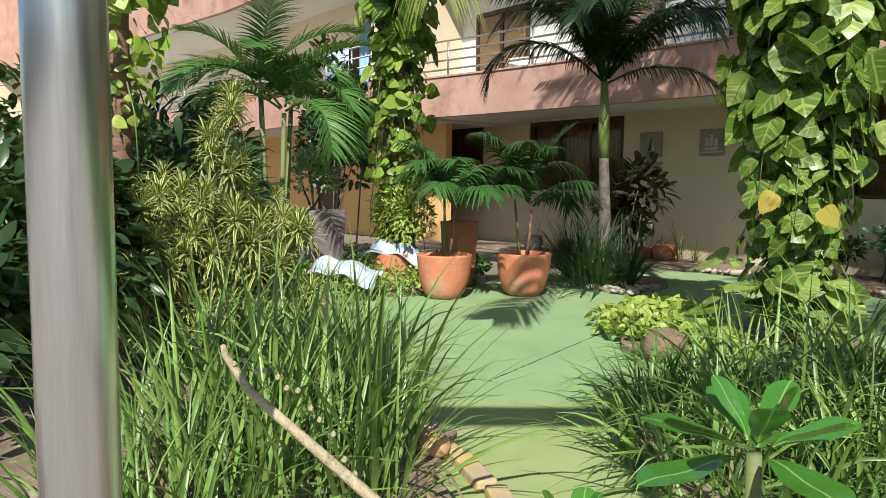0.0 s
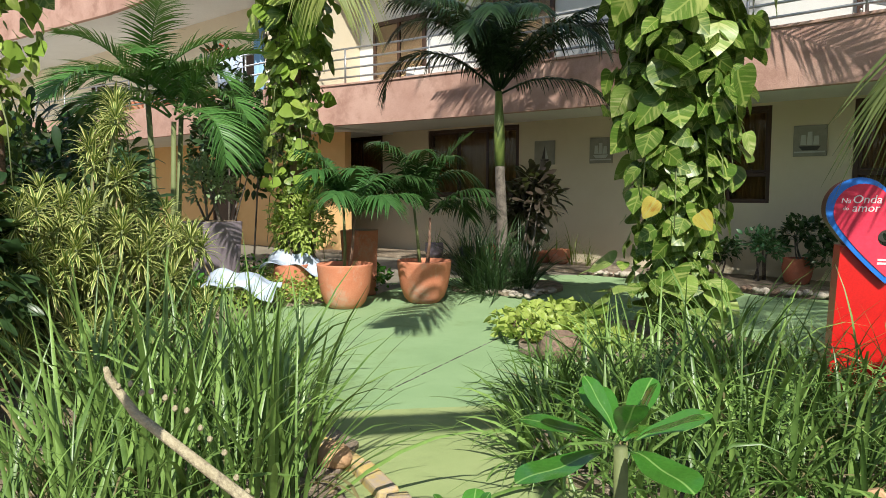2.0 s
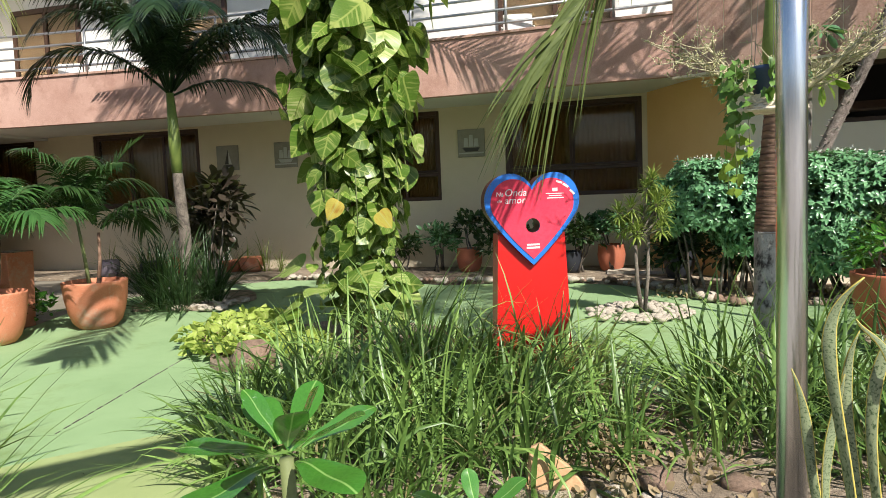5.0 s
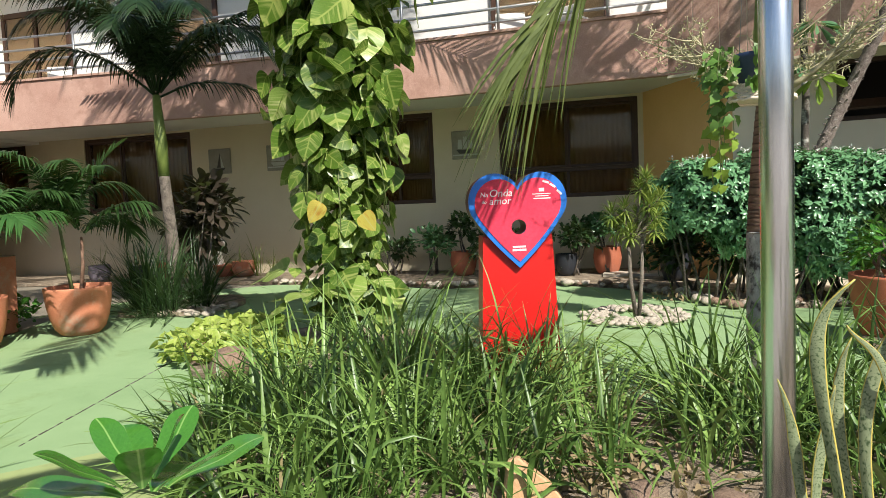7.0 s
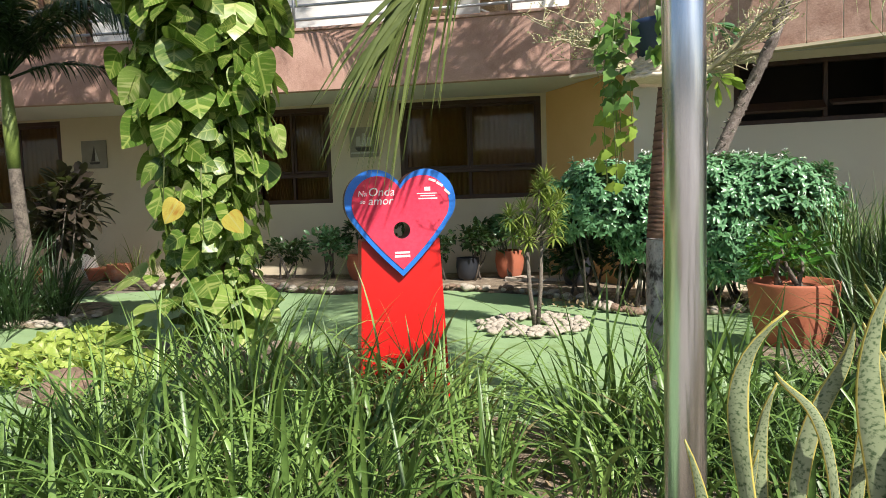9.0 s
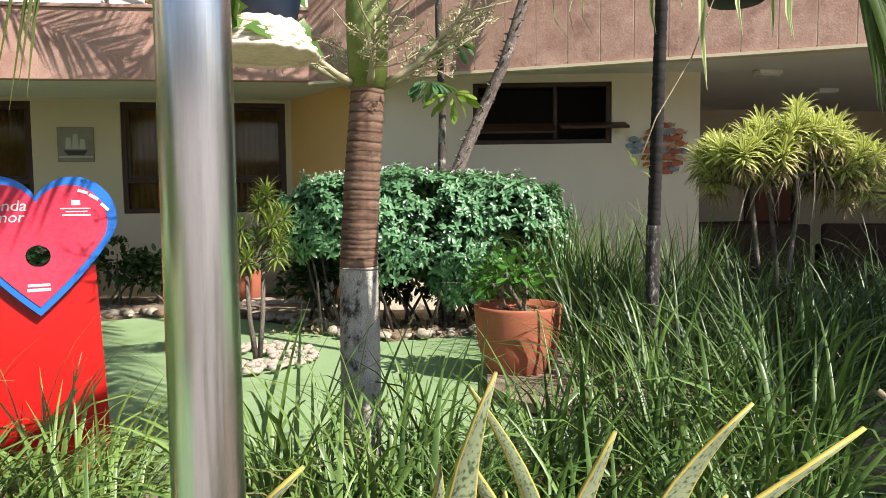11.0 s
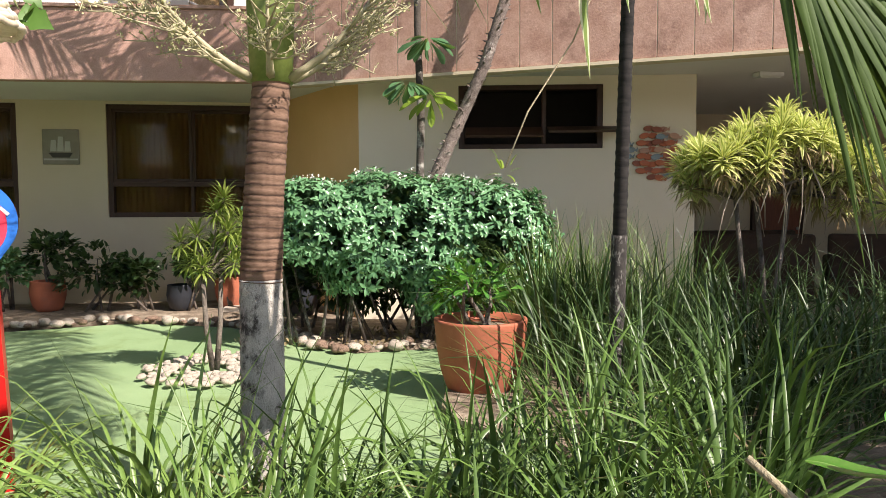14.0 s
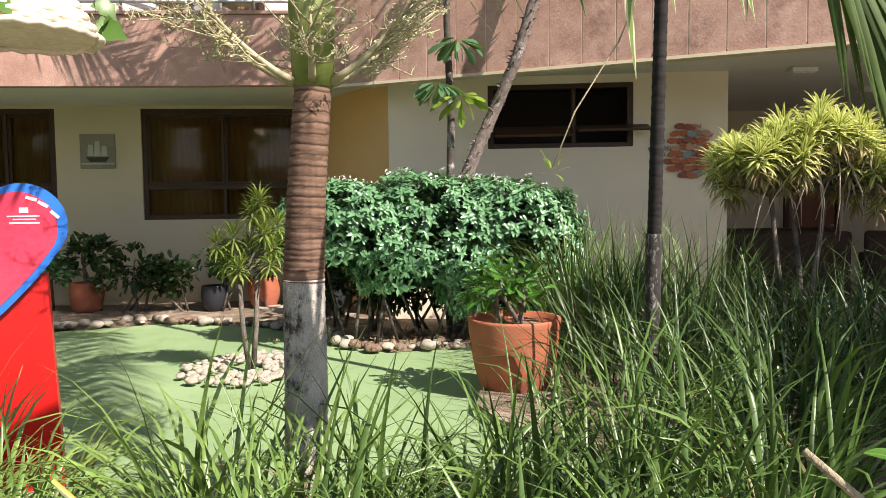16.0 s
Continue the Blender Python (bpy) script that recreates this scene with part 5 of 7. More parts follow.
frond(p, L_FROND_DARK, line=(TOP2, (1.7, 4.5, 3.25), (2.08, 3.8, 2.75), (2.22, 3.52, 2.22), (2.32, 3.48, 2.00), (2.55, 3.46, 1.93), (2.9, 3.44, 1.92)), leaflet=0.58, pairs=56, hang=0.45, width=0.022, start=0.55, vee=0.0, loose=0.10, sides=((0.12, -0.1, -0.90), (0.42, 0.15, -0.70)))


def inflorescence(parent, c, az, ln, n_=16):
    """A branched flower stalk: a curving stem, side branches that turn up, and fine twigs with buds."""
    runs, tips = [], []
    c = np.array(c)
    d = np.array([math.cos(az), math.sin(az), 0.42])
    stem = lambda t: c + d * ln * t + np.array([0, 0, 0.16 * t * t])
    runs.append(([stem(t) for t in np.linspace(0, 1, 6)], np.linspace(0.020, 0.006, 6)))
    for i in range(n_):
        b0 = stem(0.25 + 0.75 * (i + U(0, 1)) / n_)
        a2 = az + rng.normal(0, 0.95)
        v = np.array([math.cos(a2), math.sin(a2), U(-0.35, 0.5)])
        L_ = U(0.12, 0.34)
        rise = U(0.0, 0.14)
        side = lambda t: b0 + v * L_ * t + np.array([0, 0, rise * t * t])
        runs.append(([side(t) for t in (0, 0.35, 0.7, 1.0)], np.array([0.0052, 0.0042, 0.0032, 0.0022])))
        for _ in range(5):
            t0 = U(0.3, 1.0)
            q, w = side(t0), rng.normal(0, 1, 3) * np.array([1, 1, 0.6]) + np.array([0, 0, 0.7])
            e2 = q + w / np.linalg.norm(w) * U(0.05, 0.10)
            runs.append(([q, (q + e2) / 2 + U(-0.012, 0.012, 3), e2], np.array([0.0026, 0.0022, 0.0016])))
            tips += [e2, (q + e2) / 2, q * 0.25 + e2 * 0.75]
    stalk = tubes("flower_stalk", runs, M_STALK, parent, 5)
    tp = np.repeat(np.array(tips), 2, 0) + rng.normal(0, 0.006, (len(tips) * 2, 3))
    tagged(leaves("bud_spray", tp, sphere_dirs(len(tp), -1), sphere_dirs(len(tp), -1), 0.010 * U(0.7, 1.4, len(tp)), "oval", L_BUD, stalk, 0.9), kind="stuff")


for az, ln in ((3.05, 0.50), (-2.75, 0.40), (-1.5, 0.20), (-0.35, 0.38), (0.25, 0.36), (1.6, 0.35)):
    inflorescence(p, (P2[0] + 0.06 + 0.085 * math.cos(az), P2[1] + 0.085 * math.sin(az), 1.98), az, ln, 15)

# thin dark trunk, leaning tree and slim tree by the hedge
p = thing("tall_palm", (2.96, 6.26, 0.03), "thin dark trunk with a whitish foot and a high crown", "palm tree", "palm trees")
ringed_trunk("trunk", [(2.93, 6.30, 0.02), (2.95, 6.27, 1.4), (2.98, 6.24, 3.0), (3.06, 6.2, 6.6)], 0.048, 0.038, M_RING_DARK, p, 70, 0.07)
ringed_trunk("limed_foot", [(2.93, 6.30, 0.02), (2.94, 6.285, 0.6), (2.946, 6.272, 1.25)], 0.0525, 0.0505, M_RING_FLECK, p, 16, 0.03)
# The high crown is out of view; its fronds are set for their shadows.
for az, e in ((2.15, 0.35), (2.5, 0.6), (2.95, 0.5), (1.85, 0.9), (-2.4, 0.7), (-1.5, 0.8), (2.35, 0.2), (2.7, 0.3), (1.6, 0.45), (3.3, 0.4), (2.0, 0.7)):
    frond(p, L_COCO, base=(3.06, 6.2, 6.6), az=az, elev=e, length=3.6, droop=1.0, leaflet=0.75, pairs=48, hang=0.4, width=0.036)
for line in (((3.06, 6.2, 6.6), (2.3, 7.5, 7.2), (1.35, 9.0, 5.6), (0.75, 9.85, 4.5)), ((3.06, 6.2, 6.6), (1.8, 7.2, 7.3), (0.2, 8.8, 5.7), (-0.5, 9.75, 4.6))):
    frond(p, L_COCO, line=line, leaflet=0.7, pairs=56, hang=0.35, width=0.04, start=0.2)
for line in (((3.06, 6.2, 6.6), (3.05, 5.0, 6.8), (2.9, 3.9, 5.4), (2.7, 3.2, 4.3)), ((3.06, 6.2, 6.6), (2.8, 5.0, 6.9), (2.4, 4.0, 5.5), (2.0, 3.3, 4.4)), ((3.06, 6.2, 6.6), (2.6, 5.4, 6.9), (1.9, 4.7, 6.0), (1.2, 4.1, 4.9))):
    frond(p, L_COCO, line=line, leaflet=0.7, pairs=44, hang=0.3, width=0.045, start=0.25)
p = thing("leaning_tree", (2.0, 9.35, 0.03), "leaning tree with rough spiny grey bark", "tree")
LT = [(1.97, 9.5, 0.02), (2.02, 9.5, 0.9), (2.06, 9.48, 1.7), (2.24, 9.45, 2.12), (2.42, 9.42, 2.52), (2.62, 9.28, 3.0), (2.80, 9.2, 3.6), (3.1, 9.1, 4.6), (3.2, 9.0, 5.6)]
ringed_trunk("trunk", LT, 0.076, 0.052, M_BARK_PINK, p, 34, 0.07)
runs = []
for i in range(150):
    t = (i + U(0, 1)) / 150 * (len(LT) - 2)
    k = int(t)
    q = np.array(LT[k]) * (1 - t + k) + np.array(LT[k + 1]) * (t - k)
    a = U(0, 6.28)
    d = np.array([math.cos(a), math.sin(a), 0.3])
    runs.append(([q + d * 0.05, q + d * 0.085, q + d * 0.105], np.array([0.014, 0.008, 0.001])))
tagged(tubes("spines", runs, M_BARK_PINK, p, 5), kind="stuff")
for az, ln, z in ((2.4, 1.7, 4.4), (0.4, 1.5, 5.0), (-1.6, 1.3, 5.4), (3.3, 2.2, 4.8), (1.2, 1.3, 5.5)):
    tube("limb", [(3.08, 9.2, z), (3.08 + ln * 0.5 * math.cos(az), 9.2 + ln * 0.5 * math.sin(az), z + 0.4), (3.08 + ln * math.cos(az), 9.2 + ln * math.sin(az), z + 0.9)], (0.035, 0.025, 0.012), M_BARK_GREY, p, 8)
    n_ = 130
    pos = np.array([3.08 + ln * math.cos(az), 9.2 + ln * math.sin(az), z + 0.9]) + sphere_dirs(n_, -0.8) * U(0.1, 0.8, n_)[:, None]
    leaves("crown", pos, sphere_dirs(n_, -1), sphere_dirs(n_, 0), 0.16 * U(0.7, 1.3, n_), "oval", L_BUSH, p, 0.45)
p = thing("slim_tree", (1.9, 9.36, 0.03), "slim straight dark tree with tufts of drooping leaves", "tree")
tube("trunk", [(1.92, 9.5, 0.02), (1.92, 9.5, 1.6), (1.94, 9.5, 2.4), (1.90, 9.45, 3.4), (1.9, 9.4, 4.8)], (0.05, 0.046, 0.042, 0.038, 0.03), M_BARK_DARK, p, 10)
for (x, y, z, n_) in ((1.78, 9.25, 2.75, 20), (2.02, 9.25, 2.62, 18), (1.98, 9.2, 3.2, 26), (1.9, 9.35, 4.6, 60)):
    d = sphere_dirs(n_, -0.9) * np.array([1, 1, 0.5]) + np.array([0, 0, -0.45])
    leaves("tuft", np.array([x, y, z]) + d * 0.06, d, sphere_dirs(n_, 0.3), 0.26 * U(0.7, 1.2, n_), "spoon", L_BUSH if n_ != 18 else L_LIME, p, 0.28)

# Out-of-view tree, added only to shade the right-hand grass.
p = thing("shade_tree", (9.1, 1.25, -0.03), "unseen broad tree added to shade the grass on the right", "tree")
tube("trunk", [(9.1, 1.25, -0.05), (9.0, 1.3, 2.5), (9.1, 1.3, 4.6)], (0.2, 0.16, 0.12), M_BARK_GREY, p, 12)
for i in range(9):
    a = i * 2.4
    ex, ey, ez = 9.1 + 2.0 * math.cos(a) * (0.4 + 0.07 * i), 1.3 + 2.0 * math.sin(a) * (0.4 + 0.07 * i), 5.4 + 0.25 * (i % 4)
    tube("limb", [(9.1, 1.3, 4.3), ((9.1 + ex) / 2, (1.3 + ey) / 2, 5.0), (ex, ey, ez)], (0.07, 0.05, 0.02), M_BARK_GREY, p, 8)
    n_ = 640
    pos = np.array([ex, ey, ez]) + sphere_dirs(n_, -0.9) * (U(0.1, 1.0, n_) ** 0.6)[:, None] * np.array([1.0, 1.0, 0.6])
    leaves("crown", pos, sphere_dirs(n_, -1), sphere_dirs(n_, 0), 0.17 * U(0.7, 1.3, n_), "oval", L_BUSH, p, 0.5)

# hedge of white-flowered shrubs
def hedge_shrub(cx, cy, rx, ry, z0, z1, tufts, label):
    """A clipped shrub: whorls of glossy leaves over an uneven box-like mass, leaves coloured dark for the shade within,
    bare stems below.
    """
    ob = thing("flowering_hedge_shrub", (cx, cy, 0.03), label, "shrub", "hedge shrubs")
    d = sphere_dirs(tufts, -0.75)
    k = np.abs(d) ** 0.75 * np.sign(d)
    cz, rz = (z0 + z1) / 2, (z1 - z0) / 2
    swell = 1 + 0.09 * np.sin(5 * d[:, 0] + 3 * d[:, 2]) + 0.07 * np.sin(7 * d[:, 1] + 4 * d[:, 0]) + rng.normal(0, 0.05, tufts)
    tip = np.array([cx, cy, cz]) + k * np.array([rx, ry, rz]) * swell[:, None]
    per = 12
    out = np.repeat(d * np.array([1, 1, 0.8]) + np.array([0, 0, 0.35]), per, 0)
    out /= np.linalg.norm(out, axis=1)[:, None]
    w = sphere_dirs(tufts * per, -1)
    w -= out * np.sum(w * out, 1)[:, None]
    w /= np.linalg.norm(w, axis=1)[:, None] + 1e-9
    dirs = w + out * U(0.0, 0.9, len(w))[:, None]
    pos = np.repeat(tip, per, 0) + out * U(-0.05, 0.02, len(w))[:, None]
    leaves("foliage", pos, dirs, out + 0.25 * rng.normal(0, 1, (len(w), 3)), 0.074 * U(0.6, 1.25, len(w)), "oval", L_HEDGE, ob, 0.40, 0.3, 0.3)
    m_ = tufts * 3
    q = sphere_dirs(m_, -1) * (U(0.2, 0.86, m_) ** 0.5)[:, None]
    leaves("inner_foliage", np.array([cx, cy, cz]) + q * np.array([rx, ry, rz]), sphere_dirs(m_, -1), sphere_dirs(m_, -0.2), 0.12 * U(0.7, 1.2, m_), "oval", L_HEDGE_SHADED, ob, 0.45)
    top = np.argsort(-(tip[:, 2] + U(0, 0.35, tufts)))[:24]
    fp = np.repeat(tip[top] + np.array([0, 0, 0.035]), 7, 0) + rng.normal(0, 0.014, (24 * 7, 3))
    leaves("blossom", fp, sphere_dirs(len(fp), 0.0), sphere_dirs(len(fp), 0.2), 0.030 * U(0.7, 1.2, len(fp)), "spoon", L_FLOWER, ob, 0.6)
    for i in range(7):
        a = i * 2.4
        b0 = np.array([cx + rx * 0.45 * math.cos(a), cy + ry * 0.4 * math.sin(a), 0.03])
        e = np.array([cx + rx * 0.8 * math.cos(a + 0.4), cy + ry * 0.7 * math.sin(a + 0.4), z0 + 0.4])
        tube("stem", [b0, (b0 + e) / 2 + np.array([U(-0.08, 0.08), U(-0.05, 0.05), 0]), e], (0.020, 0.014, 0.008), M_BARK_DARK, ob, 6)


for (x, rx, z0, z1, n_) in ((0.84, 0.66, 0.84, 1.68, 760), (1.66, 0.78, 0.56, 1.75, 1000), (2.55, 0.77, 0.28, 1.67, 1120)):
    hedge_shrub(x, 9.18, rx, 0.46, z0, z1, n_, "dense glossy green shrub with small white flowers")

# pleomele sapling in its ring of pebbles
rosette_shrub("dracaena_sapling", (0.0, 8.05, 0.03), [(-0.10, 7.95, 1.22), (0.14, 8.05, 1.32), (0.02, 8.12, 1.12), (-0.22, 8.1, 0.98), (0.22, 8.0, 1.12), (0.06, 7.95, 1.42), (0.12, 7.98, 1.52), (-0.12, 8.0, 1.05), (0.16, 7.92, 1.25), (-0.24, 7.95, 1.16), (0.26, 8.05, 1.32), (-0.05, 7.9, 0.95), (0.2, 7.95, 0.98)], 0.155, 0.021, L_SAPLING, "young dracaena sapling with two bare stems", 46, fork=((-0.07, 8.0, 0.80), (0.07, 8.05, 0.92)))


# variegated dracaenas
heads = [(-5.1 + U(-0.6, 0.46), 1.88 + U(-0.55, 0.85), U(0.35, 1.0) + 0.62 * U(0, 1) ** 1.5) for _ in range(230)]
heads += [(-4.95 + U(-0.16, 0.16), 2.15 + U(-0.16, 0.16), 1.5 + 0.06 * i) for i in range(11)]
rosette_shrub("variegated_dracaena", (-5.1, 1.88, 0.03), heads, 0.16, 0.022, L_SONG, "large cream-striped dracaena shrub", 40, dead=2, stem_mat=M_STEM)
heads = []
for k in range(84):
    hx = 3.88 + 1.36 * ((k * 0.618) % 1)
    top_z = 2.10 - 0.40 * ((hx - 4.55) / 0.75) ** 2
    heads.append((hx, 7.1 + U(-0.4, 0.4), top_z - U(0.0, 0.34) * (0.6 if hx < 4.1 else 1.0)))
heads += [(4.52, 6.95, 2.14), (4.62, 7.05, 2.10), (3.85, 6.95, 1.84), (4.2, 6.95, 1.98)]
dracaena = rosette_shrub("yellow_dracaena", (4.5, 7.2, 0.03), heads, 0.18, 0.029, L_SONG_BRIGHT, "yellow-striped dracaena shrub on bare trailing stems", 52, fork=((4.25, 7.15, 1.5), (4.75, 7.2, 1.55), (4.5, 7.3, 1.6)), dead=20, elev=(-0.5, 1.1), droop=1.0)
for k in range(16):
    x0, y0 = 4.05 + 0.065 * k + U(-0.05, 0.05), 7.05 + U(-0.2, 0.15)
    drop, side = U(0.2, 0.5), U(-0.38, 0.38)
    tube("trailing_stem", [(x0, y0, 1.80), (x0 + side * 0.35, y0 - 0.05, 1.66), (x0 + side * 0.8, y0 - 0.08, 1.60 - drop * 0.4), (x0 + side, y0 - 0.05, 1.60 - drop)], (0.007, 0.006, 0.005, 0.0025), M_TRAIL, dracaena, 6)

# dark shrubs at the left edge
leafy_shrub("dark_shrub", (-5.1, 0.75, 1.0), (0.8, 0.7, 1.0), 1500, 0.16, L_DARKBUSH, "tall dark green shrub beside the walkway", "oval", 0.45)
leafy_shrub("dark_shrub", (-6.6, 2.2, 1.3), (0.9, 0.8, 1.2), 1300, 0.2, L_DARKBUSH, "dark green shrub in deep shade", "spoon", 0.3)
# Added shrubs; their dark leaves deepen the shade behind the dracaena.
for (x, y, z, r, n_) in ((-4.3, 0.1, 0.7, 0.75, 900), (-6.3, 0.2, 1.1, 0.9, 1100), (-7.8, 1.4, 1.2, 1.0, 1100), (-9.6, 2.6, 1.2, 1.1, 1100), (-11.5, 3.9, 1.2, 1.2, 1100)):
    leafy_shrub("shade_shrub", (x, y, z), (r, r * 0.85, z), n_, 0.19, L_DARKBUSH, "leafy shrub added as dark fill for the shaded bed", "oval", 0.42)
leafy_shrub("bougainvillea", (-11.2, 7.1, 2.1), (0.95, 0.9, 1.7), 2600, 0.17, L_DARKBUSH, "tall dark climbing shrub with a few red flowers", "oval", 0.5, flowers=14, petal=L_REDFLOWER)
leafy_shrub("balcony_shrub", (-14.5, 6.0, 1.3), (1.2, 0.9, 1.2), 1400, 0.2, L_BUSH, "green shrub under the far balcony", "oval", 0.4)
leafy_shrub("balcony_shrub", (-18.0, 5.5, 1.5), (1.6, 1.2, 1.4), 1600, 0.24, L_DARKBUSH, "dark shrub under the far balcony", "oval", 0.4)

# croton and spiky clump at the slender palm
leafy_shrub("purple_croton", (-6.40, 9.30, 1.12), (0.50, 0.42, 0.70), 560, 0.28, L_CROTON, "dark purple broad-leaved croton", "spoon", 0.34, 0.03, 5, 7)
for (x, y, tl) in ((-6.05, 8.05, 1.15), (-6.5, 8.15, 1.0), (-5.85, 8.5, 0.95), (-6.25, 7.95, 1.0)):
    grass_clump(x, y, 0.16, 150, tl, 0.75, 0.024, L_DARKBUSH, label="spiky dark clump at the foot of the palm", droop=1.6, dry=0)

# light shrub in the lilac planter
pl = thing("lilac_planter", (-8.75, 5.15, 0), "tall tapered grey-lilac square planter", "plant pot")
bm = box_bm((-9.05, 4.85, 0.0), (-8.45, 5.45, 1.08), 0.012)
for v in bm.verts:
    k = 0.78 + 0.2 * v.co.z
    v.co.x, v.co.y = -8.75 + (v.co.x + 8.75) * k, 5.15 + (v.co.y - 5.15) * k
part("body", bm, M_LILAC, pl)
part("soil", box_bm((-8.98, 4.92, 1.075), (-8.52, 5.38, 1.09)), M_SOIL, pl)
leafy_shrub("pale_shrub", (-8.75, 5.15, 1.48), (0.40, 0.40, 0.42), 700, 0.09, leafy("pale_leaf", (0.20, 0.30, 0.13), (0.36, 0.46, 0.26), thin=0.3), "pale green feathery shrub in a lilac planter", "oval", 0.4, 1.08)

# low planting
def ground_cover(name, region, n_, size, hgt, material, label, shape="oval", ratio=0.6):
    pts = []
    while len(pts) < n_:
        x, y, rx, ry = region[int(rng.integers(len(region)))]
        a, r = U(0, 6.28), math.sqrt(U(0, 1))
        pts.append((x + rx * r * math.cos(a), y + ry * r * math.sin(a), 0.04 + hgt * U(0.15, 1.0) * (1 - 0.5 * r * r)))
    pos = np.array(pts)
    d = sphere_dirs(n_, -0.2); nrm = sphere_dirs(n_, 0.5)
    ob = leaves(name, pos, d, nrm, size * U(0.6, 1.3, n_), shape, material, None, ratio)
    return tagged(ob, label, "ground cover", kind="stuff")


ground_cover("lime_ground_cover", ((-4.1, 6.5, 0.5, 0.85), (-3.7, 5.85, 0.55, 0.5), (-3.2, 5.7, 0.5, 0.4)), 1700, 0.088, 0.22, L_LIME_SUNLIT, "low lime-green leafy ground cover", "heart", 0.85)
ground_cover("meadow_ground_cover", ((-8.0, 4.7, 0.9, 0.6), (-7.6, 5.6, 0.6, 0.5), (-9.4, 4.4, 1.2, 0.9), (-8.9, 6.6, 0.9, 0.7)), 5200, 0.06, 0.38, L_LIME_SUNLIT, "low yellow-green flowering ground cover")
ground_cover("green_ground_cover", ((-9.3, 6.0, 1.2, 0.8), (-7.7, 6.9, 0.5, 0.5), (-8.3, 4.3, 0.8, 0.4)), 1500, 0.10, 0.5, L_PLUM, "mixed low green plants", "oval", 0.5)
ground_cover("leaf_litter", ((-3.2, 1.5, 1.2, 0.7), (-1.0, 4.0, 1.2, 1.2), (0.2, 3.7, 0.8, 0.5), (0.1, 3.5, 0.6, 0.4), (0.2, 3.8, 0.7, 0.4), (1.5, 9.4, 1.6, 0.5), (4.0, 5.6, 1.5, 1.2)), 2200, 0.055, 0.02, L_DEAD, "dry brown leaf litter on the soil")
leafy_shrub("fern_shrub", (-7.78, 5.98, 1.0), (0.42, 0.42, 0.62), 1700, 0.085, L_LIME_SUNLIT, "bright yellow-green feathery shrub at the foot of the vine", "oval", 0.35)

# grasses
for (x, y, tl, bl) in ((-2.5, 1.62, 1.0, 170), (-2.85, 1.95, 1.05, 170), (-2.55, 1.10, 0.95, 150), (-3.0, 1.45, 1.1, 170), (-3.5, 2.05, 1.05, 150), (-3.3, 1.2, 1.05, 150), (-2.4, 0.72, 0.8, 130), (-3.9, 1.7, 1.1, 150), (-3.8, 2.4, 0.95, 120), (-4.2, 2.75, 0.9, 110), (-2.9, 0.7, 0.8, 130), (-4.6, 3.2, 0.6, 70)):
    grass_clump(x, y, 0.24, int(bl * 0.46), tl * 0.98, 0.40, 0.027, droop=1.5, label="upright clump of tall sunlit grass")
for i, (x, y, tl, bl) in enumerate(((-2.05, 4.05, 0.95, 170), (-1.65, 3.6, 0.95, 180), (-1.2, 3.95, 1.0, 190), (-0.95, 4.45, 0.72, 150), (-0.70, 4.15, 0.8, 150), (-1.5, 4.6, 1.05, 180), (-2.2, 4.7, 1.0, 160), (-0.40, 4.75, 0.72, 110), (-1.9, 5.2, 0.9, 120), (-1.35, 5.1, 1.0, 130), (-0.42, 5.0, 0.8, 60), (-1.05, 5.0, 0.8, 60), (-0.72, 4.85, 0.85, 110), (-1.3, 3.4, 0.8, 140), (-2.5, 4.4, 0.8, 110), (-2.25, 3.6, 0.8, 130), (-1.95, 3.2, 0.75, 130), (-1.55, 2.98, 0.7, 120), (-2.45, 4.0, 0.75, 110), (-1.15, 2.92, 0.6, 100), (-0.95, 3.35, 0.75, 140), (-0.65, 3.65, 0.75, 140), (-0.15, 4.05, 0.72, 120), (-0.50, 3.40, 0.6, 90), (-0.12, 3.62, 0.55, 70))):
    grass_clump(x, y, 0.26, int(bl * 0.60), tl * (0.72 if x < -1.75 or y > 4.9 else 0.98), 0.74, 0.027, L_GRASS if i % 5 < 3 else L_GRASS_HALF_SHADED, droop=2.7)
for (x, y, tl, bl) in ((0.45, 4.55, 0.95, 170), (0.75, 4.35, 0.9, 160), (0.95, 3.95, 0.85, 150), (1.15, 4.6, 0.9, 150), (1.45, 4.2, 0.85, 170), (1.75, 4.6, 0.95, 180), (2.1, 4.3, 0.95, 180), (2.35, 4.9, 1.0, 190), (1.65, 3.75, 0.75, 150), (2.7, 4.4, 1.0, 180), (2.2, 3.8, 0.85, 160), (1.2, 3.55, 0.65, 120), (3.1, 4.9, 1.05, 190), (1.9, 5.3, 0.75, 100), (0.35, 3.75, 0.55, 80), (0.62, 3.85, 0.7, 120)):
    grass_clump(x, y, 0.26, int(bl * 0.58), tl * 0.95, 0.72, 0.027, L_GRASS_HALF_SHADED if x > 0.9 else None, droop=2.5)
for i in range(26):
    gx, gy = 2.9 + (i % 6) * 0.62 + U(-0.2, 0.2), 5.5 + (i // 6) * 0.72 + U(-0.2, 0.2)
    grass_clump(gx, gy, 0.30, 90, 1.0 + 0.05 * (i // 6), 0.62, 0.024, L_GRASS_SHADED, label="tall dense clump of strap grass, darkened as if shaded", droop=1.9, dry=0.05)
for (x, y) in ((3.1, 8.8), (3.5, 8.5), (3.9, 8.9), (2.95, 8.35), (4.4, 8.6)):
    grass_clump(x, y, 0.28, 170, 1.25, 0.4, 0.015, L_GRASS, label="tall pale clump of strap grass by the wall", droop=1.3)

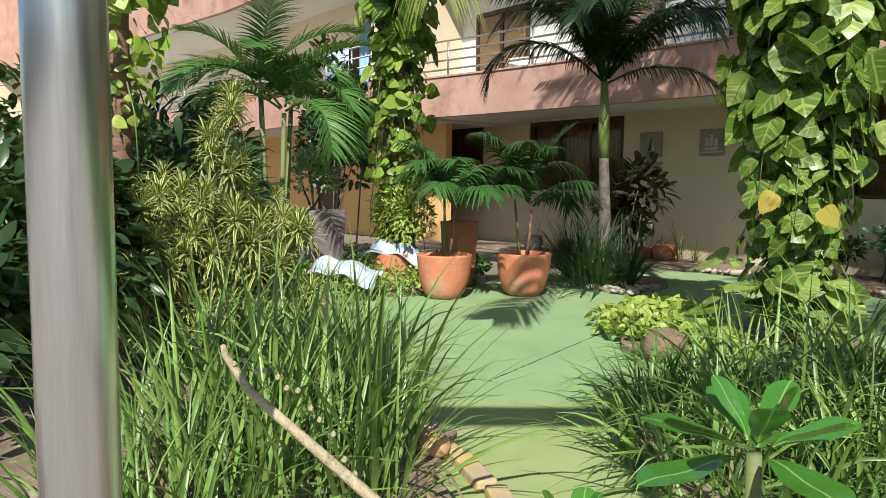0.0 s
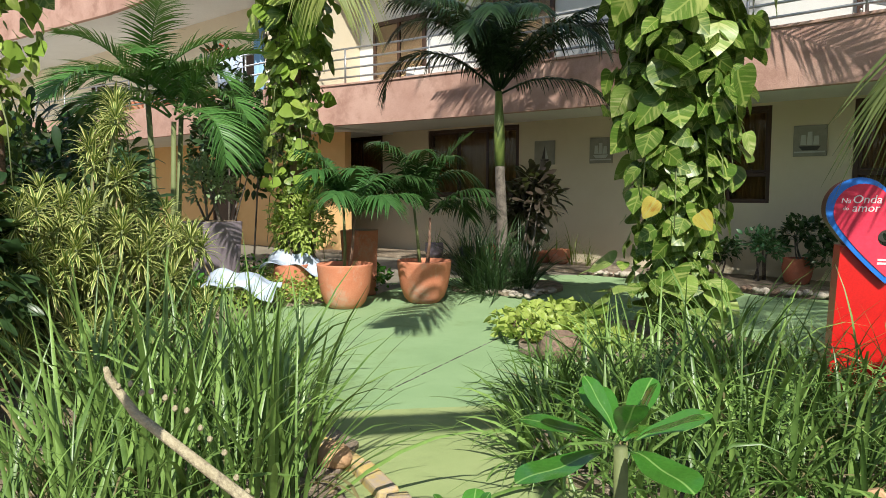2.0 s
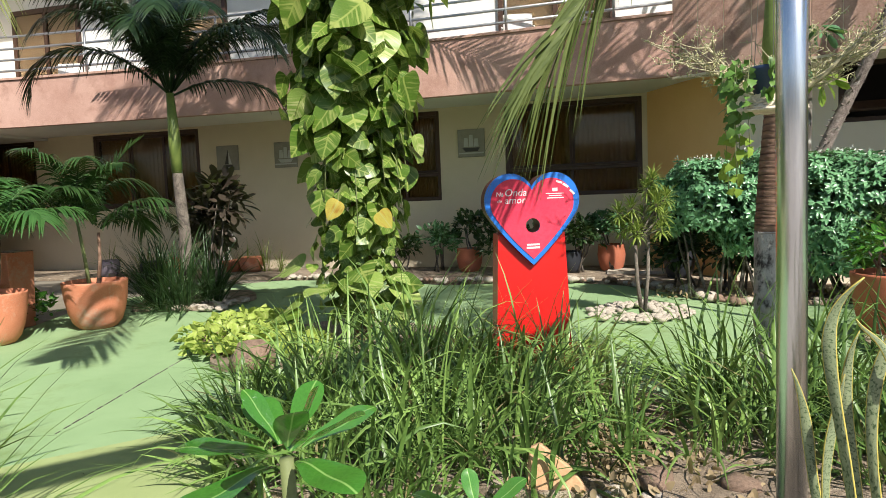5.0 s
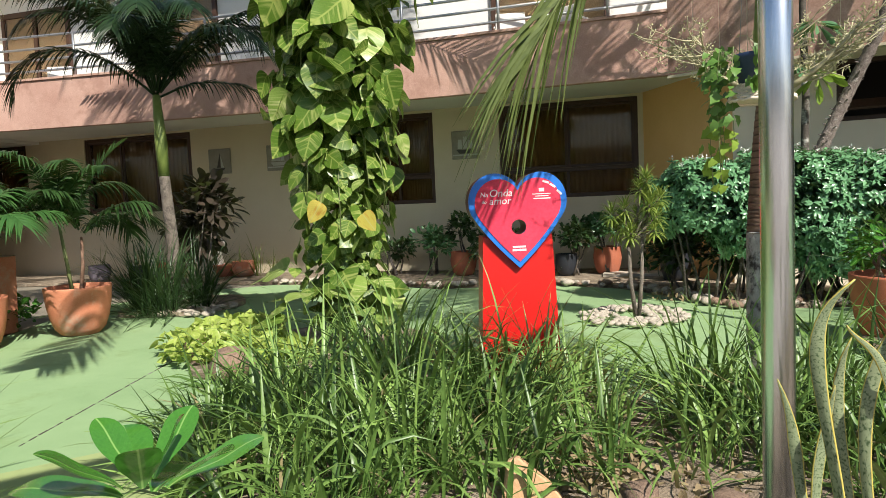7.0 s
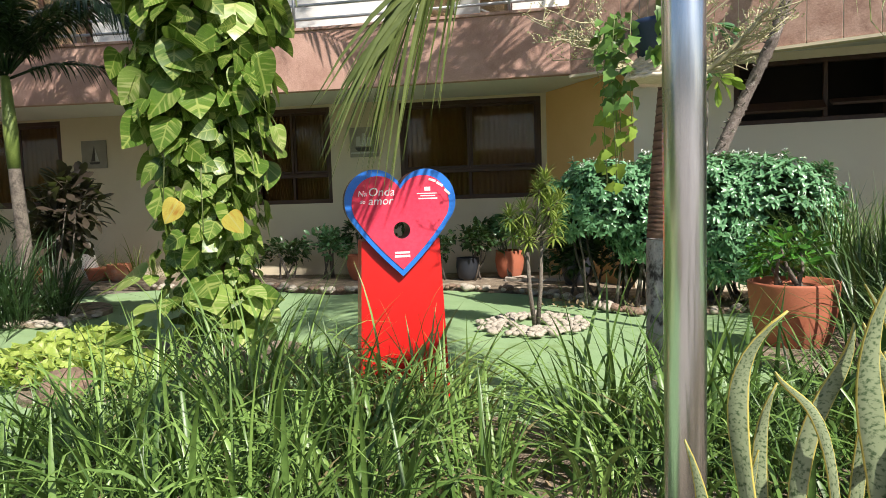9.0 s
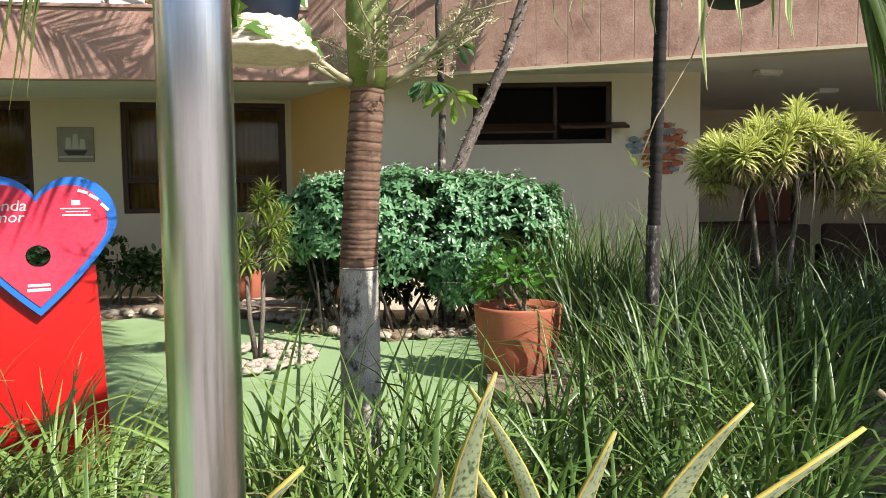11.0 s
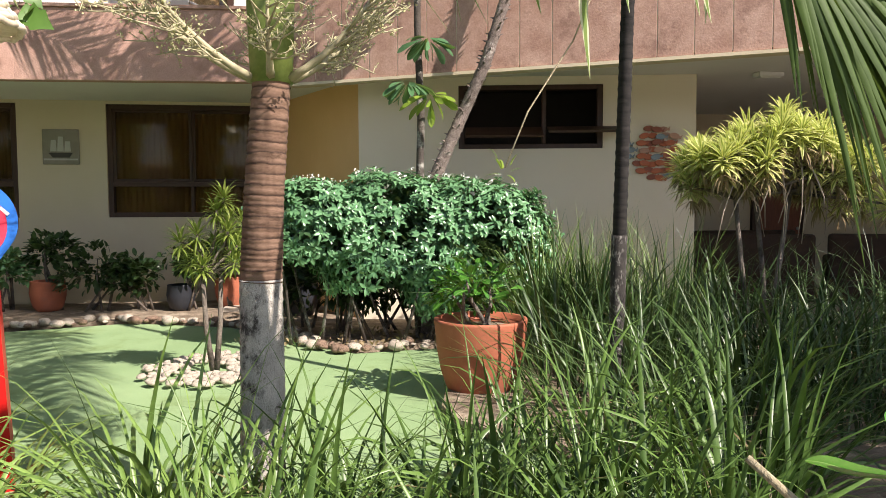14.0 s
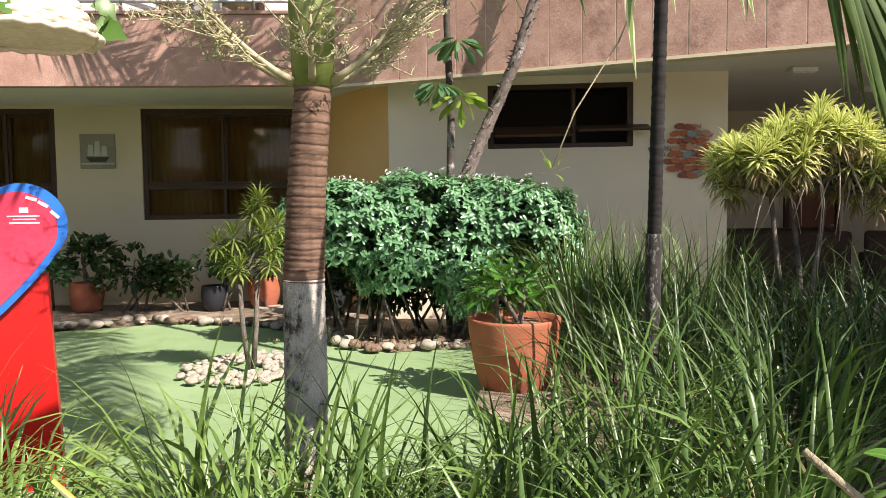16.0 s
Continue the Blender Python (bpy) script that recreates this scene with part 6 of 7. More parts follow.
# snake plants by the second post
def snake_plant(at, blades, label):
    """Stiff mottled leaves; each curves from the foot through a waist to its tip, twisting on the way."""
    ob = thing("snake_plant", at, label, "snake plant", "snake plants")
    for (foot_x, waist_x, waist_z, mid_x, mid_z, tip_x, tip_z, y, w, twist) in blades:
        k = 18
        s = np.linspace(0, 1, k)
        q = np.array([(foot_x, at[1] + 0.3 * (y - at[1]), at[2]), (waist_x, y, waist_z), (mid_x, y, mid_z), (tip_x, y - 0.02, tip_z)])
        t = np.array([0.0, 0.58, 0.78, 1.0])
        c = np.stack([np.polyval(np.polyfit(t, q[:, i], 3), s) for i in range(3)], -1)
        aw = -1.57 + twist * (s - 0.7) + U(-0.2, 0.2)
        sd = np.stack([-np.sin(aw), np.cos(aw), np.zeros(k)], -1)
        prof = np.where(s < 0.62, 0.62 + 0.38 * s / 0.62, np.clip(1 - ((s - 0.62) / 0.38) ** 1.7, 0, 1) * 0.985 + 0.015)
        prof = prof * (1 + 0.05 * np.sin(s * 17 + U(0, 6)))
        v, f, uv = ribbons(c[None], sd[None], (0.82 * w * prof)[None], 0.34)
        lf = link_mesh("leaf", v, f.tolist(), L_SANS, ob, uv, True)
        so = lf.modifiers.new("thick", "SOLIDIFY")
        so.thickness = 0.005
    return ob


snake_plant((0.80, 2.42, 0.05), [(0.72, 0.60, 0.93, 0.61, 1.06, 0.685, 1.168, 2.30, 0.044, 1.2), (0.80, 0.76, 0.935, 0.72, 0.99, 0.674, 1.04, 2.34, 0.026, 0.5), (0.70, 0.575, 0.60, 0.56, 0.72, 0.52, 0.86, 2.45, 0.040, 0.6), (0.66, 0.62, 0.62, 0.64, 0.74, 0.66, 0.86, 2.40, 0.035, -0.5), (0.76, 0.70, 0.70, 0.70, 0.84, 0.73, 0.97, 2.52, 0.04, 0.4)], "tall mottled snake plant with yellow leaf margins")
snake_plant((0.95, 2.45, 0.05), [(0.88, 0.854, 0.925, 0.846, 1.07, 0.886, 1.246, 2.33, 0.058, 0.5), (0.84, 0.765, 0.925, 0.81, 1.025, 0.832, 1.13, 2.38, 0.046, 0.9), (0.94, 0.92, 0.925, 0.96, 1.06, 1.007, 1.184, 2.30, 0.044, -0.9), (1.04, 0.99, 0.96, 0.945, 1.09, 0.882, 1.197, 2.46, 0.026, 1.4), (0.98, 0.95, 0.92, 0.92, 1.02, 0.871, 1.12, 2.44, 0.036, 0.3), (0.92, 0.90, 0.85, 0.925, 0.97, 0.93, 1.05, 2.48, 0.040, -0.4)], "mottled grey-green snake plant beside the steel post")
snake_plant((1.10, 2.42, 0.05), [(0.98, 0.98, 0.925, 1.09, 1.03, 1.30, 1.17, 2.30, 0.058, 0.4), (1.10, 1.075, 0.935, 1.12, 1.06, 1.215, 1.18, 2.38, 0.050, -0.5), (1.12, 1.11, 0.84, 1.16, 0.95, 1.22, 1.04, 2.44, 0.040, 0.6), (1.16, 1.20, 0.80, 1.25, 0.90, 1.33, 1.0, 2.36, 0.040, 0.5)], "leaning mottled snake plant at the edge of the bed")


# frangipani rosettes close to the walk
def frangipani(at, c, n_, size, label, az0=0.0):
    ob = thing("frangipani", at, label, "shrub")
    tube("stem", [at, ((at[0] + c[0]) / 2 + 0.02, (at[1] + c[1]) / 2, (at[2] + c[2]) / 2), (c[0], c[1], c[2])], (0.020, 0.015, 0.011), M_STEM, ob, 10)
    az = az0 + np.arange(n_) * 2.399963
    e = np.linspace(1.15, -0.08, n_)
    d = np.stack([np.cos(az) * np.cos(e), np.sin(az) * np.cos(e), np.sin(e)], -1)
    pos = np.array(c)[None] + d * 0.03
    nrm = np.stack([-np.cos(az) * np.sin(e) * 0.9, -np.sin(az) * np.sin(e) * 0.9, np.cos(e) + 0.3], -1)
    leaf_parts(pos, d, nrm, size * np.linspace(0.55, 1.0, n_), "paddle", (L_PLUM, L_PLUM, L_PLUM), ob, 0.52, 0.12, 0.14)
    return ob


frangipani((-0.50, 1.06, 0.0), (-0.43, 0.945, 1.07), 13, 0.160, "young frangipani with broad glossy green leaves", 0.6)
frangipani((-0.85, 1.02, 0.0), (-0.80, 1.02, 0.76), 7, 0.14, "low frangipani shoot with pointed leaves", 1.2)
frangipani((-0.28, 1.45, 0.0), (-0.26, 1.42, 0.76), 6, 0.15, "low frangipani shoot by the rocks", 2.2)
frangipani((2.10, 2.78, 0.0), (2.07, 2.74, 1.02), 7, 0.16, "pale-leaved frangipani shoot beside the grass", 3.0)
tw = thing("bare_branch", (-1.0, 0.75, 0.02), "bare knobbly frangipani branch", "branch")
tube("branch", [(-0.95, 0.86, 0.02), (-0.98, 0.82, 0.50), (-1.08, 0.76, 0.80), (-1.25, 0.69, 0.90), (-1.42, 0.63, 0.99), (-1.50, 0.61, 1.06), (-1.49, 0.60, 1.085)], (0.018, 0.016, 0.0135, 0.012, 0.0105, 0.009, 0.006), M_TWIG, tw, 10)
for i in range(13):
    t = 0.30 + 0.055 * i
    a = np.array([-0.98, 0.82, 0.50]) * (1 - t) + np.array([-1.48, 0.615, 1.05]) * t + np.array([0, 0, 0.17 * math.sin(math.pi * t)])
    part("leaf_scar", lathe(((0.0055, -0.004), (0.0075, 0.0), (0.005, 0.0035)), 8), M_TWIG, tw).matrix_basis = pose(a[0] + 0.006 * math.cos(2.4 * i), a[1] - 0.008, a[2] + 0.008 * math.sin(2.4 * i), 70, 20 * math.sin(i), 0)
tw = thing("bare_branch", (2.1, 2.95, 0.02), "cut pale branch sticking up from the grass", "branch")
tube("branch", [(2.35, 2.75, 0.02), (2.2, 2.8, 0.6), (1.98, 2.9, 0.92), (1.90, 2.96, 1.0)], (0.012, 0.010, 0.008, 0.007), M_TWIG, tw, 8)

# hanging planters
hp = thing("hanging_planter", (0.585, 3.0, 1.78), "dark blue pot on a woven straw saucer, trailing ivy", "hanging planter")
HX, HY = 0.575, 3.0
for i in range(7):
    r, z = 0.116 - 0.006 * i, 1.830 + 0.0095 * i
    k = 40
    tube("woven_ring", [(HX + (r + 0.003 * math.sin(q * 6.2832 / k * 9 + i * 3.14)) * math.cos(q * 6.2832 / k), HY + (r + 0.003 * math.sin(q * 6.2832 / k * 9 + i * 3.14)) * math.sin(q * 6.2832 / k), z + 0.0025 * math.sin(q * 6.2832 / k * 18 + i * 3.14)) for q in range(k + 1)], 0.0062, M_WICKER, hp, 5)
part("saucer", lathe(((0.0, 1.835), (0.112, 1.832), (0.085, 1.890), (0.0, 1.892)), 32), M_WICKER, hp).matrix_basis = pose(HX, HY, 0)
part("pot", lathe(((0.06, 1.893), (0.076, 1.896), (0.092, 1.975), (0.098, 1.982), (0.098, 1.998), (0.086, 1.998), (0.08, 1.97)), 28), M_POT_BLUE, hp, smooth=True).matrix_basis = pose(HX, HY, 0)
for c in hp.children:
    if c.name.startswith(("saucer", "pot")):
        c.matrix_parent_inverse = hp.matrix_basis.inverted()
for a in (0.3, 2.4, 4.5):
    tube("hanger", [(HX + 0.092 * math.cos(a), HY + 0.092 * math.sin(a), 1.99), (HX, HY, 3.3)], 0.0015, M_WIRE, hp, 5)
lp, ld = [], []
for (dx, dy, z1, n_) in ((-0.11, 0.04, 1.60, 26), (-0.09, -0.05, 1.68, 16), (-0.12, 0.10, 1.80, 16), (-0.02, -0.10, 1.92, 14), (0.06, 0.10, 1.9, 12), (-0.13, -0.02, 1.54, 16), (-0.15, 0.06, 1.52, 22), (-0.12, 0.02, 1.53, 18)):
    q0 = np.array([HX + dx * 0.6, HY + dy * 0.6, 1.985])
    pts = [q0, q0 + np.array([dx * 0.5, dy * 0.5, 0.04]), np.array([HX + dx * 1.2, HY + dy * 1.2, 1.88]), np.array([HX + dx * 1.1, HY + dy * 1.1, z1])]
    tube("vine_stem", pts, 0.0022, M_STEM, hp, 5)
    for _ in range(n_):
        t = U(0.3, 1.0) * 3
        a = min(int(t), 2)
        lp.append(pts[a] + (pts[a + 1] - pts[a]) * (t - a) + rng.normal(0, 0.014, 3)); ld.append([dx + rng.normal(0, 0.1), dy + rng.normal(0, 0.1), -0.12])
lp, ld = np.array(lp), np.array(ld)
# The lower leaves take the lime colour.
for nm, pick, mat in (("ivy_leaves", lp[:, 2] > 1.74, L_IVY), ("young_ivy_leaves", lp[:, 2] <= 1.74, L_LIME)):
    leaves(nm, lp[pick], ld[pick], np.array([[0.2, -0.8, 0.8]]) + rng.normal(0, 0.4, (int(pick.sum()), 3)), 0.043 * U(0.5, 1.3, int(pick.sum())), "ivy", mat, hp, 0.95, 0.15, 0.2)

hp.matrix_basis = Matrix.Translation((0.0, 0.08, -0.10)) @ hp.matrix_basis

hq = thing("hanging_pot", (2.0, 3.71, 2.120), "dark hanging pot with striped spider plant", "hanging planter")
part("pot", lathe(((0.075, 2.120), (0.085, 2.125), (0.115, 2.290), (0.122, 2.300), (0.122, 2.320), (0.105, 2.320), (0.10, 2.270)), 24), M_POT_DARK, hq, smooth=True).matrix_basis = pose(2.0, 3.71, 0)
hq.children[0].matrix_parent_inverse = hq.matrix_basis.inverted()
for a in (0.3, 2.4, 4.5):
    tube("hanger", [(2.0 + 0.115 * math.cos(a), 3.71 + 0.115 * math.sin(a), 2.310), (2.0, 3.71, 3.4)], 0.002, M_WIRE, hq, 5)
n_ = 34
az = U(0, 6.28, n_)
c, sd = arcs(np.array([[2.0, 3.71, 2.320]]).repeat(n_, 0), az, U(0.4, 1.2, n_), U(0.55, 0.95, n_), U(2.7, 3.3, n_), 9)
strip_mesh("foliage", c, sd, blade_width(n_, 9, np.full(n_, 0.040)), L_SPIDER, hq, 0.3)
for (ex, ey, ez, w_) in ((1.80, 3.55, 1.82, 0.05), (2.12, 3.62, 2.0, 0.04), (1.88, 3.50, 1.97, 0.04), (2.22, 3.75, 2.02, 0.04), (1.72, 3.72, 2.02, 0.036)):
    q = np.array([(2.0, 3.71, 2.30), ((2.0 + ex) / 2, (3.71 + ey) / 2, 2.42), (ex * 0.75 + 0.5, ey * 0.75 + 0.93, 2.36), (ex, ey, 2.20), (ex, ey, (2.15 + ez) / 2), (ex + 0.015, ey, ez)])
    sv = np.tile(np.array([0.85, 0.5, 0.0]), (6, 1))
    v, f, uv = ribbons(q[None], sv[None], (w_ * np.array([0.5, 0.8, 1.0, 0.95, 0.7, 0.04]))[None], 0.25)
    link_mesh("leaf", v, f.tolist(), L_SPIDER, hq, uv, True)
tube("runner", [(1.94, 3.63, 2.30), (1.86, 3.60, 2.10), (1.78, 3.58, 1.92), (1.66, 3.56, 1.74), (1.60, 3.55, 1.60)], 0.0022, M_TWIG, hq, 5)
c, sd, w_ = rosette((1.60, 3.55, 1.60), 7, 0.045, 0.008)
strip_mesh("plantlet", c, sd, w_, L_LIME, hq, 0.3)
hq.matrix_basis = Matrix.Translation((0, 0, -0.07)) @ hq.matrix_basis

# small pots and shrubs along the wall
for (x, y, r, h, mat, lb) in ((-3.02, 12.1, 0.22, 0.42, M_TERRA_OLD, "ribbed terracotta pot with a small shrub"), (-9.7, 11.9, 0.16, 0.28, M_POT_DARK, "small dark pot by the wall"), (-9.2, 12.1, 0.18, 0.32, M_TERRA_OLD, "small terracotta pot by the wall"), (-10.4, 11.6, 0.2, 0.34, M_LILAC, "small grey pot by the wall"),
                              (-7.6, 12.35, 0.22, 0.30, M_TERRA, "shallow terracotta bowl by the wall"), (-0.55, 12.1, 0.22, 0.45, M_TERRA_OLD, "terracotta pot under the window"), (-1.2, 11.9, 0.18, 0.36, M_POT_DARK, "dark pot under the window"), (0.5, 11.2, 0.22, 0.42, M_POT_DARK, "dark pot behind the hedge")):
    round_pot("small_pot", x, y, r, h, mat, lb, 0.03, 0.02, 0.7, "small pots")
for (x, y, z, r, n_) in ((-3.6, 12.2, 0.5, 0.40, 420), (-2.95, 12.1, 0.78, 0.34, 380), (-2.35, 12.0, 0.5, 0.45, 520), (-1.7, 12.0, 0.42, 0.42, 460), (-1.1, 11.9, 0.62, 0.36, 380), (-0.5, 12.0, 0.72, 0.38, 420), (0.45, 11.2, 0.7, 0.34, 300), (-4.4, 12.3, 0.42, 0.35, 320), (-5.1, 12.3, 0.38, 0.3, 260)):
    leafy_shrub("wall_shrub", (x, y, z), (r, r * 0.8, r * 0.9), n_, 0.11, L_DARKBUSH if n_ != 420 else L_BUSH, "small dark shrub at the foot of the wall", "oval", 0.5, 0.03, 5, 7)
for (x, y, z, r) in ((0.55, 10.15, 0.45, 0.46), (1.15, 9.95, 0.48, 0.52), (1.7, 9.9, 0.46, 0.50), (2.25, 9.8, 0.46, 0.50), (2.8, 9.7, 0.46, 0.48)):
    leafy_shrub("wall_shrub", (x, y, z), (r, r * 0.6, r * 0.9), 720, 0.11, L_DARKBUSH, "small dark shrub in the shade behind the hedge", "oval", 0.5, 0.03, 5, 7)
for (x, y, h) in ((-7.7, 12.3, 0.6), (-7.3, 12.4, 0.8), (-6.9, 12.3, 0.5), (-8.9, 12.2, 0.5), (-9.8, 11.9, 0.7), (-10.4, 11.6, 0.7)):
    grass_clump(x, y, 0.08, 26, h, 0.5, 0.018, L_COCO, label="sparse yellowish seedlings by the wall", dry=0.2)
lp = thing("striped_pot", (-8.25, 12.5, 0.03), "white ribbed pot tipped against a terracotta bowl", "plant pot")
bm = lathe(((0.12, 0), (0.13, 0.02), (0.17, 0.42), (0.185, 0.43), (0.185, 0.46), (0.16, 0.46)), 28)
part("body", bm, M_WHITE, lp, smooth=False).matrix_basis = pose(-8.25, 12.5, 0.12, 12, -14, 0)
part("bowl", lathe(((0.16, 0), (0.18, 0.01), (0.24, 0.2), (0.25, 0.2), (0.25, 0.23), (0.22, 0.23)), 28), M_TERRA_OLD, lp).matrix_basis = pose(-8.05, 12.4, 0.03)
for c in lp.children:
    c.matrix_parent_inverse = lp.matrix_basis.inverted()


# ---- the heart sign ----
SG = pose(-0.785, 5.44, 0.0, 0, 0, 22)


def heart_outline(scale, k=22):
    """Two round lobes and nearly straight sides down to the tip; the origin is at the middle."""
    half = []
    for i in range(k):
        a = math.radians(149 - 174 * i / (k - 1))
        half.append((0.172 + 0.2 * math.cos(a), 0.148 + 0.212 * math.sin(a)))
    x0, z0 = half[-1]
    for i in range(1, 11):
        t = i / 10
        half.append((x0 * (1 - t) ** 2 + 2 * t * (1 - t) * 0.235, z0 * (1 - t) ** 2 - 2 * t * (1 - t) * 0.135 - t * t * 0.352))
    half[0], half[-1] = (0.0, half[0][1]), (0.0, -0.352)
    pts = half + [(-x, z) for x, z in half[-2:0:-1]]
    return [(x * scale, z * scale) for x, z in pts]


def extruded(outline, y0, y1, zc, hole=0.0, hz=0.0):
    """An outline in x and z as a plate between y0 and y1, with a round hole if asked."""
    bm = bmesh.new()
    k = len(outline)
    if hole:
        # each outer point pairs with a point of the hole
        ring = []
        for (x, z) in outline:
            a = math.atan2(z - hz, x)
            ring.append((hole * math.cos(a), hz + hole * math.sin(a)))
        of, ob_ = [bm.verts.new((x, y0, z + zc)) for x, z in outline], [bm.verts.new((x, y1, z + zc)) for x, z in outline]
        hf, hb = [bm.verts.new((x, y0, z + zc)) for x, z in ring], [bm.verts.new((x, y1, z + zc)) for x, z in ring]
        for i in range(k):
            j = (i + 1) % k
            bm.faces.new((of[i], of[j], hf[j], hf[i])); bm.faces.new((ob_[j], ob_[i], hb[i], hb[j]))
            bm.faces.new((of[j], of[i], ob_[i], ob_[j])); bm.faces.new((hf[i], hf[j], hb[j], hb[i]))
    else:
        of, ob_ = [bm.verts.new((x, y0, z + zc)) for x, z in outline], [bm.verts.new((x, y1, z + zc)) for x, z in outline]
        bm.faces.new(of); bm.faces.new(ob_[::-1])
        for i in range(k):
            j = (i + 1) % k
            bm.faces.new((of[j], of[i], ob_[i], ob_[j]))
    bmesh.ops.remove_doubles(bm, verts=bm.verts, dist=0.0004)
    bmesh.ops.recalc_face_normals(bm, faces=bm.faces)
    return bm


HZ = 1.223
sign = thing("heart_sign", (0, 0, 0), "red heart-shaped photo sign with blue rim on a red pedestal", "sign")
part("pedestal", extruded([(-0.31, 0.0), (0.31, 0.0), (0.265, 1.112), (-0.265, 1.112)], 0.03, 0.26, 0.0), M_RED, sign)
part("heart_body", extruded(heart_outline(0.985), 0.002, 0.20, HZ, 0.058, -0.045), M_MAROON, sign)
part("heart_rim", extruded(heart_outline(1.0), -0.022, 0.0, HZ, 0.058, -0.045), M_BLUE, sign)
part("heart_face", extruded(heart_outline(0.875), -0.028, -0.0225, HZ + 0.002, 0.056, -0.047), M_HEART, sign)


def lettering(text, x, z, size, tilt=0.0, shear=0.18):
    cu = bpy.data.curves.new("lettering", "FONT")
    cu.body, cu.size, cu.shear, cu.extrude, cu.resolution_u = text, size, shear, 0.0008, 3
    cu.offset = 0.0003
    tmp = bpy.data.objects.new("lettering", cu)
    scene.collection.objects.link(tmp)
    bpy.context.view_layer.update()
    me = bpy.data.meshes.new_from_object(tmp.evaluated_get(bpy.context.evaluated_depsgraph_get()))
    bpy.data.objects.remove(tmp)
    me.materials.clear()
    me.materials.append(M_LETTER)
    ob = new("lettering", me)
    ob.parent = sign
    ob.matrix_basis = pose(x, -0.0295, z, 90, 0, 0) @ pose(0, 0, 0, 0, 0, tilt)
    return ob


lettering("Na", -0.285, 1.410, 0.050)
lettering("Onda", -0.218, 1.410, 0.078)
lettering("do", -0.275, 1.362, 0.036)
lettering("amor", -0.218, 1.353, 0.076)
for (x, z, w_, h_) in ((0.18, 1.448, 0.040, 0.026), (0.178, 1.418, 0.14, 0.006), (0.182, 1.402, 0.10, 0.006), (0.182, 1.384, 0.13, 0.008), (-0.002, 1.030, 0.10, 0.014), (-0.002, 1.006, 0.105, 0.015)):
    part("print_bar", box_bm((x - w_ / 2, -0.0300, z - h_ / 2), (x + w_ / 2, -0.0285, z + h_ / 2)), M_LETTER, sign)
for i in range(3):
    part("print_bar", box_bm((-0.025, -0.0300, -0.008), (0.025, -0.0285, 0.008)), M_LETTER, sign).matrix_basis = pose(0.215 + 0.05 * i, 0, 1.505 - 0.016 * i - 0.012 * i * i, 0, 18 + 14 * i, 0)
sign.matrix_basis = SG


# ---- wall plaques and fish ornament ----
def plaque(x, z, label, kind_):
    ob = thing("wall_plaque", (x, 12.97, z), label, "wall plaque", "boat plaques")
    part("slab", box_bm((x, 12.965, z), (x + 0.52, 12.998, z + 0.52), 0.008), M_PLAQUE, ob)
    cx, y0, y1 = x + 0.26, 12.955, 12.966
    def poly(pts, mat, nm):
        part(nm, extruded([(cx + a, z + c) for a, c in pts], y0, y1, 0.0), mat, ob)
    if kind_ == 0:
        poly([(-0.06, 0.13), (0.02, 0.13), (0.02, 0.42)], M_RELIEF_DARK, "sail")
        poly([(0.035, 0.13), (0.10, 0.13), (0.035, 0.36)], M_RELIEF, "sail")
        poly([(-0.10, 0.115), (-0.07, 0.075), (0.10, 0.075), (0.13, 0.115)], M_RELIEF_DARK, "hull")
    else:
        poly([(-0.17, 0.17), (-0.11, 0.10), (0.12, 0.10), (0.17, 0.17)], M_RELIEF_DARK if kind_ == 2 else M_RELIEF, "hull")
        for k, (a, h) in enumerate(((-0.10, 0.17), (0.0, 0.22), (0.10, 0.15))):
            poly([(a - 0.045, 0.19), (a + 0.045, 0.19), (a + 0.035, 0.19 + h), (a - 0.03, 0.19 + h)], M_RELIEF, "sail")
        poly([(-0.24, 0.085), (0.24, 0.085), (0.24, 0.06), (-0.24, 0.06)], M_RELIEF, "wave")


plaque(-8.665, 2.097, "square grey stone plaque with a dark sailing boat", 0)
plaque(-7.30, 2.097, "square pale stone plaque with a ship in relief", 1)
plaque(-3.39, 2.105, "square grey stone plaque with a three-masted ship", 2)
fo = thing("fish_ornament", (0, 0, 0), "wall ornament of many small clay fish in orange and grey", "wall ornament")
M_FISH = (plain("orange_clay", (0.50, 0.14, 0.06), 0.7), plain("pale_clay", (0.54, 0.30, 0.21), 0.7), plain("grey_blue_clay", (0.24, 0.30, 0.34), 0.7), plain("rust_clay", (0.32, 0.10, 0.06), 0.7))
for r_ in range(8):
    for c_ in range(9):
        u, w_ = (c_ - 4.6 + 0.5 * (r_ % 2)) * 0.112, (r_ - 3.5) * 0.100 + 0.012 * math.sin(2.3 * c_ + r_)
        body = ((u - 0.02) / (0.33 + 0.03 * math.sin(r_))) ** 2 + (w_ / 0.43) ** 2 < 1.0
        tail = -0.56 < u < -0.32 and abs(w_ - 0.03) < 0.05 + 0.5 * (-0.30 - u)
        if not body and not tail:
            continue
        a = extruded([(0.064 * math.cos(t), 0.036 * math.sin(t)) for t in np.linspace(0, 6.0, 10)] + [(0.080, -0.026), (0.094, 0.028)], -0.012, 0.012, 0.0)
        part("fish", a, M_FISH[2 if tail or (r_ * 5 + c_ * 3) % 9 == 0 else (0, 1, 3, 0)[int(rng.integers(4))]], fo).matrix_basis = pose(3.70 + 0.8 * u + U(-0.01, 0.01), -0.016 - 0.014 * ((r_ + c_) % 2), 2.10 + 0.84 * w_, 0, U(-12, 12), 0)
fo.matrix_basis = MB


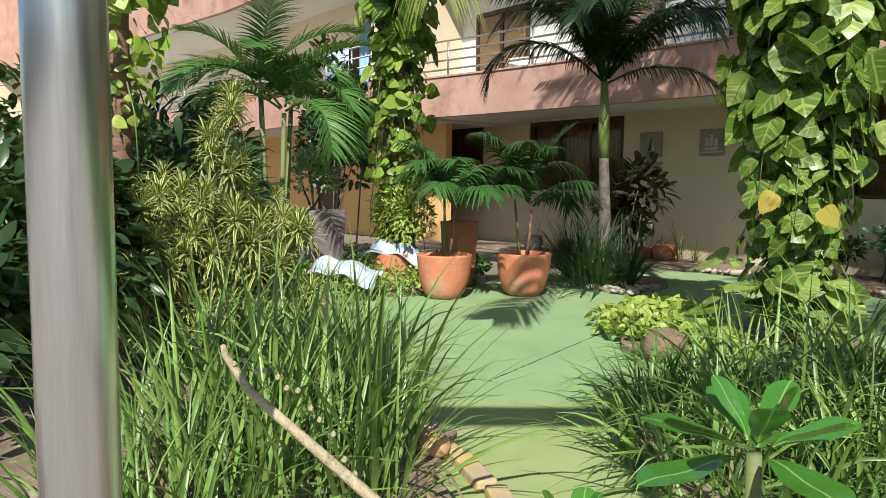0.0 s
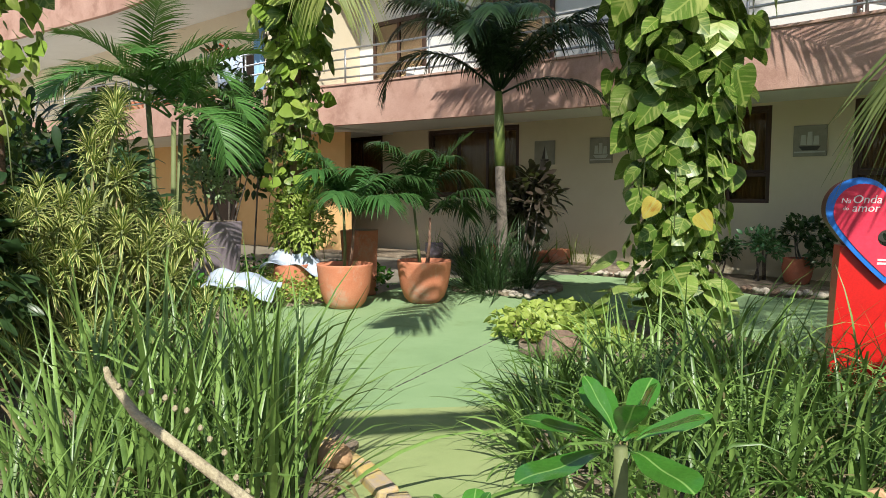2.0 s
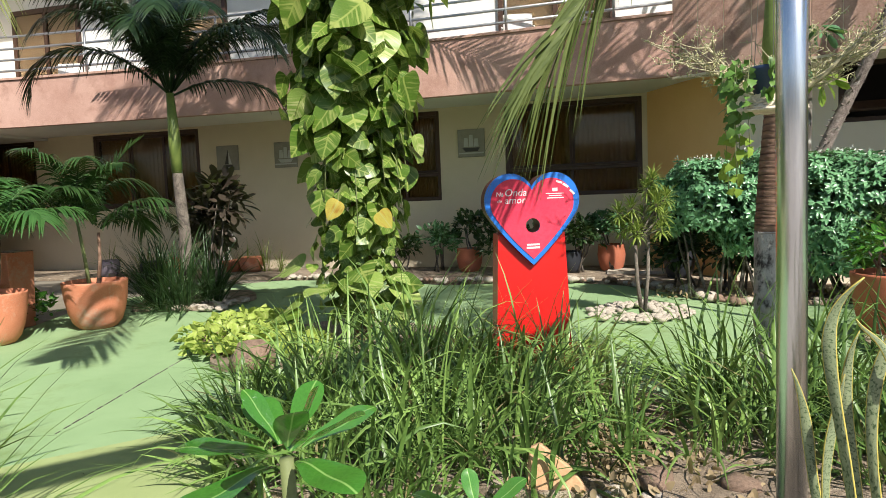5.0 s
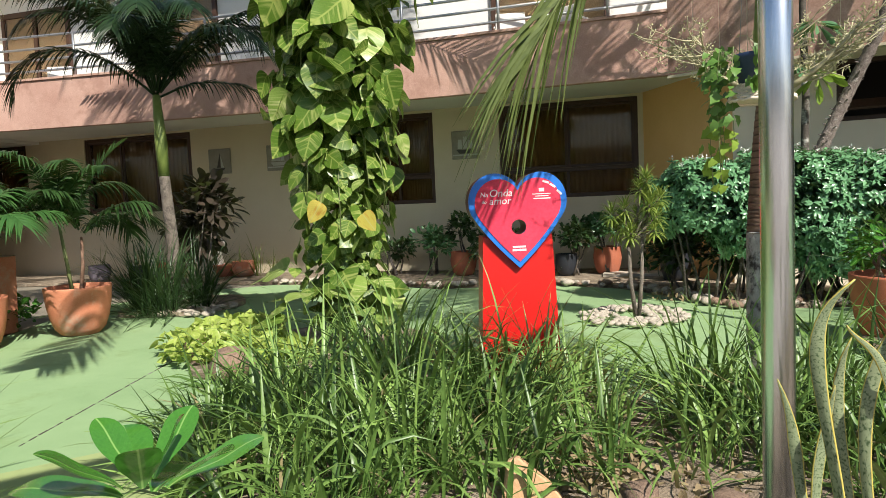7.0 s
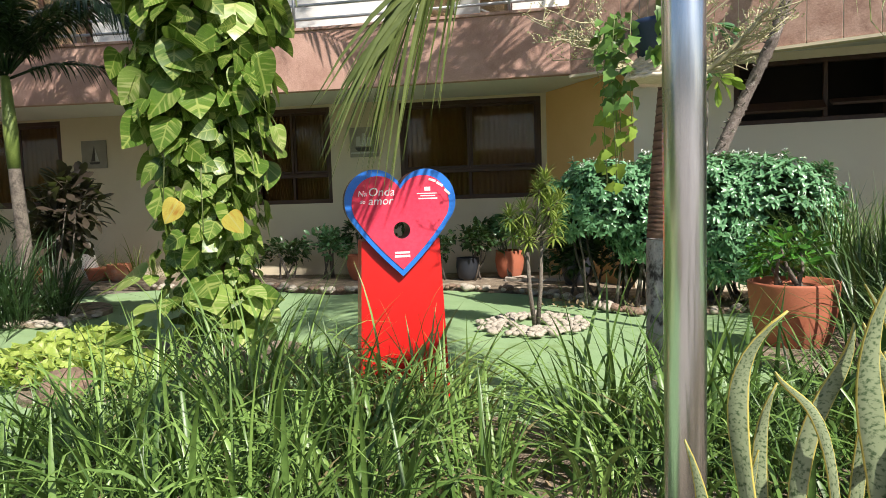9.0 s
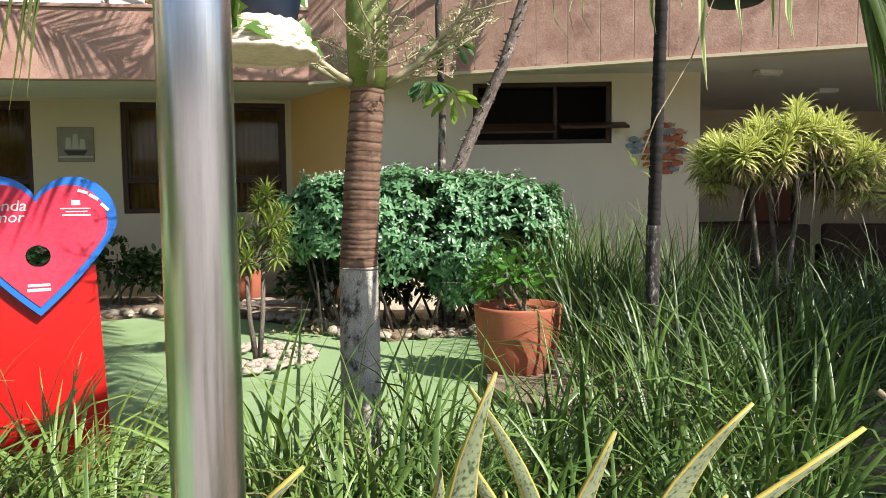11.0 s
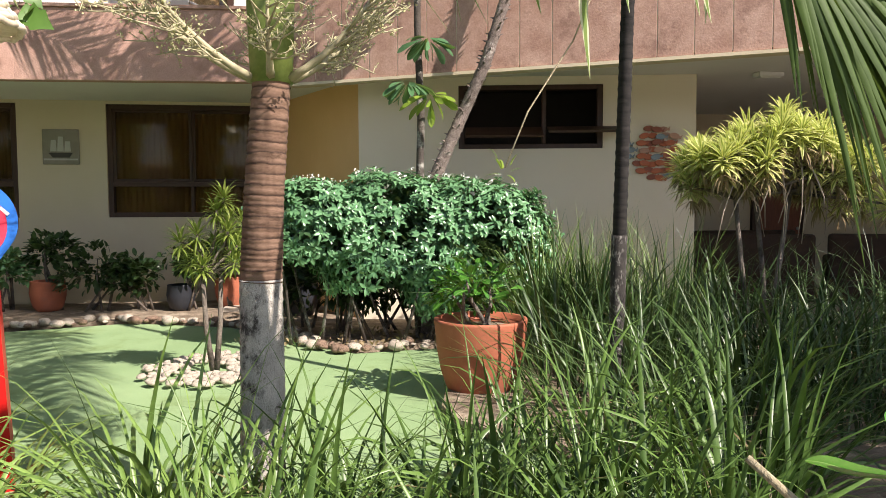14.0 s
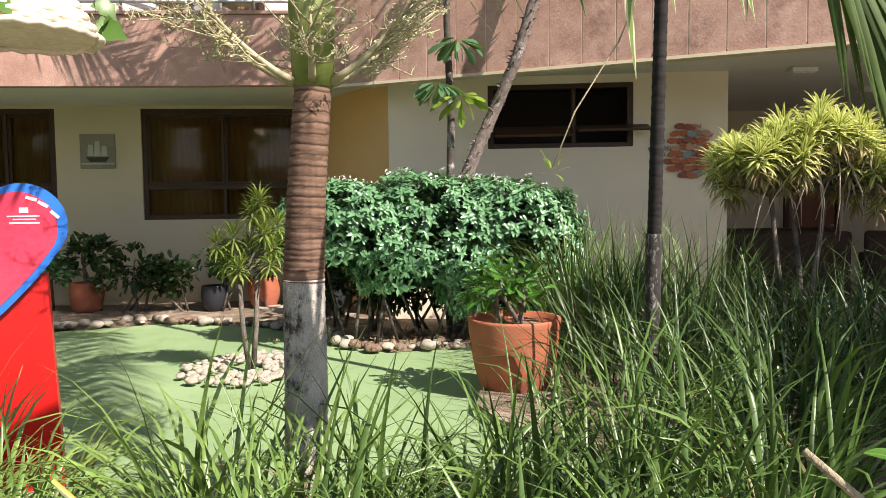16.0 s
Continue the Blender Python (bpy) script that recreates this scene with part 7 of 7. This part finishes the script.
# ---- stones ----
def stone_mesh(seed, flat=0.7):
    r = np.random.default_rng(seed)
    bm = bmesh.new()
    bmesh.ops.create_icosphere(bm, subdivisions=2, radius=1)
    o = Vector(r.uniform(-50, 50, 3).tolist())
    for v in bm.verts:
        v.co *= 1 + 0.32 * noise.noise(v.co * 1.2 + o) + 0.10 * noise.noise(v.co * 3 + o)
        v.co.z *= flat
    return bm


def pebble_run(name, centres, label, mats=(M_PEBBLE,)):
    """A border of stones, each a part of its own."""
    ob = thing(name, (centres[0][0], centres[0][1], 0.0), label, "stone border")
    meshes = []
    for i in range(7):
        q = part("stone", stone_mesh(40 + i), mats[i % len(mats)], smooth=True)
        meshes.append(q.data)
        bpy.data.objects.remove(q)
    inv = ob.matrix_basis.inverted()
    for (x, y, s) in centres:
        q = new("stone", meshes[int(rng.integers(7))])
        q.parent = ob
        q.matrix_parent_inverse = inv
        q.matrix_basis = pose(x, y, 0.03 + s * 0.42, U(-15, 15), U(-15, 15), U(0, 360)) @ Matrix.Diagonal((s * U(0.8, 1.3), s * U(0.8, 1.2), s * U(0.75, 1.05), 1))
    return ob


ring = []
for i in range(260):
    a, r = U(0, 6.28), 0.62 * math.sqrt(U(0.10, 1))
    ring.append((-0.05 + r * 0.95 * math.cos(a), 8.12 + r * math.sin(a), U(0.02, 0.046)))
pebble_run("pebble_ring", ring, "ring of white river pebbles round the sapling")
line = []
BORDER = ((-14, 11.15), (-9, 11.55), (-6.3, 11.3), (-4.3, 11.2), (-3.0, 10.65), (-1.6, 11.05), (-0.2, 10.55), (1.05, 8.8), (2.6, 9.05))
for (xa, ya), (xb, yb) in zip(BORDER[2:], BORDER[3:]):
    k = int(math.hypot(xb - xa, yb - ya) / 0.06)
    for i in range(k):
        t = i / k
        line.append((xa + (xb - xa) * t + U(-0.09, 0.09), ya + (yb - ya) * t + U(-0.14, 0.14), U(0.025, 0.085)))
pebble_run("pebble_border", line, "border of pale river stones along the bed", (M_PEBBLE, M_PEBBLE, M_ROCK))
pebble_run("palm_pebbles", [(-5.95 + U(-0.45, 0.6), 8.35 + U(-0.4, 0.5), U(0.04, 0.07)) for _ in range(60)], "pale pebbles round the palm")
for (x, y, s, mat, lb) in ((-3.18, 5.20, 0.19, M_ROCK, "rounded brown rock at the edge of the bed"), (-4.02, 5.88, 0.14, M_ROCK, "small brown rock at the edge of the bed"), (-3.75, 5.6, 0.10, M_ROCK, "small brown rock at the edge of the bed"), (0.11, 3.36, 0.085, M_ROCK, "reddish-brown rock among the grass"), (0.47, 3.36, 0.075, M_ROCK, "brown rock beside the steel post"),
                           (-3.6, 2.6, 0.16, M_PEBBLE, "pale stone in the grass"), (-2.75, 2.28, 0.09, M_SANDSTONE, "sandstone lump at the kerb")):
    o = part("garden_rock", stone_mesh(int(x * 100) % 97 + 3, 0.75), mat, smooth=True)
    o.matrix_basis = pose(x, y, 0.03 + s * 0.55, 0, 0, U(0, 360)) @ Matrix.Diagonal((s * 1.2, s, s, 1))
    tagged(o, lb, "rock", "garden rocks")
bm = extruded([(-0.16, 0.0), (0.15, 0.0), (0.06, 0.11), (-0.08, 0.22), (-0.13, 0.20)], -0.035, 0.035, 0.0)
bmesh.ops.bevel(bm, geom=list(bm.edges), offset=0.008, segments=1, affect="EDGES")
o = part("sandstone_slab", bm, M_SANDSTONE)
o.matrix_basis = pose(-0.34, 3.26, 0.03, -12, 0, 8)
tagged(o, "upright broken slab of orange sandstone", "rock")
pebble_run("loose_pebbles", [(-0.25 + U(0, 0.65), 3.12 + U(0, 0.25), U(0.02, 0.04)) for _ in range(24)], "loose pale pebbles at the edge of the bed")

# yellow kerb at the near corner of the turf
kb = thing("yellow_kerb", (-2.4, 2.35, 0), "worn yellow painted kerb edging the bed", "kerb", kind="structure")
for i in range(5):
    part("kerb_stone", box_bm((-0.20, -0.055, -0.01), (0.20, 0.055, 0.06), 0.014, pose(-3.25 + 0.40 * i, 2.46 - 0.02 * i - 0.03 * i * i, 0, 0, 0, -4 - 9 * i)), M_YELLOW, kb)

# draped cloths on the far planting
def cloth(x, y, z, w_, d_, turn, label):
    k = 22
    v, f = [], []
    for i in range(k):
        for j in range(k):
            u, t = i / (k - 1) - 0.5, j / (k - 1) - 0.5
            v.append((u * w_, t * d_, -0.9 * u * u * w_ * 0.5 + 0.05 * math.sin(9 * t + 3 * u) + 0.03 * math.sin(14 * u)))
    for i in range(k - 1):
        for j in range(k - 1):
            a = i * k + j
            f.append((a, a + 1, a + k + 1, a + k))
    ob = link_mesh("draped_cloth", v, f, M_CLOTH, None, None, True)
    so = ob.modifiers.new("thick", "SOLIDIFY"); so.thickness = 0.006
    ob.matrix_basis = pose(x, y, z, 20, 8, turn)
    tagged(ob, label, "cloth", "drying cloths")


cloth(-7.45, 4.75, 0.40, 0.9, 0.55, 40, "white and blue cloth draped over low shrubs")
cloth(-7.70, 5.80, 0.56, 0.9, 0.5, 35, "pale striped cloth draped over a terracotta pot")
round_pot("small_pot", -7.75, 5.75, 0.24, 0.48, M_TERRA, "terracotta pot under a draped cloth", 0.03, 0.02, 0.7, "small pots")

# balcony furniture and planters
def balcony_chair(x, y, z, turn, label):
    ob = thing("balcony_chair", (x, y, z), label, "chair", "balcony chairs")
    part("seat", box_bm((-0.24, -0.23, 0.40), (0.24, 0.23, 0.44), 0.015), M_WHITE, ob)
    part("backrest", box_bm((-0.23, 0.20, 0.46), (0.23, 0.235, 0.86), 0.015), M_WHITE, ob)
    for a, c in ((-0.21, -0.20), (0.21, -0.20), (-0.21, 0.21), (0.21, 0.21)):
        tube("leg", [(a, c, 0.0), (a, c, 0.41)], 0.018, M_WHITE, ob, 8)
    for a in (-0.25, 0.25):
        tube("armrest", [(a, -0.22, 0.41), (a, -0.22, 0.64), (a, 0.22, 0.66)], 0.016, M_WHITE, ob, 8)
    for c in ob.children:
        c.matrix_parent_inverse = Matrix.Identity(4)
    ob.matrix_basis = pose(x, y, z, 0, 0, turn)


for x, y, tn in ((-10.6, 11.35, 200), (-9.4, 11.4, 160), (-1.9, 11.4, 190), (-0.9, 11.35, 150), (-5.4, 11.4, 180)):
    balcony_chair(x, y, 3.34, tn, "white plastic armchair on the balcony")
for x, y in ((-16.3, 9.45), (-18.0, 9.35), (-20.0, 9.3)):
    ob = thing("balcony_planter", (x, y, 3.30), "long terracotta trough on the far balcony", "plant pot", "balcony planters")
    part("trough", box_bm((x - 0.5, y - 0.16, 3.302), (x + 0.5, y + 0.16, 4.02), 0.02), M_TERRA, ob)
    part("soil", box_bm((x - 0.46, y - 0.12, 4.022), (x + 0.46, y + 0.12, 4.03)), M_SOIL, ob)
to = thing("beach_towel", (-14.6, 9.3, 3.9), "white and blue towel hung over the balcony railing", "towel")
v, f = folded_sheet(-15.1, -14.0, 9.12, 3.85, 4.62, 8, 0.025)
o = link_mesh("cloth", v, f, M_CLOTH, to, smooth=True)
so = o.modifiers.new("thick", "SOLIDIFY"); so.thickness = 0.006
hz = thing("hanging_chair", (-15.2, 10.4, 3.33), "pale blue hanging cloth on the balcony", "hammock")
v, f = folded_sheet(-15.5, -15.0, 10.4, 3.31, 5.755, 5, 0.06)
o = link_mesh("cloth", v, f, plain("pale_blue_cloth", (0.30, 0.50, 0.70), 0.9), hz, smooth=True)
so = o.modifiers.new("thick", "SOLIDIFY"); so.thickness = 0.006


# dark furniture on the veranda
M_SOFA = surface("dark_brown_wicker", (0.035, 0.02, 0.014), (0.075, 0.042, 0.028), 0.85, 6, 70, 0.6, 0.004)


def veranda_sofa(x, y, turn, label):
    ob = thing("veranda_sofa", (x, y, 0.03), label, "sofa", "veranda sofas")
    part("base", box_bm((-0.9, -0.38, 0.06), (0.9, 0.38, 0.38), 0.03), M_SOFA, ob)
    part("backrest", box_bm((-0.9, 0.24, 0.38), (0.9, 0.40, 1.02), 0.05), M_SOFA, ob)
    for a in (-0.9, 0.72):
        part("armrest", box_bm((a, -0.38, 0.38), (a + 0.18, 0.24, 0.68), 0.04), M_SOFA, ob)
    for a in (-0.7, 0.02):
        part("cushion", box_bm((a, -0.36, 0.382), (a + 0.68, 0.22, 0.50), 0.04), M_MAROON, ob)
    for a, c in ((-0.82, -0.3), (0.82, -0.3), (-0.82, 0.3), (0.82, 0.3)):
        tube("foot", [(a, c, 0.0), (a, c, 0.07)], 0.03, M_BROWN, ob, 8)
    for c in ob.children:
        c.matrix_parent_inverse = Matrix.Identity(4)
    ob.matrix_basis = pose(x, y, 0.03, 0, 0, turn)


veranda_sofa(6.9, 11.6, 160, "dark brown wicker sofa on the veranda")
veranda_sofa(8.9, 11.0, 150, "dark brown wicker sofa in the shade of the veranda")
veranda_sofa(7.6, 13.1, 180, "dark brown wicker sofa against the veranda wall")
